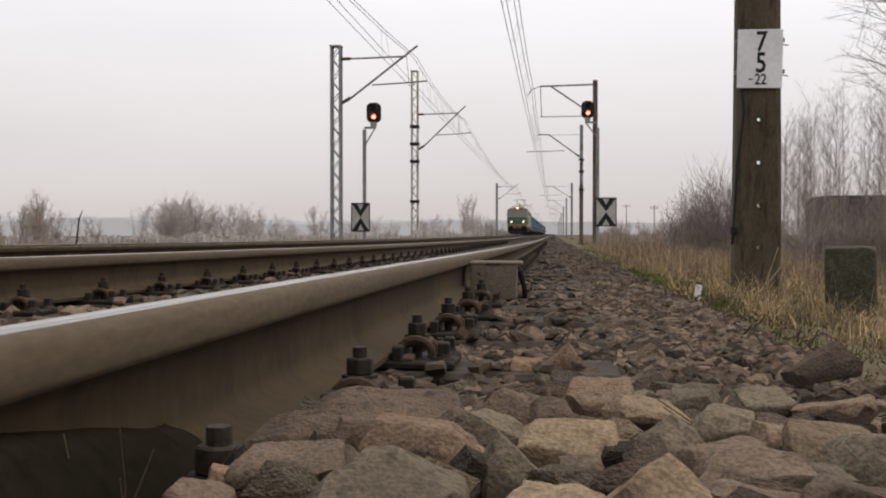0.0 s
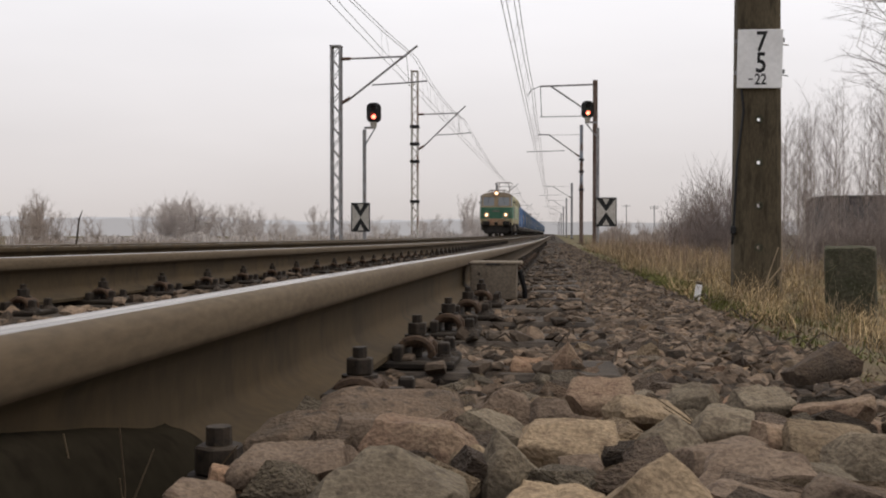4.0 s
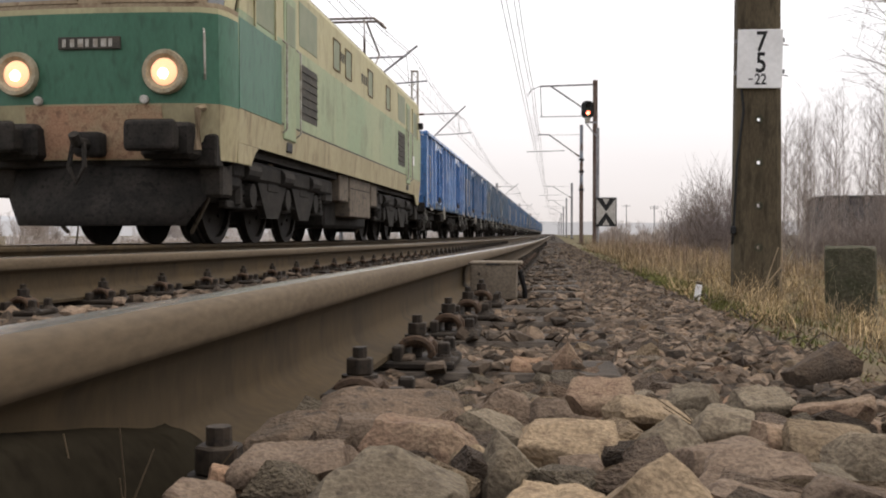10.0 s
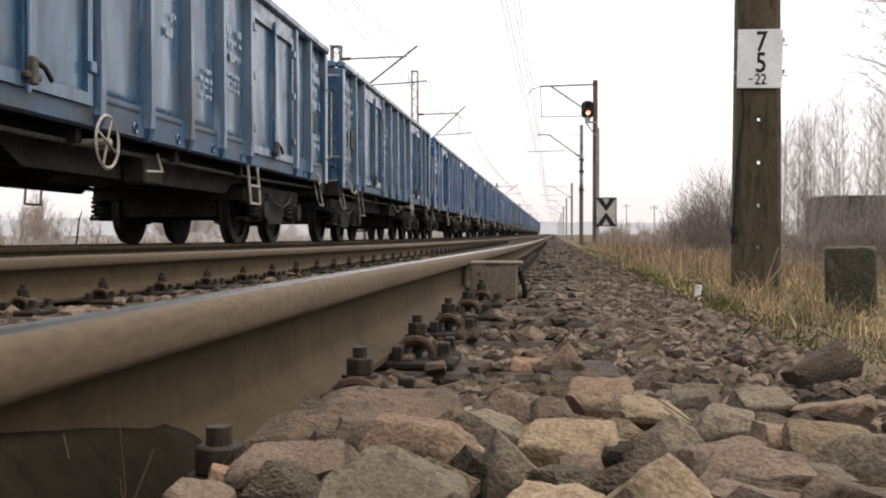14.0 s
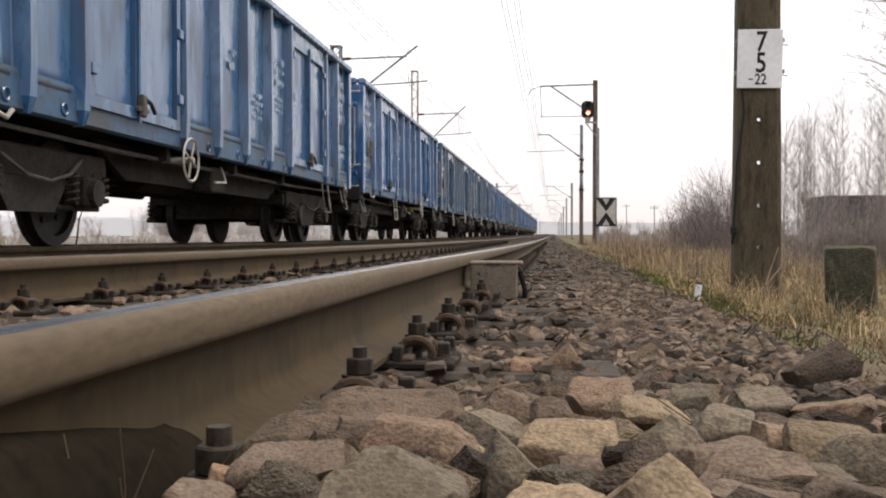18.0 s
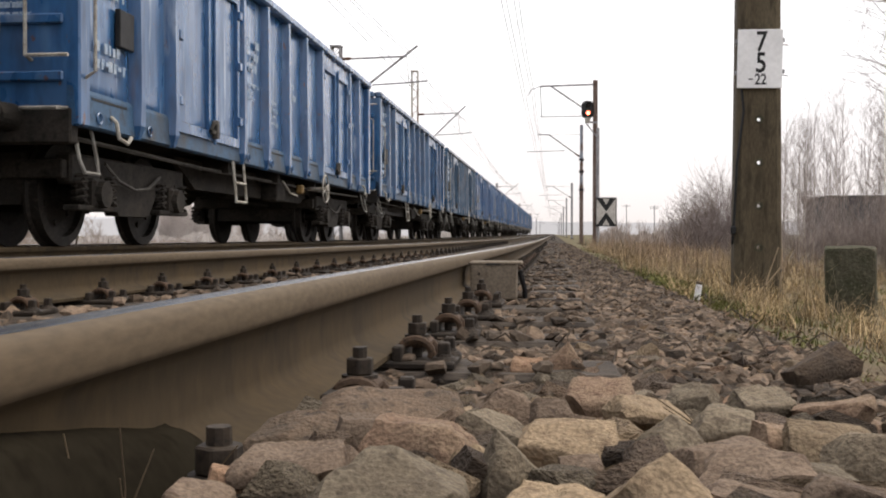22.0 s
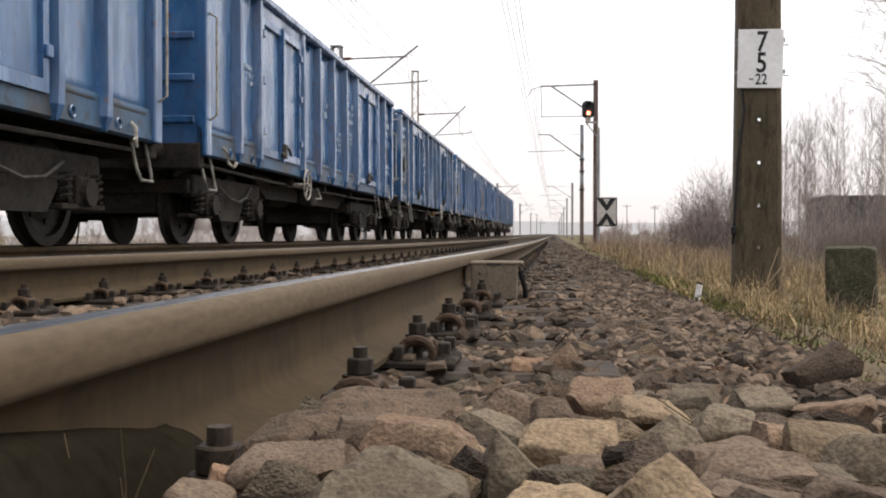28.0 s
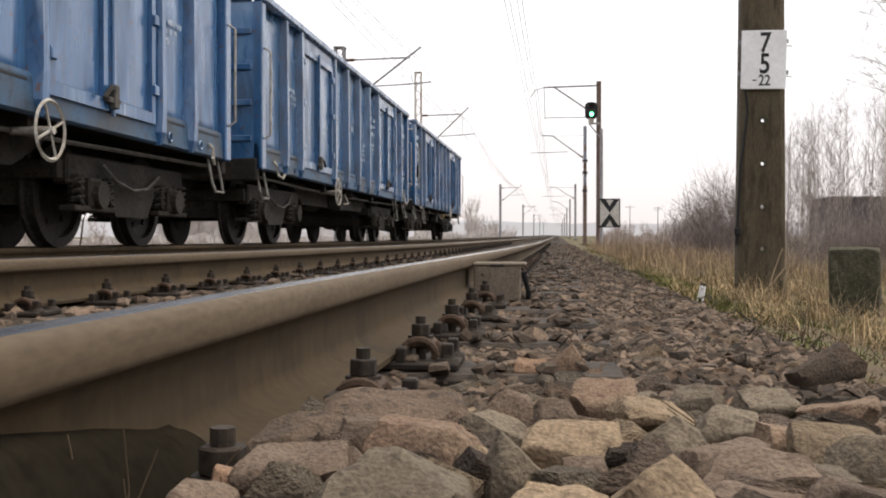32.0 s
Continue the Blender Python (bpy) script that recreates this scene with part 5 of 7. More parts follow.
        for s in (-1, 1):
            for q in (-1.75, 0.0, 1.75):
                part("axle_box", cyl(B(), (s * 1.1, q, 0.625), (s * 1.30, q, 0.625), 0.19, 0.15, 16), "soot", bo)
                for e in (-0.36, 0.36):
                    part("spring", coil(B(), s * 1.20, q + e, 0.56, 0.98, 0.078, 0.024, 5), "soot", bo)
            part("sand_pipe", tube(B(), [(s * 1.2, -2.7, 0.9), (s * 1.0, -2.75, 0.45), (s * 0.78, -2.6, 0.14)], 0.025, 6), "tank", bo)
            part("damper", tube(B(), [(s * 1.25, -0.9, 1.1), (s * 1.25, -0.3, 0.8)], 0.05, 8), "tank", bo)
        for q in (-1.75, 0.0, 1.75):
            sets.append(wheelset(bo, 0.625, q, "tread"))
    # roof gear
    for y, up in ((-5.6, False), (5.6, True)):
        fr = B()
        for s in (-1, 1):
            box(fr, s * 0.55 - 0.04, s * 0.55 + 0.04, y - 0.9, y + 0.9, 4.0, 4.08)
            for e in (-1, 1):
                cyl(fr, (s * 0.55, y + e * 0.8, 3.72), (s * 0.55, y + e * 0.8, 4.0), 0.09, 0.06, 10)
        p = part("pantograph", fr, "dark", th, "raised pantograph" if up else "folded pantograph")
        kz, tz = (4.84, 5.50) if up else (4.16, 4.24)
        ky = 1.05 if up else 1.25
        for s in (-1, 1):
            for e in (-1, 1):
                part("pantograph_arm", tube(B(), [(s * 0.5, y + e * 0.35, 4.06), (s * 0.62, y + e * ky, kz), (s * 0.45, y + e * 0.16, tz)], 0.028, 6), "wire", p)
        for e in (-1, 1):
            part("collector_strip", tube(B(), [(-0.95, y + e * 0.2, tz - 0.16), (-0.7, y + e * 0.2, tz + 0.02), (0.7, y + e * 0.2, tz + 0.02), (0.95, y + e * 0.2, tz - 0.16)], 0.03, 6), "wire", p)
    for y in (-3.4, -2.0, -0.4, 1.2, 2.8):
        part("roof_insulator", cyl(B(), (0.3, y, 3.82), (0.3, y, 4.15), 0.08, 0.06, 10), "insulator", th)
    part("roof_busbar", tube(B(), [(0.3, -4.6, 4.16), (0.3, 0, 4.16), (0.3, 4.6, 4.16)], 0.025, 6), "wire", th)
    part("roof_resistor", box(B(), -0.75, 0.75, -2.9, 2.6, 3.92, 4.14, 0.04), "loco_roof", th)
    part("horn", lathe(B(), [(0.03, 0.0), (0.035, 0.2), (0.09, 0.38)], "y", 12), "grille", th, "", pose(0.55, -7.35, 3.88, 0, 0, 180))
    return th, sets


# ---- stones, fastenings and small things on the line
TONES = (("buff_sandstone", (0.190, 0.140, 0.090), (0.235, 0.175, 0.112), (0.135, 0.096, 0.062)),
         ("pinkish_sandstone", (0.180, 0.118, 0.080), (0.21, 0.150, 0.102), (0.125, 0.080, 0.055)),
         ("olive_grey_stone", (0.136, 0.108, 0.076), (0.172, 0.140, 0.100), (0.090, 0.070, 0.050)),
         ("dark_brown_stone", (0.118, 0.085, 0.061), (0.152, 0.112, 0.082), (0.082, 0.057, 0.041)),
         ("wet_dark_stone", (0.068, 0.051, 0.037), (0.100, 0.070, 0.048), (0.044, 0.033, 0.025)),
         ("orange_stone", (0.255, 0.158, 0.100), (0.22, 0.150, 0.10), (0.155, 0.090, 0.058)))
# the placed stones, and the loose ones on shared meshes scaled down from a metre
ROCKS = [mat(n, a, b, c, 14, rough=0.85, grain=260, bump=0.9, depth=0.004, shade=0.32, vary=0.30) for n, a, b, c in TONES]
LOOSE = [mat("loose_" + n, a, b, c, 1.1, rough=0.85, grain=13, bump=0.8, depth=0.06, shade=0.30, vary=0.35) for n, a, b, c in TONES]


def heap(x, y):
    """The ballast spilled against the rail beside the camera."""
    s = min(1.0, max(0.0, (x + 0.33) / 0.14))
    return 0.085 * math.exp(-((y - 0.62) / 0.82) ** 2) * s * s * (3 - 2 * s) if y < 4 else 0.0


def bed_z(x, y):
    z = rail_z(y) - RAIL_H - 0.032 + heap(x, y)
    # dark fines washed against the rail foot
    z += 0.050 * math.exp(-((x + 0.34) / 0.07) ** 2) * min(1.0, max(0.0, (2.4 - y) / 0.8))
    z -= 0.9 * (max(0.0, x - 0.60) if x > -3 else max(0.0, -7.0 - x))
    return z


def split_stone(seed, kind):
    """One split stone in a unit box: flat broken faces and sharp edges. kind: block, slab, peak, wedge (high on one side)."""
    r = random.Random(seed)
    bm = B()
    high = r.choice((-1, 1))
    for sx in (-1, 1):
        for sy in (-1, 1):
            bm.verts.new((sx * r.uniform(0.40, 0.50), sy * r.uniform(0.36, 0.50), -0.5))
            if kind == "peak":
                bm.verts.new((sx * r.uniform(0.40, 0.50), sy * r.uniform(0.38, 0.5), r.uniform(-0.36, -0.12)))
            else:
                top = {"block": r.uniform(0.30, 0.5), "slab": 0.46 if sy > 0 else r.uniform(-0.05, 0.22), "wedge": 0.5 if sx == high else r.uniform(-0.22, 0.10)}[kind]
                bm.verts.new((sx * r.uniform(0.28, 0.46), sy * r.uniform(0.22, 0.44), top))
                bm.verts.new((sx * r.uniform(0.44, 0.52), sy * r.uniform(0.40, 0.5), min(top, r.uniform(-0.25, 0.12))))
    if kind == "peak":
        bm.verts.new((r.uniform(-0.14, 0.10), r.uniform(-0.05, 0.16), 0.5))
        bm.verts.new((r.uniform(0.10, 0.26), r.uniform(-0.1, 0.2), r.uniform(0.20, 0.36)))
        bm.verts.new((r.uniform(-0.30, -0.16), r.uniform(-0.3, 0.1), r.uniform(0.05, 0.25)))
    for _ in range(2):
        bm.verts.new((r.uniform(-0.5, 0.5), -0.5, r.uniform(-0.4, -0.05)))
    h = bmesh.ops.convex_hull(bm, input=bm.verts)
    bmesh.ops.delete(bm, geom=[e for e in h["geom_interior"] if isinstance(e, bmesh.types.BMVert)], context="VERTS")
    for _ in range(3):
        d = Vector((r.gauss(0, 1), r.gauss(0, 0.7) - 0.3, r.gauss(0.35, 0.7))).normalized()
        reach = max(v.co.dot(d) for v in bm.verts)
        bmesh.ops.bisect_plane(bm, geom=[*bm.verts, *bm.edges, *bm.faces], plane_co=d * reach * r.uniform(0.60, 0.88), plane_no=d, clear_outer=True)
        bmesh.ops.holes_fill(bm, edges=bm.edges)
    bmesh.ops.dissolve_limit(bm, angle_limit=0.20, verts=bm.verts, edges=bm.edges)
    bmesh.ops.recalc_face_normals(bm, faces=bm.faces)
    return bm


def stone(x, y, z, wx, wy, wz, seed, tone, kind="block", tilt=0, turn=None):
    r = random.Random(seed)
    bm = split_stone(seed, kind)
    for v in bm.verts:
        v.co = Vector((v.co.x * wx * 1.04, v.co.y * wy * 0.95, v.co.z * wz * 0.96))
    # chipped and pitted faces
    bmesh.ops.triangulate(bm, faces=bm.faces)
    bmesh.ops.subdivide_edges(bm, edges=[e for e in bm.edges if e.calc_length() > 0.016], cuts=2, use_grid_fill=True)
    bmesh.ops.subdivide_edges(bm, edges=[e for e in bm.edges if e.calc_length() > 0.007], cuts=2, use_grid_fill=True)
    bmesh.ops.smooth_vert(bm, verts=bm.verts, factor=0.4, use_axis_x=True, use_axis_y=True, use_axis_z=True)
    bm.normal_update()
    off = Vector((seed * 1.7, seed * 0.9, 0))
    for v in bm.verts:
        v.co += v.normal * (0.0026 * noise.noise(v.co * 26 + off) + 0.0022 * noise.noise(v.co * 60 + off) + 0.0010 * noise.noise(v.co * 150 + off))
    part("stone", bm, ROCKS[tone], ballast, "", pose(x, y, z - 0.004, r.uniform(-5, 5), tilt + r.uniform(-4, 4), r.uniform(-22, 22) if turn is None else turn), True).data.set_sharp_from_angle(angle=radians(38))


def build_stones():
    stone(-0.113, 0.660, 0.103, 0.122, 0.096, 0.050, 11, 2, "peak", -4, 8)
    stone(0.068, 0.640, 0.102, 0.089, 0.070, 0.057, 12, 0, "peak", 0, -6)
    stone(-0.243, 0.680, 0.082, 0.049, 0.038, 0.022, 13, 3, "slab", 8)
    stone(-0.243, 0.740, 0.081, 0.034, 0.027, 0.023, 14, 5, "block", 0)
    stone(-0.198, 0.760, 0.087, 0.086, 0.068, 0.036, 15, 3, "slab", 0, 5)
    stone(-0.247, 0.970, 0.072, 0.092, 0.073, 0.039, 16, 4, "slab", -6, 0)
    stone(-0.171, 0.920, 0.079, 0.057, 0.045, 0.044, 17, 3, "block", 6, 12)
    stone(-0.109, 0.840, 0.091, 0.090, 0.071, 0.048, 18, 1, "block", 3, -14)
    stone(-0.052, 0.930, 0.083, 0.075, 0.059, 0.053, 19, 2, "wedge", 0)
    stone(-0.183, 1.160, 0.062, 0.172, 0.130, 0.038, 20, 4, "slab", 2, 4)
    stone(-0.056, 1.200, 0.063, 0.082, 0.065, 0.047, 21, 3, "peak", 0)
    stone(-0.025, 0.740, 0.092, 0.051, 0.040, 0.059, 22, 2, "wedge", 12, 20)
    stone(-0.064, 0.800, 0.081, 0.033, 0.026, 0.043, 23, 0, "slab")
    stone(0.015, 0.900, 0.082, 0.091, 0.072, 0.048, 24, 0, "slab", 4, -8)
    stone(0.101, 0.890, 0.089, 0.066, 0.052, 0.045, 25, 2, "peak", 0, 14)
    stone(0.129, 0.840, 0.085, 0.075, 0.059, 0.045, 26, 3, "wedge", -18, 25)
    stone(0.141, 0.730, 0.096, 0.080, 0.063, 0.037, 27, 3, "slab", -6, -6)
    stone(0.179, 0.730, 0.094, 0.065, 0.051, 0.025, 28, 2, "slab", 8, 10)
    stone(0.199, 0.900, 0.088, 0.062, 0.048, 0.043, 29, 1, "wedge", -10, 20)
    stone(0.231, 0.870, 0.089, 0.083, 0.065, 0.039, 30, 0, "slab", 6, 0)
    stone(0.232, 0.790, 0.098, 0.066, 0.052, 0.050, 31, 2, "block", 0, -20)
    stone(0.405, 1.620, 0.064, 0.104, 0.080, 0.062, 61, 4, "wedge", -8, 6)
    stone(0.023, 2.050, 0.017, 0.076, 0.060, 0.075, 33, 1, "peak", 0)
    stone(-0.049, 2.000, 0.008, 0.069, 0.054, 0.035, 34, 5, "slab", 4, 0)
    stone(0.055, 1.250, 0.068, 0.086, 0.067, 0.044, 35, 1, "slab", -4, 0)
    stone(0.100, 1.080, 0.077, 0.084, 0.066, 0.034, 36, 0, "slab", 6)
    stone(0.024, 0.780, 0.084, 0.039, 0.031, 0.030, 37, 3, "slab")
    stone(0.161, 1.000, 0.085, 0.068, 0.054, 0.032, 38, 2, "slab")
    stone(0.192, 0.660, 0.099, 0.071, 0.056, 0.029, 39, 3, "wedge")
    stone(-0.170, 0.800, 0.081, 0.043, 0.034, 0.030, 40, 3, "slab")
    stone(0.002, 0.680, 0.090, 0.061, 0.048, 0.017, 41, 0, "slab")
    stone(0.124, 0.660, 0.097, 0.063, 0.049, 0.021, 42, 3, "wedge")
    stone(0.162, 1.250, 0.067, 0.067, 0.053, 0.040, 43, 2, "slab")
    stone(0.237, 1.200, 0.072, 0.071, 0.056, 0.034, 44, 2, "slab")
    stone(0.305, 1.150, 0.075, 0.082, 0.065, 0.033, 45, 1, "wedge")
    stone(-0.003, 1.100, 0.075, 0.049, 0.039, 0.031, 46, 3, "slab")
    for x, y, wx, wz, seed, tone in ((0.020, 0.595, 0.060, 0.020, 47, 0), (-0.062, 0.600, 0.045, 0.020, 48, 3), (0.300, 0.70, 0.075, 0.034, 49, 3), (0.335, 0.86, 0.09, 0.045, 50, 2), (0.28, 1.02, 0.10, 0.034, 51, 0),
                                   (0.10, 0.98, 0.055, 0.034, 52, 3), (-0.02, 1.30, 0.055, 0.032, 53, 2), (0.03, 1.34, 0.05, 0.032, 54, 3), (0.08, 1.42, 0.07, 0.028, 55, 1), (0.23, 1.36, 0.08, 0.030, 56, 3),
                                   (0.33, 1.42, 0.075, 0.028, 57, 2), (0.40, 1.28, 0.085, 0.036, 58, 1), (0.18, 1.52, 0.07, 0.03, 59, 0), (0.30, 1.62, 0.08, 0.028, 60, 5), (-0.12, 1.36, 0.045, 0.028, 62, 0),
                                   (-0.16, 1.44, 0.05, 0.030, 63, 3), (0.13, 1.70, 0.08, 0.026, 64, 2), (0.50, 1.45, 0.09, 0.035, 65, 3), (0.24, 1.80, 0.07, 0.026, 66, 1), (0.06, 1.85, 0.06, 0.026, 67, 2)):
        stone(x, y, bed_z(x, y) + 0.018, wx, wx * 0.8, wz, seed, tone, ("slab", "wedge", "block")[seed % 3])
    # smaller loose stones between them
    shapes = []
    for k in range(14):
        bm = split_stone(100 + k, ("slab", "wedge", "block", "peak")[k % 4])
        me = bpy.data.meshes.new("stone")
        bm.to_mesh(me)
        bm.free()
        me.materials.append(LOOSE[(0, 1, 2, 3, 2, 4, 1, 3, 2, 0, 3, 2, 4, 3)[k]])
        shapes.append(me)
    r = random.Random(5)
    made = 0
    while made < 243:
        x, y = r.uniform(-0.30, 0.85), 0.50 + 2.6 * r.random() ** 1.3
        if x < -0.2 and r.random() < 0.6:
            continue
        w = r.uniform(0.030, 0.068)
        o = new("stone", r.choice(shapes))
        o.parent = ballast
        o.matrix_basis = pose(x, y, bed_z(x, y) + (0.034 if y < 1.3 else 0.014), r.uniform(-25, 25), r.uniform(-25, 25), r.uniform(0, 360)) @ Matrix.Diagonal((w * 1.25, w, w * r.uniform(0.35, 0.75), 1))
        made += 1


def scattered(name, spots, material, shapes):
    """Many stones in one mesh; spots: x, y, z, size, seed."""
    vs, fs, n = [], [], 0
    for x, y, z, w, r in spots:
        v0, f0 = shapes[r.randrange(len(shapes))]
        m = np.array(Euler((r.uniform(-0.5, 0.5), r.uniform(-0.5, 0.5), r.uniform(0, 6.28))).to_matrix())
        vs.append((v0 * (w * 1.25, w, w * r.uniform(0.35, 0.75))) @ m.T + (x, y, z))
        fs += [tuple(i + n for i in f) for f in f0]
        n += len(v0)
    me = bpy.data.meshes.new(name)
    me.from_pydata(np.vstack(vs).tolist(), [], fs)
    me.materials.append(M[material])
    ob = new(name, me)
    return tagged(ob, "small broken brown ballast stones", "ballast", kind="stuff")


def build_far_stones():
    shapes = []
    for k in range(9):
        bm = split_stone(300 + k, ("slab", "wedge", "slab", "block", "peak")[k % 5])
        bm.verts.index_update()
        shapes.append((np.array([v.co[:] for v in bm.verts]), [tuple(v.index for v in f.verts) for f in bm.faces]))
        bm.free()
    r = random.Random(8)
    spots = []

    def add(n, x0, x1, y0, y1, w0, w1, power=1.0, lift=0.010):
        for _ in range(n):
            x, y = r.uniform(x0, x1), y0 + (y1 - y0) * r.random() ** power
            k = (y - 0.20) / 0.618
            on = abs(k - round(k)) < 0.19 and x < 0.12
            if on and r.random() < 0.80 and not (y < 1.5):
                continue
            spots.append((x, y, bed_z(x, y) + lift + (0.03 if on and y > 1.5 else 0), r.uniform(w0, w1), r))

    add(2600, -0.30, 0.95, 0.55, 3.0, 0.016, 0.042, 1.2)
    add(8500, -0.32, 0.85, 2.4, 12.0, 0.020, 0.052, 1.25)
    add(3000, -0.36, 0.9, 10.0, 42.0, 0.035, 0.075, 1.3)
    add(3800, -1.85, -0.50, 1.5, 16.0, 0.03, 0.065, 1.2, 0.022)
    add(2600, -4.3, -2.0, 3.0, 34.0, 0.045, 0.09, 1.2, 0.02)
    add(2600, -1.85, 0.85, -5.0, 0.6, 0.03, 0.06, 1.0, 0.02)
    add(2600, -7.0, -1.95, -5.0, 3.2, 0.04, 0.08, 1.0, 0.02)
    add(2600, -7.0, -4.4, 3.0, 30.0, 0.045, 0.09, 1.2, 0.02)
    near, far = [q for q in spots if q[1] < 6.5], [q for q in spots if q[1] >= 6.5]
    scattered("ballast_stones", near, "ballast", shapes)
    scattered("ballast_stones", far, "darkballast", shapes)


def build_fastenings(tracks):
    """Ribbed plates with clips, bolts and screw spikes; the first is built, the rest copied."""
    proto = {}
    for rail, side in ((0, 1), (1, -1)):
        xc = NEAR_C + side * HALF_G
        for i, y in enumerate(SLEEPERS):
            if y < -1.5 or y > 14.5:
                continue
            m = pose(xc, y, rail_z(y) - 0.190)
            if 0 in proto:
                o = copy_thing(proto[0], m)
                o.parent = tracks[0]
                continue
            bm = box(B(), -0.205, 0.205, -0.085, 0.085, 0.0, 0.016, 0.004)
            for s in (-1, 1):
                box(bm, s * 0.092 - 0.010, s * 0.092 + 0.010, -0.08, 0.08, 0.014, 0.045, 0.003)
            pl = part("fastening", bm, "iron", tracks[0], "rusty rail fastening with nuts and clips", m)
            proto[0] = pl
            for s in (-1, 1):
                x = s * 0.122
                bm = cyl(B(), (x, 0, 0.012), (x, 0, 0.101), 0.0108, 0.0105, 10)
                part("bolt", bm, "iron", pl)
                nut = B()
                cyl(nut, (x, 0, 0.062), (x, 0, 0.086), 0.0205, 0.0205, 6)
                bmesh.ops.bevel(nut, geom=list(nut.edges), offset=0.002, segments=1, affect="EDGES")
                part("nut", nut, "iron", pl)
                bm = cyl(B(), (x, 0, 0.057), (x, 0, 0.062), 0.026, 0.026, 14)
                part("washer", bm, "iron", pl)
                bm = B()
                for q in (-0.030, 0.030):
                    pts = [(x + 0.033 * math.cos(a), q, 0.026 + 0.029 * max(-0.3, math.sin(a))) for a in np.linspace(-0.35, math.pi + 0.35, 12)]
                    tube(bm, pts, 0.0085, 7)
                box(bm, x - 0.030, x + 0.030, -0.03, 0.03, 0.038, 0.057, 0.006)
                part("clip", bm, "rustclip", pl)
                for q in (-0.052, 0.052):
                    xs = s * 0.182
                    bm = cyl(B(), (xs, q, 0.016), (xs, q, 0.023), 0.027, 0.022, 12)
                    cyl(bm, (xs, q, 0.023), (xs, q, 0.030), 0.017, 0.014, 12)
                    box(bm, xs - 0.0115, xs + 0.0115, q - 0.0115, q + 0.0115, 0.028, 0.052, 0.003)
                    part("screw_spike", bm, "iron", pl)


M["rustclip"] = mat("rusty_spring_clip", (0.058, 0.037, 0.024), (0.078, 0.047, 0.029), (0.034, 0.024, 0.017), 30, rough=0.75, grain=180, bump=0.4, depth=0.002)


def build_far_fastenings(tracks):
    bm = B()
    for y in SLEEPERS:
        if 14.5 < y < 40:
            for side in (1, -1):
                x0, z0 = NEAR_C + side * HALF_G, rail_z(y) - 0.19
                for s in (1, -1):
                    box(bm, x0 + s * 0.122 - 0.035, x0 + s * 0.122 + 0.035, y - 0.04, y + 0.04, z0, z0 + 0.06)
                    box(bm, x0 + s * 0.122 - 0.018, x0 + s * 0.122 + 0.018, y - 0.018, y + 0.018, z0 + 0.06, z0 + 0.1)
    tagged(part("far_fastening", bm, "iron", tracks[0]), kind="stuff")


def build_track_box():
    th = thing("track_box", "grey metal track circuit box beside the rail", "equipment box", at=pose(-0.255, 4.40, 0))
    part("body", box(B(), -0.098, 0.098, -0.06, 0.10, -0.02, 0.128, 0.006, 2), "greybox", th)
    part("lid", box(B(), -0.103, 0.122, -0.064, 0.13, 0.128, 0.142, 0.004), "greybox", th)
    part("foot", box(B(), -0.01, 0.105, -0.05, 0.1, -0.07, -0.02, 0.01), "rust", th)
    part("lid_slot", box(B(), -0.03, 0.03, -0.066, -0.0645, 0.128, 0.134), "black", th)
    part("rivet", cyl(B(), (-0.06, -0.064, 0.09), (-0.06, -0.06, 0.09), 0.006, 0.006, 8), "iron", th)
    part("conduit", tube(B(), [(0.11, 0.02, 0.10), (0.13, 0.05, 0.02), (0.13, 0.1, -0.06)], 0.012, 6), "black", th)


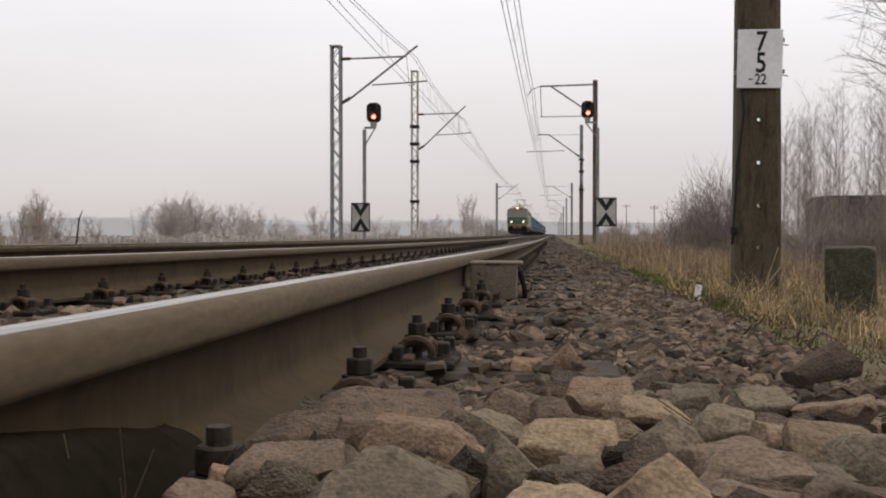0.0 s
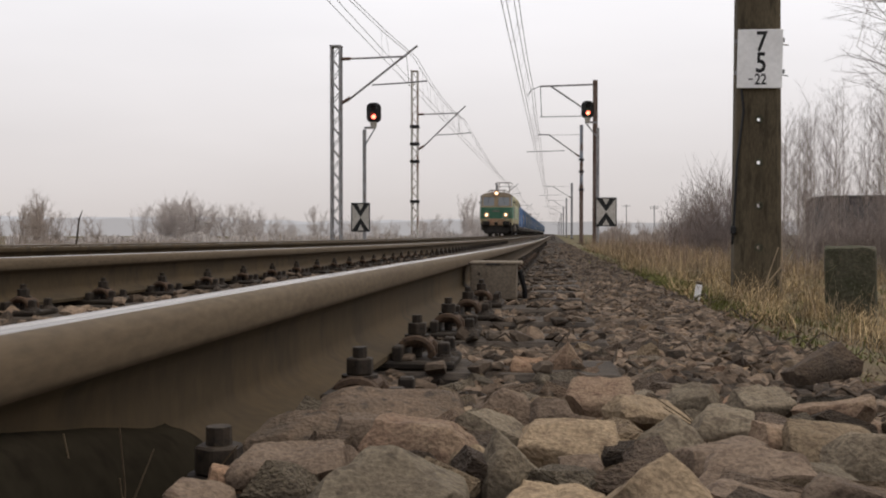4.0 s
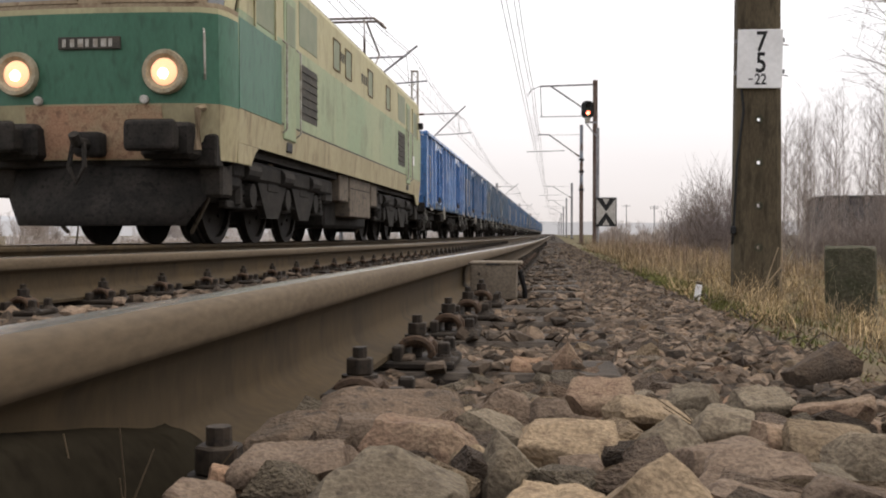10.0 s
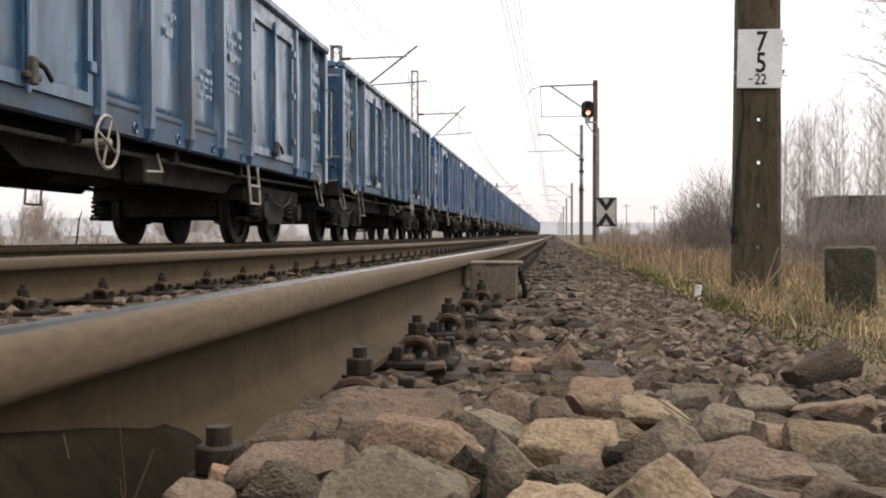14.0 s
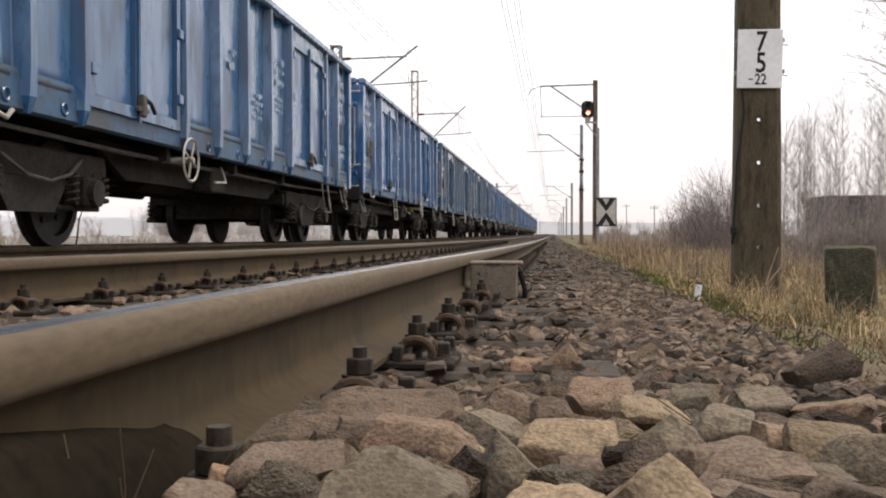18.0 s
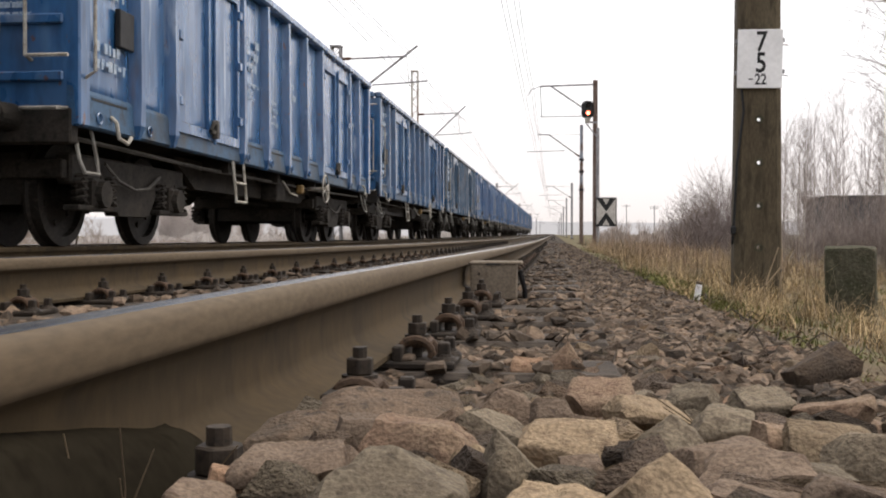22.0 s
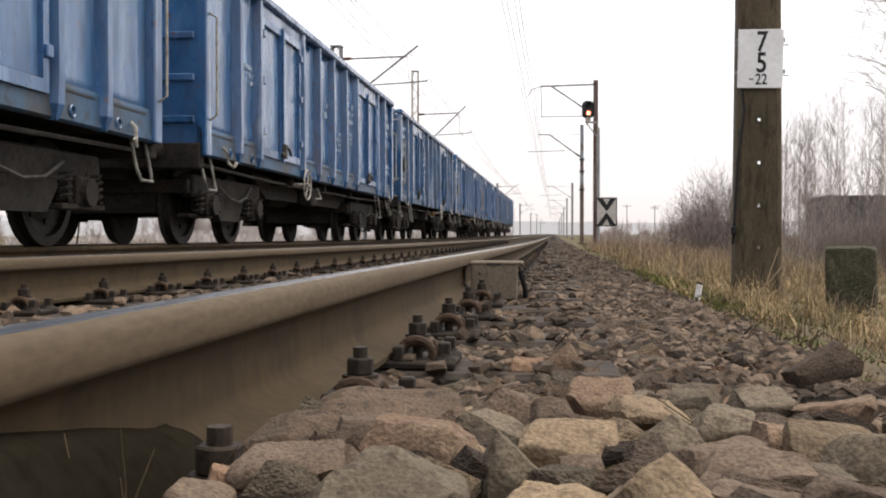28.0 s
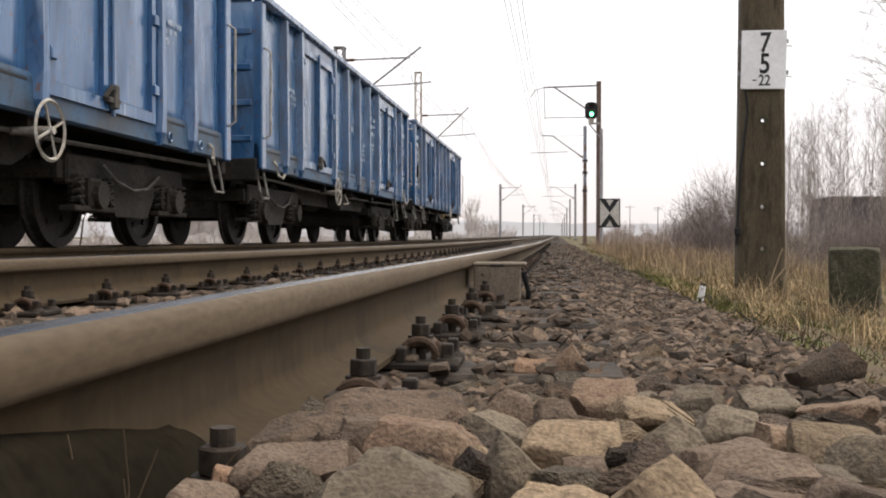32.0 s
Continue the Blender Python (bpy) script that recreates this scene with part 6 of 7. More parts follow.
def build_bits():
    # a white peg in the grass edge
    z0 = ground_z(0.84, 6.2)
    th = thing("marker_peg", "small white marker peg leaning in the grass", "marker peg", at=pose(0.84, 6.2, z0, 0, 9, 0))
    part("peg", box(B(), -0.017, 0.017, -0.015, 0.015, -0.10, CAM_Z - z0 - 0.300, 0.006, 2), "plate", th)
    part("cap", box(B(), -0.018, 0.018, -0.017, 0.017, CAM_Z - z0 - 0.300, CAM_Z - z0 - 0.280, 0.006), "rust", th)
    # dark concrete block among the grass
    x, y = 2.37, 8.5
    z0 = ground_z(x, y)
    bm = box(B(), -0.190, 0.190, -0.11, 0.11, -0.15, CAM_Z - 0.105 - z0, 0.022, 2)
    bmesh.ops.subdivide_edges(bm, edges=list(bm.edges), cuts=3, use_grid_fill=True)
    for v in bm.verts:
        v.co += Vector((noise.noise(v.co * 9), noise.noise(v.co * 9 + Vector((7, 0, 0))), noise.noise(v.co * 9 + Vector((0, 7, 0))))) * 0.02
    ob = part("concrete_block", bm, "block", None, "", pose(x, y, z0, 2, -1, -16))
    tagged(ob, "dark mossy concrete block standing in dry grass", "concrete block")
    # pale bent straws at the foot of the concrete mast
    for k, pts in enumerate((((0, 0, 0), (0.10, 0, 0.30), (0.17, 0, 0.50), (0.20, 0, 0.47), (0.19, 0, 0.34)), ((0.12, 0, 0), (0.14, 0, 0.25), (0.18, 0, 0.40), (0.21, 0, 0.30)), ((-0.1, 0, 0.1), (0.08, 0, 0.32), (0.19, 0, 0.48)))):
        ob = part("bent_straw", tube(B(), pts, 0.006, 5), "stalk", None, "", pose(1.80 + 0.03 * k, 9.3 - 0.1 * k, ground_z(1.85, 9.3)))
        tagged(ob, "pale bent reed stalk at the foot of the mast", "dry stalk", "bent stalks")
    # far posts beyond the shrubs
    for x, y, h in ((13.9, 200, 6.6), (19.2, 200, 6.4), (23.0, 240, 7.0)):
        z0 = ground_z(x, y)
        th = thing("far_post", "slender grey post far off in the mist", "post", "far posts", at=pose(x, y, z0))
        part("shaft", cyl(B(), (0, 0, -0.2), (0, 0, h), 0.10, 0.07, 8), "zinc", th)
        part("crossarm", box(B(), -0.9, 0.9, -0.05, 0.05, h - 0.35, h - 0.25), "zinc", th)
    # thin twigs and dead stems at the rail foot
    for k, (x, y, lean) in enumerate(((-0.345, 0.72, -14), (-0.325, 0.74, 12), (-0.30, 0.80, 24), (0.16, 1.02, -30))):
        r = random.Random(k)
        bm = B()
        for q in range(3):
            a = radians(lean + r.uniform(-14, 14))
            L = r.uniform(0.06, 0.11)
            tube(bm, [(0, 0, -0.01), (math.sin(a) * L * 0.5, r.uniform(-0.01, 0.01), L * 0.5), (math.sin(a * 1.3) * L, r.uniform(-0.02, 0.02), math.cos(a) * L)], [0.0011, 0.0009, 0.0005], 5)
        ob = part("dry_twig", bm, "darkweed", None, "", pose(x, y, bed_z(x, y)))
        tagged(ob, "dry brown twig standing between rail and stones", "twig", "dry twigs")


M["straw"] = mat("dry_grass", (0.36, 0.262, 0.140), (0.21, 0.150, 0.080), (0.46, 0.35, 0.20), 2.0, rough=0.9, grain=5, bump=0, island=0.6)
M["greengrass"] = mat("green_grass", (0.075, 0.085, 0.022), (0.11, 0.105, 0.032), None, 1.2, rough=0.9, grain=5, bump=0, island=0.4)
M["bark"] = mat("shrub_bark", (0.215, 0.178, 0.160), (0.275, 0.232, 0.208), None, 3, rough=0.9, grain=30, bump=0)
M["thicket"] = mat("thicket_bark", (0.195, 0.160, 0.148), (0.25, 0.21, 0.195), None, 3, rough=0.9, grain=30, bump=0)
M["birch"] = mat("birch_bark", (0.38, 0.32, 0.27), (0.20, 0.16, 0.135), None, 6, (1, 1, 2), rough=0.85, grain=30, bump=0)
# twig colour lightened by the haze of distance mixed into it
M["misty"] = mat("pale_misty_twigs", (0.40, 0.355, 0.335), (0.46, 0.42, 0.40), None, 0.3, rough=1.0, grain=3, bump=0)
M["shed"] = mat("dark_shed_boards", (0.056, 0.057, 0.066), (0.074, 0.074, 0.082), None, 1.0, (1, 1, 0.3), rough=0.9, grain=12)


# ---- plants
class Twigs:
    """Collects thin three-sided rods in one mesh."""

    def __init__(self):
        self.v, self.f = [], []

    def rod(self, pts, radii):
        n = len(self.v)
        for i, p in enumerate(pts):
            d = (pts[min(i + 1, len(pts) - 1)] - pts[max(i - 1, 0)]).normalized()
            s = d.cross(Vector((0.3, 0.9, 0.1))).normalized()
            u = d.cross(s)
            for k in range(3):
                a = 2.094 * k
                self.v.append(p + radii[i] * (math.cos(a) * s + math.sin(a) * u))
        for i in range(len(pts) - 1):
            for k in range(3):
                a, b = n + 3 * i + k, n + 3 * i + (k + 1) % 3
                self.f.append((a, b, b + 3, a + 3))

    def grow(self, p, d, length, r, level, rng, kids=5, up=0.25, spread=0.7, shrink=0.55, thick=0.45):
        pts, q, dd = [p], p, d.normalized()
        for i in range(3):
            dd = (dd + Vector((rng.gauss(0, 0.10), rng.gauss(0, 0.10), rng.gauss(0, 0.06) + up * 0.12))).normalized()
            q = q + dd * (length / 3)
            pts.append(q)
        self.rod(pts, [r, r * 0.8, r * 0.6, r * 0.3])
        if level <= 0:
            return
        for k in range(kids):
            t = rng.uniform(0.25, 1.0) * 3
            i = min(2, int(t))
            base = pts[i].lerp(pts[i + 1], t - i)
            side = Vector((rng.gauss(0, 1), rng.gauss(0, 1), rng.gauss(0, 0.4) + up)).normalized()
            self.grow(base, (dd * (1 - spread) + side * spread), length * shrink * rng.uniform(0.6, 1.15), r * thick, level - 1, rng, max(2, kids - 1), up, spread, shrink, thick)

    def made(self, name, material, parent=None):
        me = bpy.data.meshes.new(name)
        me.from_pydata([p[:] for p in self.v], [], self.f)
        me.materials.append(M[material] if isinstance(material, str) else material)
        ob = new(name, me)
        ob.parent = parent
        return ob


def shrub(x, y, height, spread, stems, seed, label, material="bark", r0=0.012):
    rng = random.Random(seed)
    th = thing("shrub", label, "shrub", "bare shrubs", at=pose(x, y, ground_z(x, y)))
    st, tw = Twigs(), Twigs()
    for k in range(stems):
        a, q = rng.uniform(0, 6.28), rng.random() ** 0.6
        lean = q * 0.75
        d = Vector((math.cos(a) * lean, math.sin(a) * lean, 1.0))
        L = height * rng.uniform(0.75, 1.05) * (1.0 - 0.38 * q)
        p = Vector((math.cos(a) * q * spread * 0.45, math.sin(a) * q * spread * 0.45, -0.05))
        tip = p + d.normalized() * L * 0.55
        st.rod([p, p.lerp(tip, 0.5), tip], [r0, r0 * 0.8, r0 * 0.6])
        for j in range(7):
            tw.grow(p.lerp(tip, rng.uniform(0.25, 1.0)), d.normalized() * 0.7 + Vector((rng.gauss(0, 0.4), rng.gauss(0, 0.4), 0.2)), L * rng.uniform(0.25, 0.5), r0 * 0.6, 1, rng, 5, 0.3, 0.5, 0.6, 0.6)
    st.made("stem", material, th)
    tw.made("crown", material, th)
    return th


def sapling(x, y, height, seed, label, material="birch", r0=0.022, lean=0.0, kids=26):
    rng = random.Random(seed)
    th = thing("young_tree", label, "young tree", "bare saplings", at=pose(x, y, ground_z(x, y)))
    st, tw = Twigs(), Twigs()
    pts, p = [], Vector((0, 0, -0.05))
    for i in range(7):
        pts.append(p.copy())
        p += Vector((rng.gauss(lean, 0.04), rng.gauss(0, 0.04), 1)) * (height / 6)
    st.rod(pts, [r0 * (1 - 0.13 * i) for i in range(7)])
    for k in range(kids):
        t = rng.uniform(0.12, 1.0) * 5.9
        i = int(t)
        b = pts[i].lerp(pts[i + 1], t - i)
        a = rng.uniform(0, 6.28)
        tw.grow(b, Vector((math.cos(a) * 0.6, math.sin(a) * 0.6, 1)), height * (0.30 - 0.03 * t) * rng.uniform(0.7, 1.2), r0 * 0.30, 1, rng, 5, 0.3, 0.5, 0.6, 0.6)
    st.made("trunk", material, th)
    tw.made("crown", "bark" if material == "birch" else material, th)
    return th


def birch_tree(x, y, height, seed):
    rng = random.Random(seed)
    th = thing("birch_tree", "tall bare birch with fine drooping twigs", "tree", at=pose(x, y, ground_z(x, y)))
    st, tw = Twigs(), Twigs()
    pts, p = [], Vector((0, 0, -0.1))
    for i in range(9):
        pts.append(p.copy())
        p += Vector((rng.gauss(-0.02, 0.03), rng.gauss(0, 0.03), 1)) * (height / 8)
    st.rod(pts, [0.10 * (1 - 0.11 * i) for i in range(9)])
    for k in range(30):
        t = rng.uniform(2.0, 7.9)
        i = int(t)
        b = pts[i].lerp(pts[i + 1], t - i)
        a = rng.uniform(0, 6.28)
        d = Vector((math.cos(a), math.sin(a), 0.9))
        tw.grow(b, d, height * 0.27 * rng.uniform(0.7, 1.1), 0.016, 3, rng, 5, 0.05, 0.55, 0.52, 0.5)
    st.made("trunk", "birch", th)
    tw.made("crown", "bark", th)


def far_tree(x, y, height, seed, material="misty", wide=0.5, base=None):
    rng = random.Random(seed)
    z0 = ground_z(x, y)
    th = thing("bare_tree", "pale bare tree in the mist across the fields", "tree", "distant bare trees", at=pose(x, y, z0))
    st, tw = Twigs(), Twigs()
    r = height * 0.012
    for s in range(6):
        a = rng.uniform(0, 6.28)
        p0 = Vector((math.cos(a) * height * wide * 0.2, math.sin(a) * height * wide * 0.2, -0.2))
        q = rng.uniform(-1, 1)
        top = p0 + Vector((q * wide * 0.55 * height, rng.gauss(0, 0.1) * height, height * rng.uniform(0.85, 1.0) * (1 - 0.28 * q * q)))
        st.rod([p0, p0.lerp(top, 0.5) + Vector((0, 0, height * 0.04)), top], [r, r * 0.7, r * 0.3])
        for k in range(17):
            b = p0.lerp(top, rng.uniform(0.05, 0.95))
            a = rng.uniform(0, 6.28)
            tw.grow(b, Vector((math.cos(a) * wide * 1.1, math.sin(a) * wide * 0.6, 1.0)), height * rng.uniform(0.14, 0.28), r * 0.30, 1, rng, 6, 0.35, 0.5, 0.6, 0.6)
    st.made("trunk", material, th)
    tw.made("crown", material, th)


def grass_stuff(name, label, n, spot, h0, h1, material, seed, lean=0.5, width=0.004):
    """Blades of dead grass in one mesh. spot(rng) gives x, y, height factor."""
    rng = random.Random(seed)
    vs, fs = [], []
    for _ in range(n):
        x, y, k = spot(rng)
        z = ground_z(x, y) - 0.02 if x > 0.62 or x < -7.4 else bed_z(x, y) - 0.01
        h = rng.uniform(h0, h1) * k
        a = rng.uniform(0, 6.28)
        l = rng.uniform(0.1, lean) * h
        w = width * (0.6 + y * 0.045)
        b = rng.uniform(0, 6.28)
        wx, wy = math.cos(b) * w, math.sin(b) * w
        dx, dy = math.cos(a) * l, math.sin(a) * l
        i = len(vs)
        droop = rng.uniform(0.55, 1.0)
        vs += [(x - wx, y - wy, z), (x + wx, y + wy, z), (x + dx * 0.4 + wx * 0.8, y + dy * 0.4 + wy * 0.8, z + h * 0.6), (x + dx * 0.4 - wx * 0.8, y + dy * 0.4 - wy * 0.8, z + h * 0.6), (x + dx, y + dy, z + h * droop)]
        fs += [(i, i + 1, i + 2, i + 3), (i + 3, i + 2, i + 4)]
    me = bpy.data.meshes.new(name)
    me.from_pydata(vs, [], fs)
    me.materials.append(M[material])
    ob = new(name, me)
    return tagged(ob, label, "grass", kind="stuff")


def build_litter():
    """Dead leaves and fallen twigs along the edge of the ballast."""
    r = random.Random(77)
    for name, lab, n, mname in (("dead_leaves", "curled dead leaves on the ballast edge", 1500, "leaf"), ("fallen_twigs", "dark thin fallen twigs on the ballast edge", 120, "deadtwig")):
        vs, fs = [], []
        for _ in range(n):
            y = 2.0 + 14 * r.random() ** 1.4
            x = 0.35 + 0.7 * r.random() ** 0.8 if r.random() < 0.8 else r.uniform(-0.2, 0.4)
            a, i = r.uniform(0, 6.28), len(vs)
            if mname == "leaf":
                z = max(bed_z(x, y), ground_z(x, y)) + r.uniform(0.012, 0.035)
                s, t = r.uniform(0.006, 0.015), r.uniform(-0.9, 0.9)
                c, q = math.cos(a) * s, math.sin(a) * s
                vs += [(x - c, y - q, z), (x + q * 0.5, y - c * 0.5, z + t * s), (x + c, y + q, z + r.uniform(-0.3, 0.8) * s), (x - q * 0.5, y + c * 0.5, z + t * s * 0.8)]
                fs += [(i, i + 1, i + 2), (i, i + 2, i + 3)]
            else:
                L = r.uniform(0.04, 0.13) if r.random() < 0.98 else r.uniform(0.3, 0.5)
                w = 0.0016 + 0.006 * L
                if L > 0.3:
                    x, y, a = r.uniform(0.58, 0.95), 3.2 + 6 * r.random(), r.uniform(1.3, 2.4)
                c, q = math.cos(a), math.sin(a)
                bend = r.uniform(-0.15, 0.15) * L
                for k in (0, 0.5, 1):
                    px, py = x + c * L * k - q * bend * math.sin(3.14 * k), y + q * L * k + c * bend * math.sin(3.14 * k)
                    pz = max(bed_z(px, py), ground_z(px, py)) + 0.028 + 0.02 * math.sin(3 * k) + r.uniform(0, 0.02)
                    u = w * (1.2 - 0.7 * k)
                    vs += [(px - q * u, py + c * u, pz), (px + q * u, py - c * u, pz), (px, py, pz + 2 * u)]
                for k in (0, 3):
                    for j in range(3):
                        fs.append((i + k + j, i + k + (j + 1) % 3, i + k + 3 + (j + 1) % 3, i + k + 3 + j))
        me = bpy.data.meshes.new(name)
        me.from_pydata(vs, [], fs)
        me.materials.append(M[mname])
        tagged(new(name, me), lab, "litter", kind="stuff")


def tussocks(name, label, n, spot, blades, h0, h1, material, seed, arch=0.9, width=0.0022):
    """Tufts of long arching dead blades that lean and fall over one another, in one mesh."""
    rng = random.Random(seed)
    vs, fs = [], []
    for _ in range(n):
        cx, cy, k = spot(rng)
        lie = rng.uniform(0, 6.28)
        for _ in range(int(blades * rng.uniform(0.5, 1.3))):
            a = lie + rng.gauss(0, 1.2)
            x, y = cx + rng.gauss(0, 0.045), cy + rng.gauss(0, 0.045)
            z = max(ground_z(x, y), bed_z(x, y) if x < 1.0 else -9) - 0.015
            L = rng.uniform(h0, h1) * k
            w = width * (0.6 + cy * 0.05) * rng.uniform(0.7, 1.3)
            c, q = math.cos(a), math.sin(a)
            bow = rng.uniform(0.15, arch)
            i = len(vs)
            px, pz, ang = 0.0, 0.0, 1.45 - 0.35 * rng.random()
            for j in range(5):
                ww = w * (1 - 0.2 * j) + 0.0002
                vs += [(x + c * px - q * ww, y + q * px + c * ww, z + pz), (x + c * px + q * ww, y + q * px - c * ww, z + pz)]
                px, pz = px + math.cos(ang) * L / 4, max(0.01, pz + math.sin(ang) * L / 4) if j else pz + math.sin(ang) * L / 4
                ang -= bow * rng.uniform(0.6, 1.5)
            fs += [(i + 2 * j, i + 2 * j + 1, i + 2 * j + 3, i + 2 * j + 2) for j in range(4)]
    me = bpy.data.meshes.new(name)
    me.from_pydata(vs, [], fs)
    me.materials.append(M[material])
    return tagged(new(name, me), label, "grass", kind="stuff")


M["leaf"] = mat("dead_leaf", (0.105, 0.068, 0.040), (0.15, 0.10, 0.058), (0.06, 0.042, 0.027), 3.0, rough=0.8, grain=20, bump=0, island=0.5)


def build_plants():
    def clump(x0, x1, y0, y1, power=1.0, k=1.0):
        def spot(r):
            y = y0 + (y1 - y0) * r.random() ** power
            x = x0 + (x1 - x0) * r.random() + 0.15 * noise.noise((y * 1.3, 0, 2))
            d = 0.5 + 0.9 * max(0.0, noise.noise((x * 1.6, y * 0.9, 4)) + 0.35)
            return x, y, d * k
        return spot
    def tuft(x0, x1, y0, y1, power=1.0, floor=0.05, seed=4, freq=1.0):
        """Blades gather in tufts; bare ground between."""
        def spot(r):
            while True:
                y = y0 + (y1 - y0) * r.random() ** power
                x = x0 + (x1 - x0) * r.random()
                n = noise.noise((x * 3.2 * freq, y * 1.9 * freq, seed)) + 0.5 * noise.noise((x * 8 * freq, y * 5 * freq, seed))
                if n > floor - 0.25 * min(1, max(0, x - 0.8)):
                    return x, y, 0.45 + 0.7 * min(1, n + 0.3) * min(1.0, 0.45 + max(0, x - 0.6) * 0.7)
        return spot
    tussocks("dry_grass", "tufts of fallen straw-coloured dead grass", 150, tuft(0.82, 3.2, 3.4, 12.5, 1.0, 0.10), 36, 0.16, 0.46, "straw", 1)
    tussocks("dry_grass", "tufts of fallen straw-coloured dead grass", 200, tuft(1.15, 6.0, 12, 36, 1.3, 0.14, 4, 0.6), 26, 0.25, 0.75, "straw", 2, 0.7)
    tussocks("brown_grass", "dark brown tufts of dead grass", 150, tuft(0.85, 3.4, 3.4, 13, 1.0, -0.05, 8), 26, 0.08, 0.24, "darkweed", 9, 1.0)
    tussocks("brown_grass", "dark brown tufts of dead grass", 240, tuft(0.95, 7.5, 12, 42, 1.2, -0.1, 9, 0.6), 22, 0.15, 0.50, "weed", 12, 0.7)
    grass_stuff("brown_grass", "dark brown dead grass and leaf litter", 4200, tuft(0.74, 3.4, 3.0, 20, 1.1, -0.1, 8), 0.02, 0.11, "darkweed", 10, 1.9)
    grass_stuff("green_grass", "short green grass among dead stalks", 6500, tuft(0.78, 2.3, 3.4, 16, 1.1, 0.16, 15, 0.6), 0.03, 0.11, "greengrass", 3, 1.1)
    grass_stuff("green_grass", "short green grass among dead stalks", 4000, tuft(0.9, 4.5, 9, 40, 1.2, 0.15, 11, 0.5), 0.05, 0.14, "greengrass", 13, 1.0)
    grass_stuff("weed_stalks", "tall dry brown weed stalks", 1700, tuft(1.2, 6.0, 13, 50, 1.2, 0.20, 5, 0.8), 0.35, 0.80, "stalk", 4, 0.4, 0.0026)
    grass_stuff("weed_stalks", "tall dark brown weed stalks", 1300, tuft(1.2, 6.0, 13, 50, 1.2, 0.15, 7, 0.8), 0.35, 0.80, "weed", 14, 0.4, 0.0026)
    grass_stuff("weed_stalks", "tall dry brown weed stalks", 420, clump(0.95, 3.2, 5.0, 12), 0.15, 0.46, "stalk", 5, 0.8, 0.0022)
    grass_stuff("weed_stalks", "tall brown weed stalks", 480, clump(0.95, 3.2, 5.0, 13), 0.12, 0.46, "weed", 17, 0.8, 0.0024)
    grass_stuff("weed_stalks", "dark dead stalks along the ballast edge", 380, clump(0.58, 0.98, 2.6, 18), 0.03, 0.13, "darkweed", 6, 1.2, 0.0022)
    grass_stuff("weed_stalks", "thin dark upright stalks in the dead grass", 420, clump(0.9, 4.5, 5, 24), 0.18, 0.48, "darkweed", 16, 0.4, 0.002)
    grass_stuff("weed_stalks", "tall pinkish-brown dead weeds", 2600, tuft(1.5, 5.0, 17, 46, 1.1, 0.05, 19, 0.7), 0.45, 1.05, "pinkweed", 18, 0.4, 0.0026)
    grass_stuff("far_reeds", "brown reed bed beyond the tracks", 4000, clump(-60, -12, 40, 110), 0.4, 1.2, "weed", 7, 0.3, 0.006)
    rng = random.Random(12)
    for k, (x, y, h, s) in enumerate(((4.7, 30, 2.9, 1.8), (5.05, 31, 3.0, 1.6), (4.7, 34, 2.0, 1.4), (5.7, 42, 1.9, 1.6), (6.3, 45, 2.2, 1.9))):
        shrub(x, y, h + 0.35, s, 46, 40 + k, "dense bare brown shrub beside the line", "thicket")
    for k in range(11):
        y = rng.uniform(24, 42)
        shrub(y * rng.uniform(0.205, 0.335), y, rng.uniform(1.6, 2.7), 2.2, 30, 140 + k, "low tangled brown undergrowth below young birches", "bark", 0.009)
    for k in range(60):
        y = rng.uniform(18, 38)
        q = rng.uniform(0.205, 0.345)
        tall = 0.105 + 0.28 * max(0.0, q - 0.22)
        sapling(q * y, y, y * tall * rng.uniform(0.85, 1.30) + 0.5, 60 + k, "slim bare young birch in dry grass", "birch" if k % 3 else "bark", rng.uniform(0.008, 0.017), rng.gauss(0, 0.02), 25)
    birch_tree(5.9, 15.5, 8.2, 3)
    birch_tree(7.6, 21.0, 9.5, 4)
    # across the fields; the misty twigs have the distance haze painted in
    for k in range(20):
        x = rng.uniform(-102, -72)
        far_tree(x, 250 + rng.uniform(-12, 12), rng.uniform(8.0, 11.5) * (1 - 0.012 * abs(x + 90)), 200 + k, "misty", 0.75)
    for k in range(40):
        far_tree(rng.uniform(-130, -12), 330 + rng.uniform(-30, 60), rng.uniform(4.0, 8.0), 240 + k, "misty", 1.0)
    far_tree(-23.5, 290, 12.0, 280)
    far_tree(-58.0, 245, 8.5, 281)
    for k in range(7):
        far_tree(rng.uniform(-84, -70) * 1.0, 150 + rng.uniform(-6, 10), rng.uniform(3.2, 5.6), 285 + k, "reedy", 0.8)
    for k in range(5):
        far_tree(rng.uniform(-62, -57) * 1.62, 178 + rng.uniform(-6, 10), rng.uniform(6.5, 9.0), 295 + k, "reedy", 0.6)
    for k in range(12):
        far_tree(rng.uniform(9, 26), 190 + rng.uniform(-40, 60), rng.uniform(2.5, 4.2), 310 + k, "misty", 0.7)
    # low scrub at the foot of the trees; the pale sort stands for haze
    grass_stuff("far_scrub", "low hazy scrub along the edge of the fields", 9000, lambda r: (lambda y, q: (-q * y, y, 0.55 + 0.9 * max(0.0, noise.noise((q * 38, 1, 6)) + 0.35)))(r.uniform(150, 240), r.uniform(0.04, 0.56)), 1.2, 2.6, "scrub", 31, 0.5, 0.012)
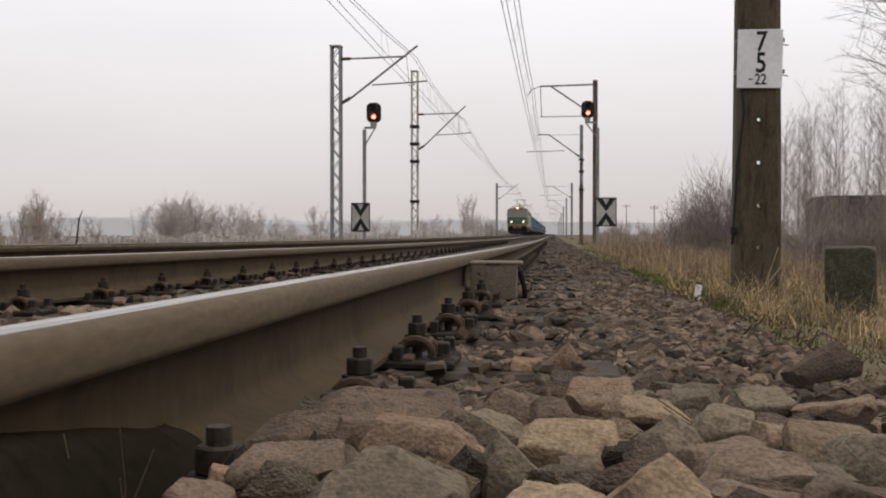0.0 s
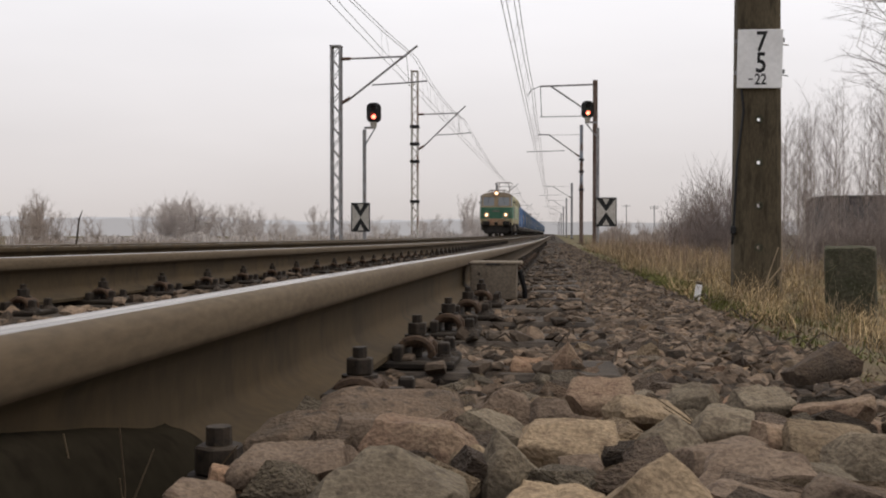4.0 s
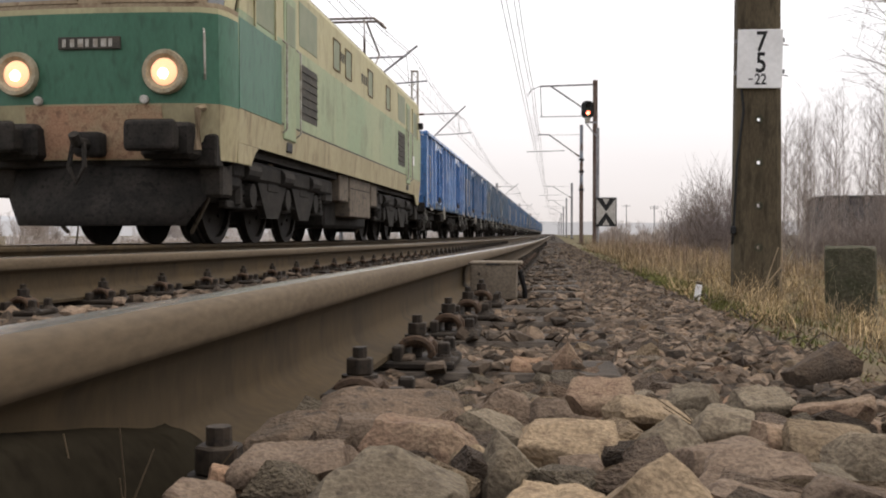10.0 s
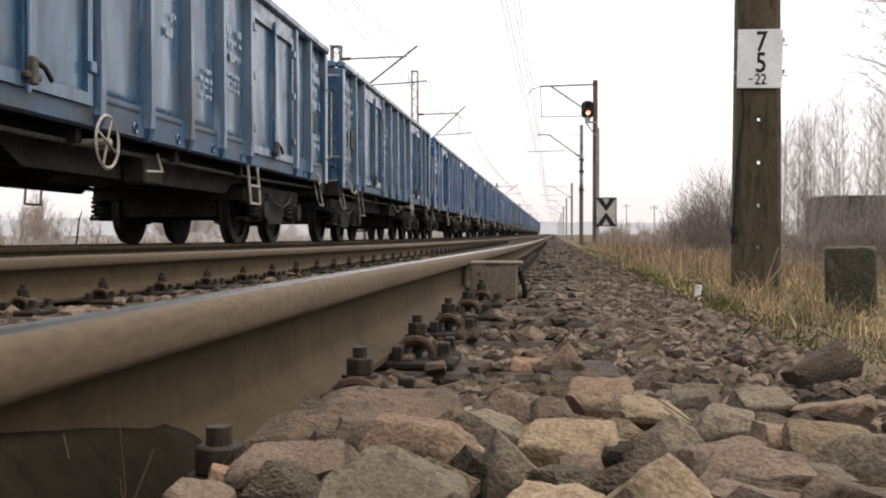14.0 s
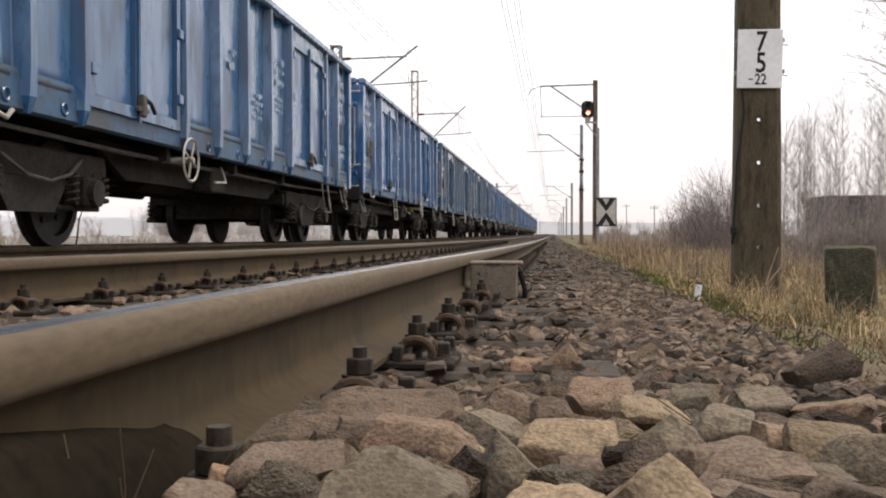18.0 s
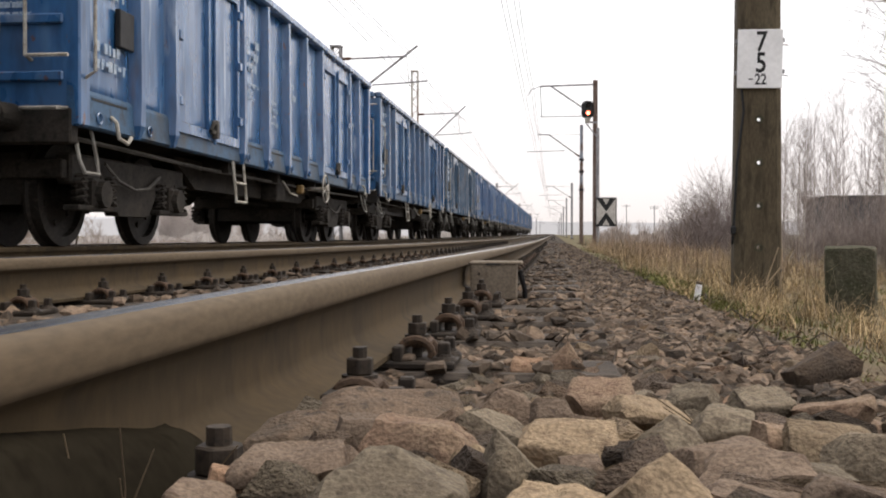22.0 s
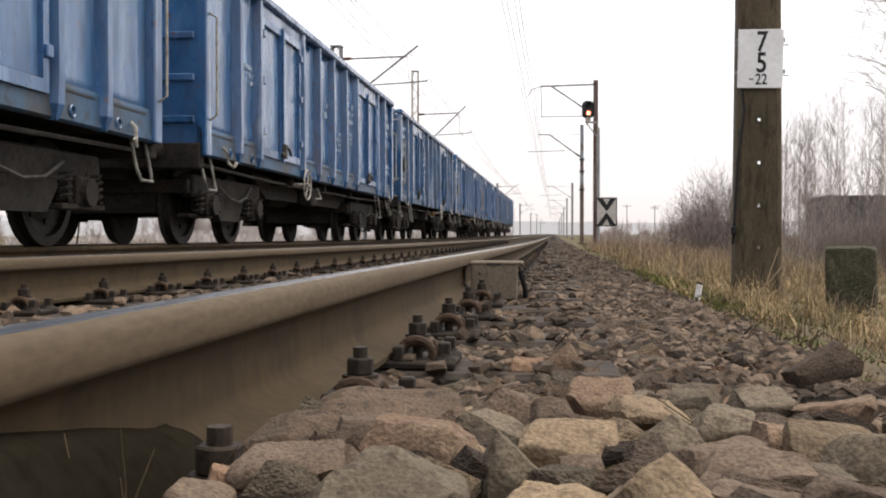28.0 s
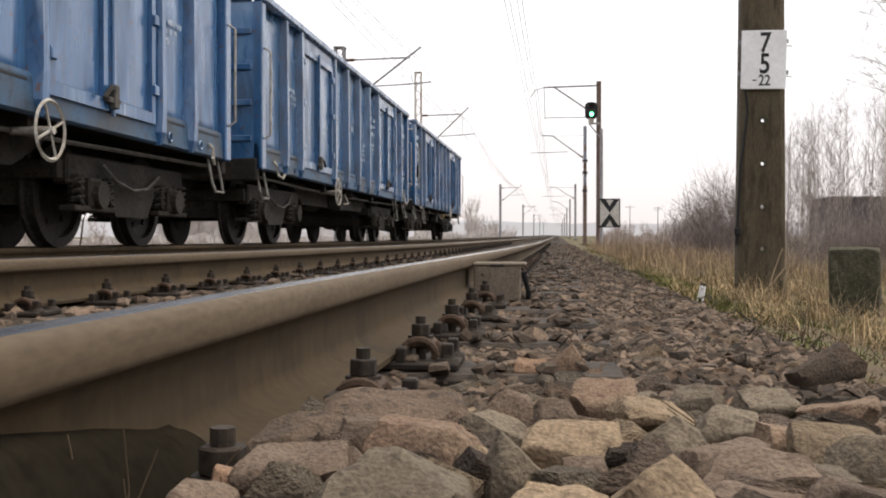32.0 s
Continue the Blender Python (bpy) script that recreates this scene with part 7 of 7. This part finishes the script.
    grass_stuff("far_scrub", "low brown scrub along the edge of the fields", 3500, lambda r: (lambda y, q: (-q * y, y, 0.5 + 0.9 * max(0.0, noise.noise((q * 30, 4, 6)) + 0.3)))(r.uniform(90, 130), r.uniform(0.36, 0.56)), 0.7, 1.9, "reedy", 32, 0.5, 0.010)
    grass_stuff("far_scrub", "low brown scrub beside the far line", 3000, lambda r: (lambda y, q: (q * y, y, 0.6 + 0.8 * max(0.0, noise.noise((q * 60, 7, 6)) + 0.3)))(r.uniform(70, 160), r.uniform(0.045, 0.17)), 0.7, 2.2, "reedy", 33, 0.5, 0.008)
    # a dead leaning trunk in the field
    z0 = ground_z(-29.0, 60.0)
    th = thing("dead_trunk", "dark dead trunk leaning in the field", "dead tree", at=pose(-29.0, 60.0, z0))
    part("trunk", tube(B(), [(-0.25, 0, -0.2), (0.0, 0, (1.5 - z0) * 0.5), (0.12, 0, 1.15 - z0), (0.34, 0, 1.70 - z0)], [0.07, 0.06, 0.05, 0.02], 7), "deadtwig", th)
    part("stub", tube(B(), [(0.10, 0, 1.05 - z0), (-0.08, 0, 1.30 - z0)], [0.03, 0.015], 6), "deadtwig", th)
    # green patches at the edge of the ballast
    grass_stuff("green_grass", "low green weeds at the ballast edge", 4600, lambda r: (r.gauss(1.00, 0.15), r.gauss(8.8, 1.5), r.uniform(0.5, 1.2)), 0.04, 0.13, "greengrass", 21, 1.2, 0.005)
    grass_stuff("green_grass", "low green weeds at the ballast edge", 1500, lambda r: (r.gauss(0.72, 0.07), r.gauss(3.0, 0.3), r.uniform(0.4, 1.0)), 0.02, 0.05, "greengrass", 22, 1.4, 0.003)
    # the dark shed behind the saplings
    th = thing("shed", "long low dark shed behind the saplings", "shed", at=pose(19.5, 58, ground_z(19.5, 58)))
    zt = CAM_Z + 2.0 - ground_z(19.5, 58)
    part("wall", box(B(), -5.2, 6.5, -2.5, 2.5, -0.2, zt - 0.12), "shed", th)
    part("roof", box(B(), -5.4, 6.7, -2.7, 2.7, zt - 0.12, zt, 0.02), "shed", th)
    for k in range(12):
        part("board_strip", box(B(), -5.0 + k * 0.96, -4.93 + k * 0.96, -2.53, -2.5, -0.1, zt - 0.14), "shed", th)
    # a wooded ridge on the skyline, its haze painted as glow
    bm = B()
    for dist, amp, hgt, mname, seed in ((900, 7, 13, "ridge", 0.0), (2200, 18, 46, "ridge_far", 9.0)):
        n = 260
        top, low = [], []
        for i in range(n + 1):
            a = radians(-62 + 124 * i / n)
            h = hgt + amp * noise.noise((i * 0.045, seed, 0)) + amp * 0.35 * noise.noise((i * 0.33, seed, 3))
            if mname == "ridge_far":
                h *= 0.55 + 0.45 * math.exp(-((i / n - 0.30) / 0.16) ** 2)
            low.append((math.sin(a) * dist, math.cos(a) * dist, -12.0))
            top.append((math.sin(a) * dist, math.cos(a) * dist, max(1.0, h * 0.8)))
        bm = B()
        lo = [bm.verts.new(p) for p in low]
        tp = [bm.verts.new(p) for p in top]
        for i in range(n):
            bm.faces.new((lo[i], lo[i + 1], tp[i + 1], tp[i]))
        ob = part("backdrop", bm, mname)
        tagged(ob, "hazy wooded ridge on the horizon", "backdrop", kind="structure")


# ridge tone: black base, the haze put in as an even emission
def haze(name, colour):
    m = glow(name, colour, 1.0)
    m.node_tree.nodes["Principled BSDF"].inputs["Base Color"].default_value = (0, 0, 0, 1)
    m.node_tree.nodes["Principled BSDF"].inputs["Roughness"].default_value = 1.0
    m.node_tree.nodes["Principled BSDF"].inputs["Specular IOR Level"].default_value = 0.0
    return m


M["stalk"] = mat("pale_weed_stalks", (0.27, 0.205, 0.135), (0.35, 0.27, 0.18), (0.15, 0.112, 0.075), 1.0, rough=0.95, grain=5, bump=0, island=0.5)
M["darkweed"] = mat("dark_dead_weeds", (0.085, 0.062, 0.040), (0.135, 0.10, 0.062), (0.05, 0.038, 0.026), 1.0, rough=0.95, grain=5, bump=0, island=0.5)
M["pinkweed"] = mat("pinkish_dead_weeds", (0.25, 0.175, 0.125), (0.32, 0.235, 0.165), (0.15, 0.105, 0.078), 1.0, rough=0.95, grain=5, bump=0, island=0.45)
M["deadtwig"] = mat("dead_twig_bark", (0.045, 0.034, 0.026), (0.065, 0.050, 0.038), None, 6, rough=0.9, grain=30, bump=0)
M["weed"] = mat("brown_weed_stalks", (0.17, 0.125, 0.075), (0.24, 0.175, 0.105), (0.10, 0.075, 0.05), 1.0, rough=0.95, grain=5, bump=0, island=0.4)
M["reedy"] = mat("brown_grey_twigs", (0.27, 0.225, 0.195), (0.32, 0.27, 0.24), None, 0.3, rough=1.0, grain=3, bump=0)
# pale scrub, haze included in the base colour
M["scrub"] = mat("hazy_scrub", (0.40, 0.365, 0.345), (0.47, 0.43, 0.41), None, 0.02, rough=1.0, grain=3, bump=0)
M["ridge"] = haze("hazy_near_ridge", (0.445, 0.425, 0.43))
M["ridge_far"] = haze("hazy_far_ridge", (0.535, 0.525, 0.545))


# ---- what moves
V = 13.55                    # metres a second
FRONT_9 = 23.6               # where the leading buffers stand at 9 s


def lead(t):
    """Place of the leading buffers along the line at t seconds."""
    return FRONT_9 + V * (9.0 - t)


TURNED = {0, 1, 2, 5, 6, 9, 14, 16, 20}      # wagons that run the other way round


def ride(th, offset, half, turned=False):
    """Rows for a vehicle whose middle lies that far behind the leading buffers."""
    rows = []
    for t in [0.5 * k for k in range(65)]:
        y = lead(t) + offset
        za, zb = rail_z(y - half), rail_z(y + half)
        tilt = math.degrees(math.atan2(zb - za, 2 * half))
        rows.append((t, pose(FAR_C, y, (za + zb) / 2, -tilt if turned else tilt, 0, 180 if turned else 0)))
    walk(th, rows)


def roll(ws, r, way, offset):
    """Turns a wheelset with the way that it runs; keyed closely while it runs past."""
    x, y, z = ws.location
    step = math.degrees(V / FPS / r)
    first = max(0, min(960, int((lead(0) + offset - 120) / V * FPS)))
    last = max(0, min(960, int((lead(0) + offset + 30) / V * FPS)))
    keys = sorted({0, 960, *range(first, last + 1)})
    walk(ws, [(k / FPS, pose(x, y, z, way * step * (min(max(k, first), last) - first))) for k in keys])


def motions():
    ride(loco, 9.74, 5.15)
    for k, w in enumerate(wagons):
        ride(w, 19.24 + 7.02 + 14.04 * k, 4.5, k in TURNED)
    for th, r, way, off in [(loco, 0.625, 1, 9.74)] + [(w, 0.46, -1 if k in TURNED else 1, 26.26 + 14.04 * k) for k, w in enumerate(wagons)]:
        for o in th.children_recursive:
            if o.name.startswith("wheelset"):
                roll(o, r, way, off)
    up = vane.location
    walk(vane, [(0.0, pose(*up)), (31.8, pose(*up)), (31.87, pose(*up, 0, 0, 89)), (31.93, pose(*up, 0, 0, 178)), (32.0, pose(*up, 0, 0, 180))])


# ---- build
build_ground()
tracks = list(build_tracks())
ballast = build_bed()
build_black_bank()
build_sleepers(tracks)
build_fastenings(tracks)
build_far_fastenings(tracks)
build_track_box()
build_bits()
build_masts()
build_wires()
build_post()
build_signal(-7.35, 39.5, 4.25, 0.36, 4.90, "railway signal showing red on a grey post", -0.13, 0.83, ["red"])
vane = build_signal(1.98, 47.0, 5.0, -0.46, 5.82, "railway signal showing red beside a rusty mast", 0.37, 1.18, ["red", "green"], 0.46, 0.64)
loco, _ = build_loco()
wagons = build_train_wagons()
build_plants()
build_litter()
build_far_stones()
build_stones()
motions()
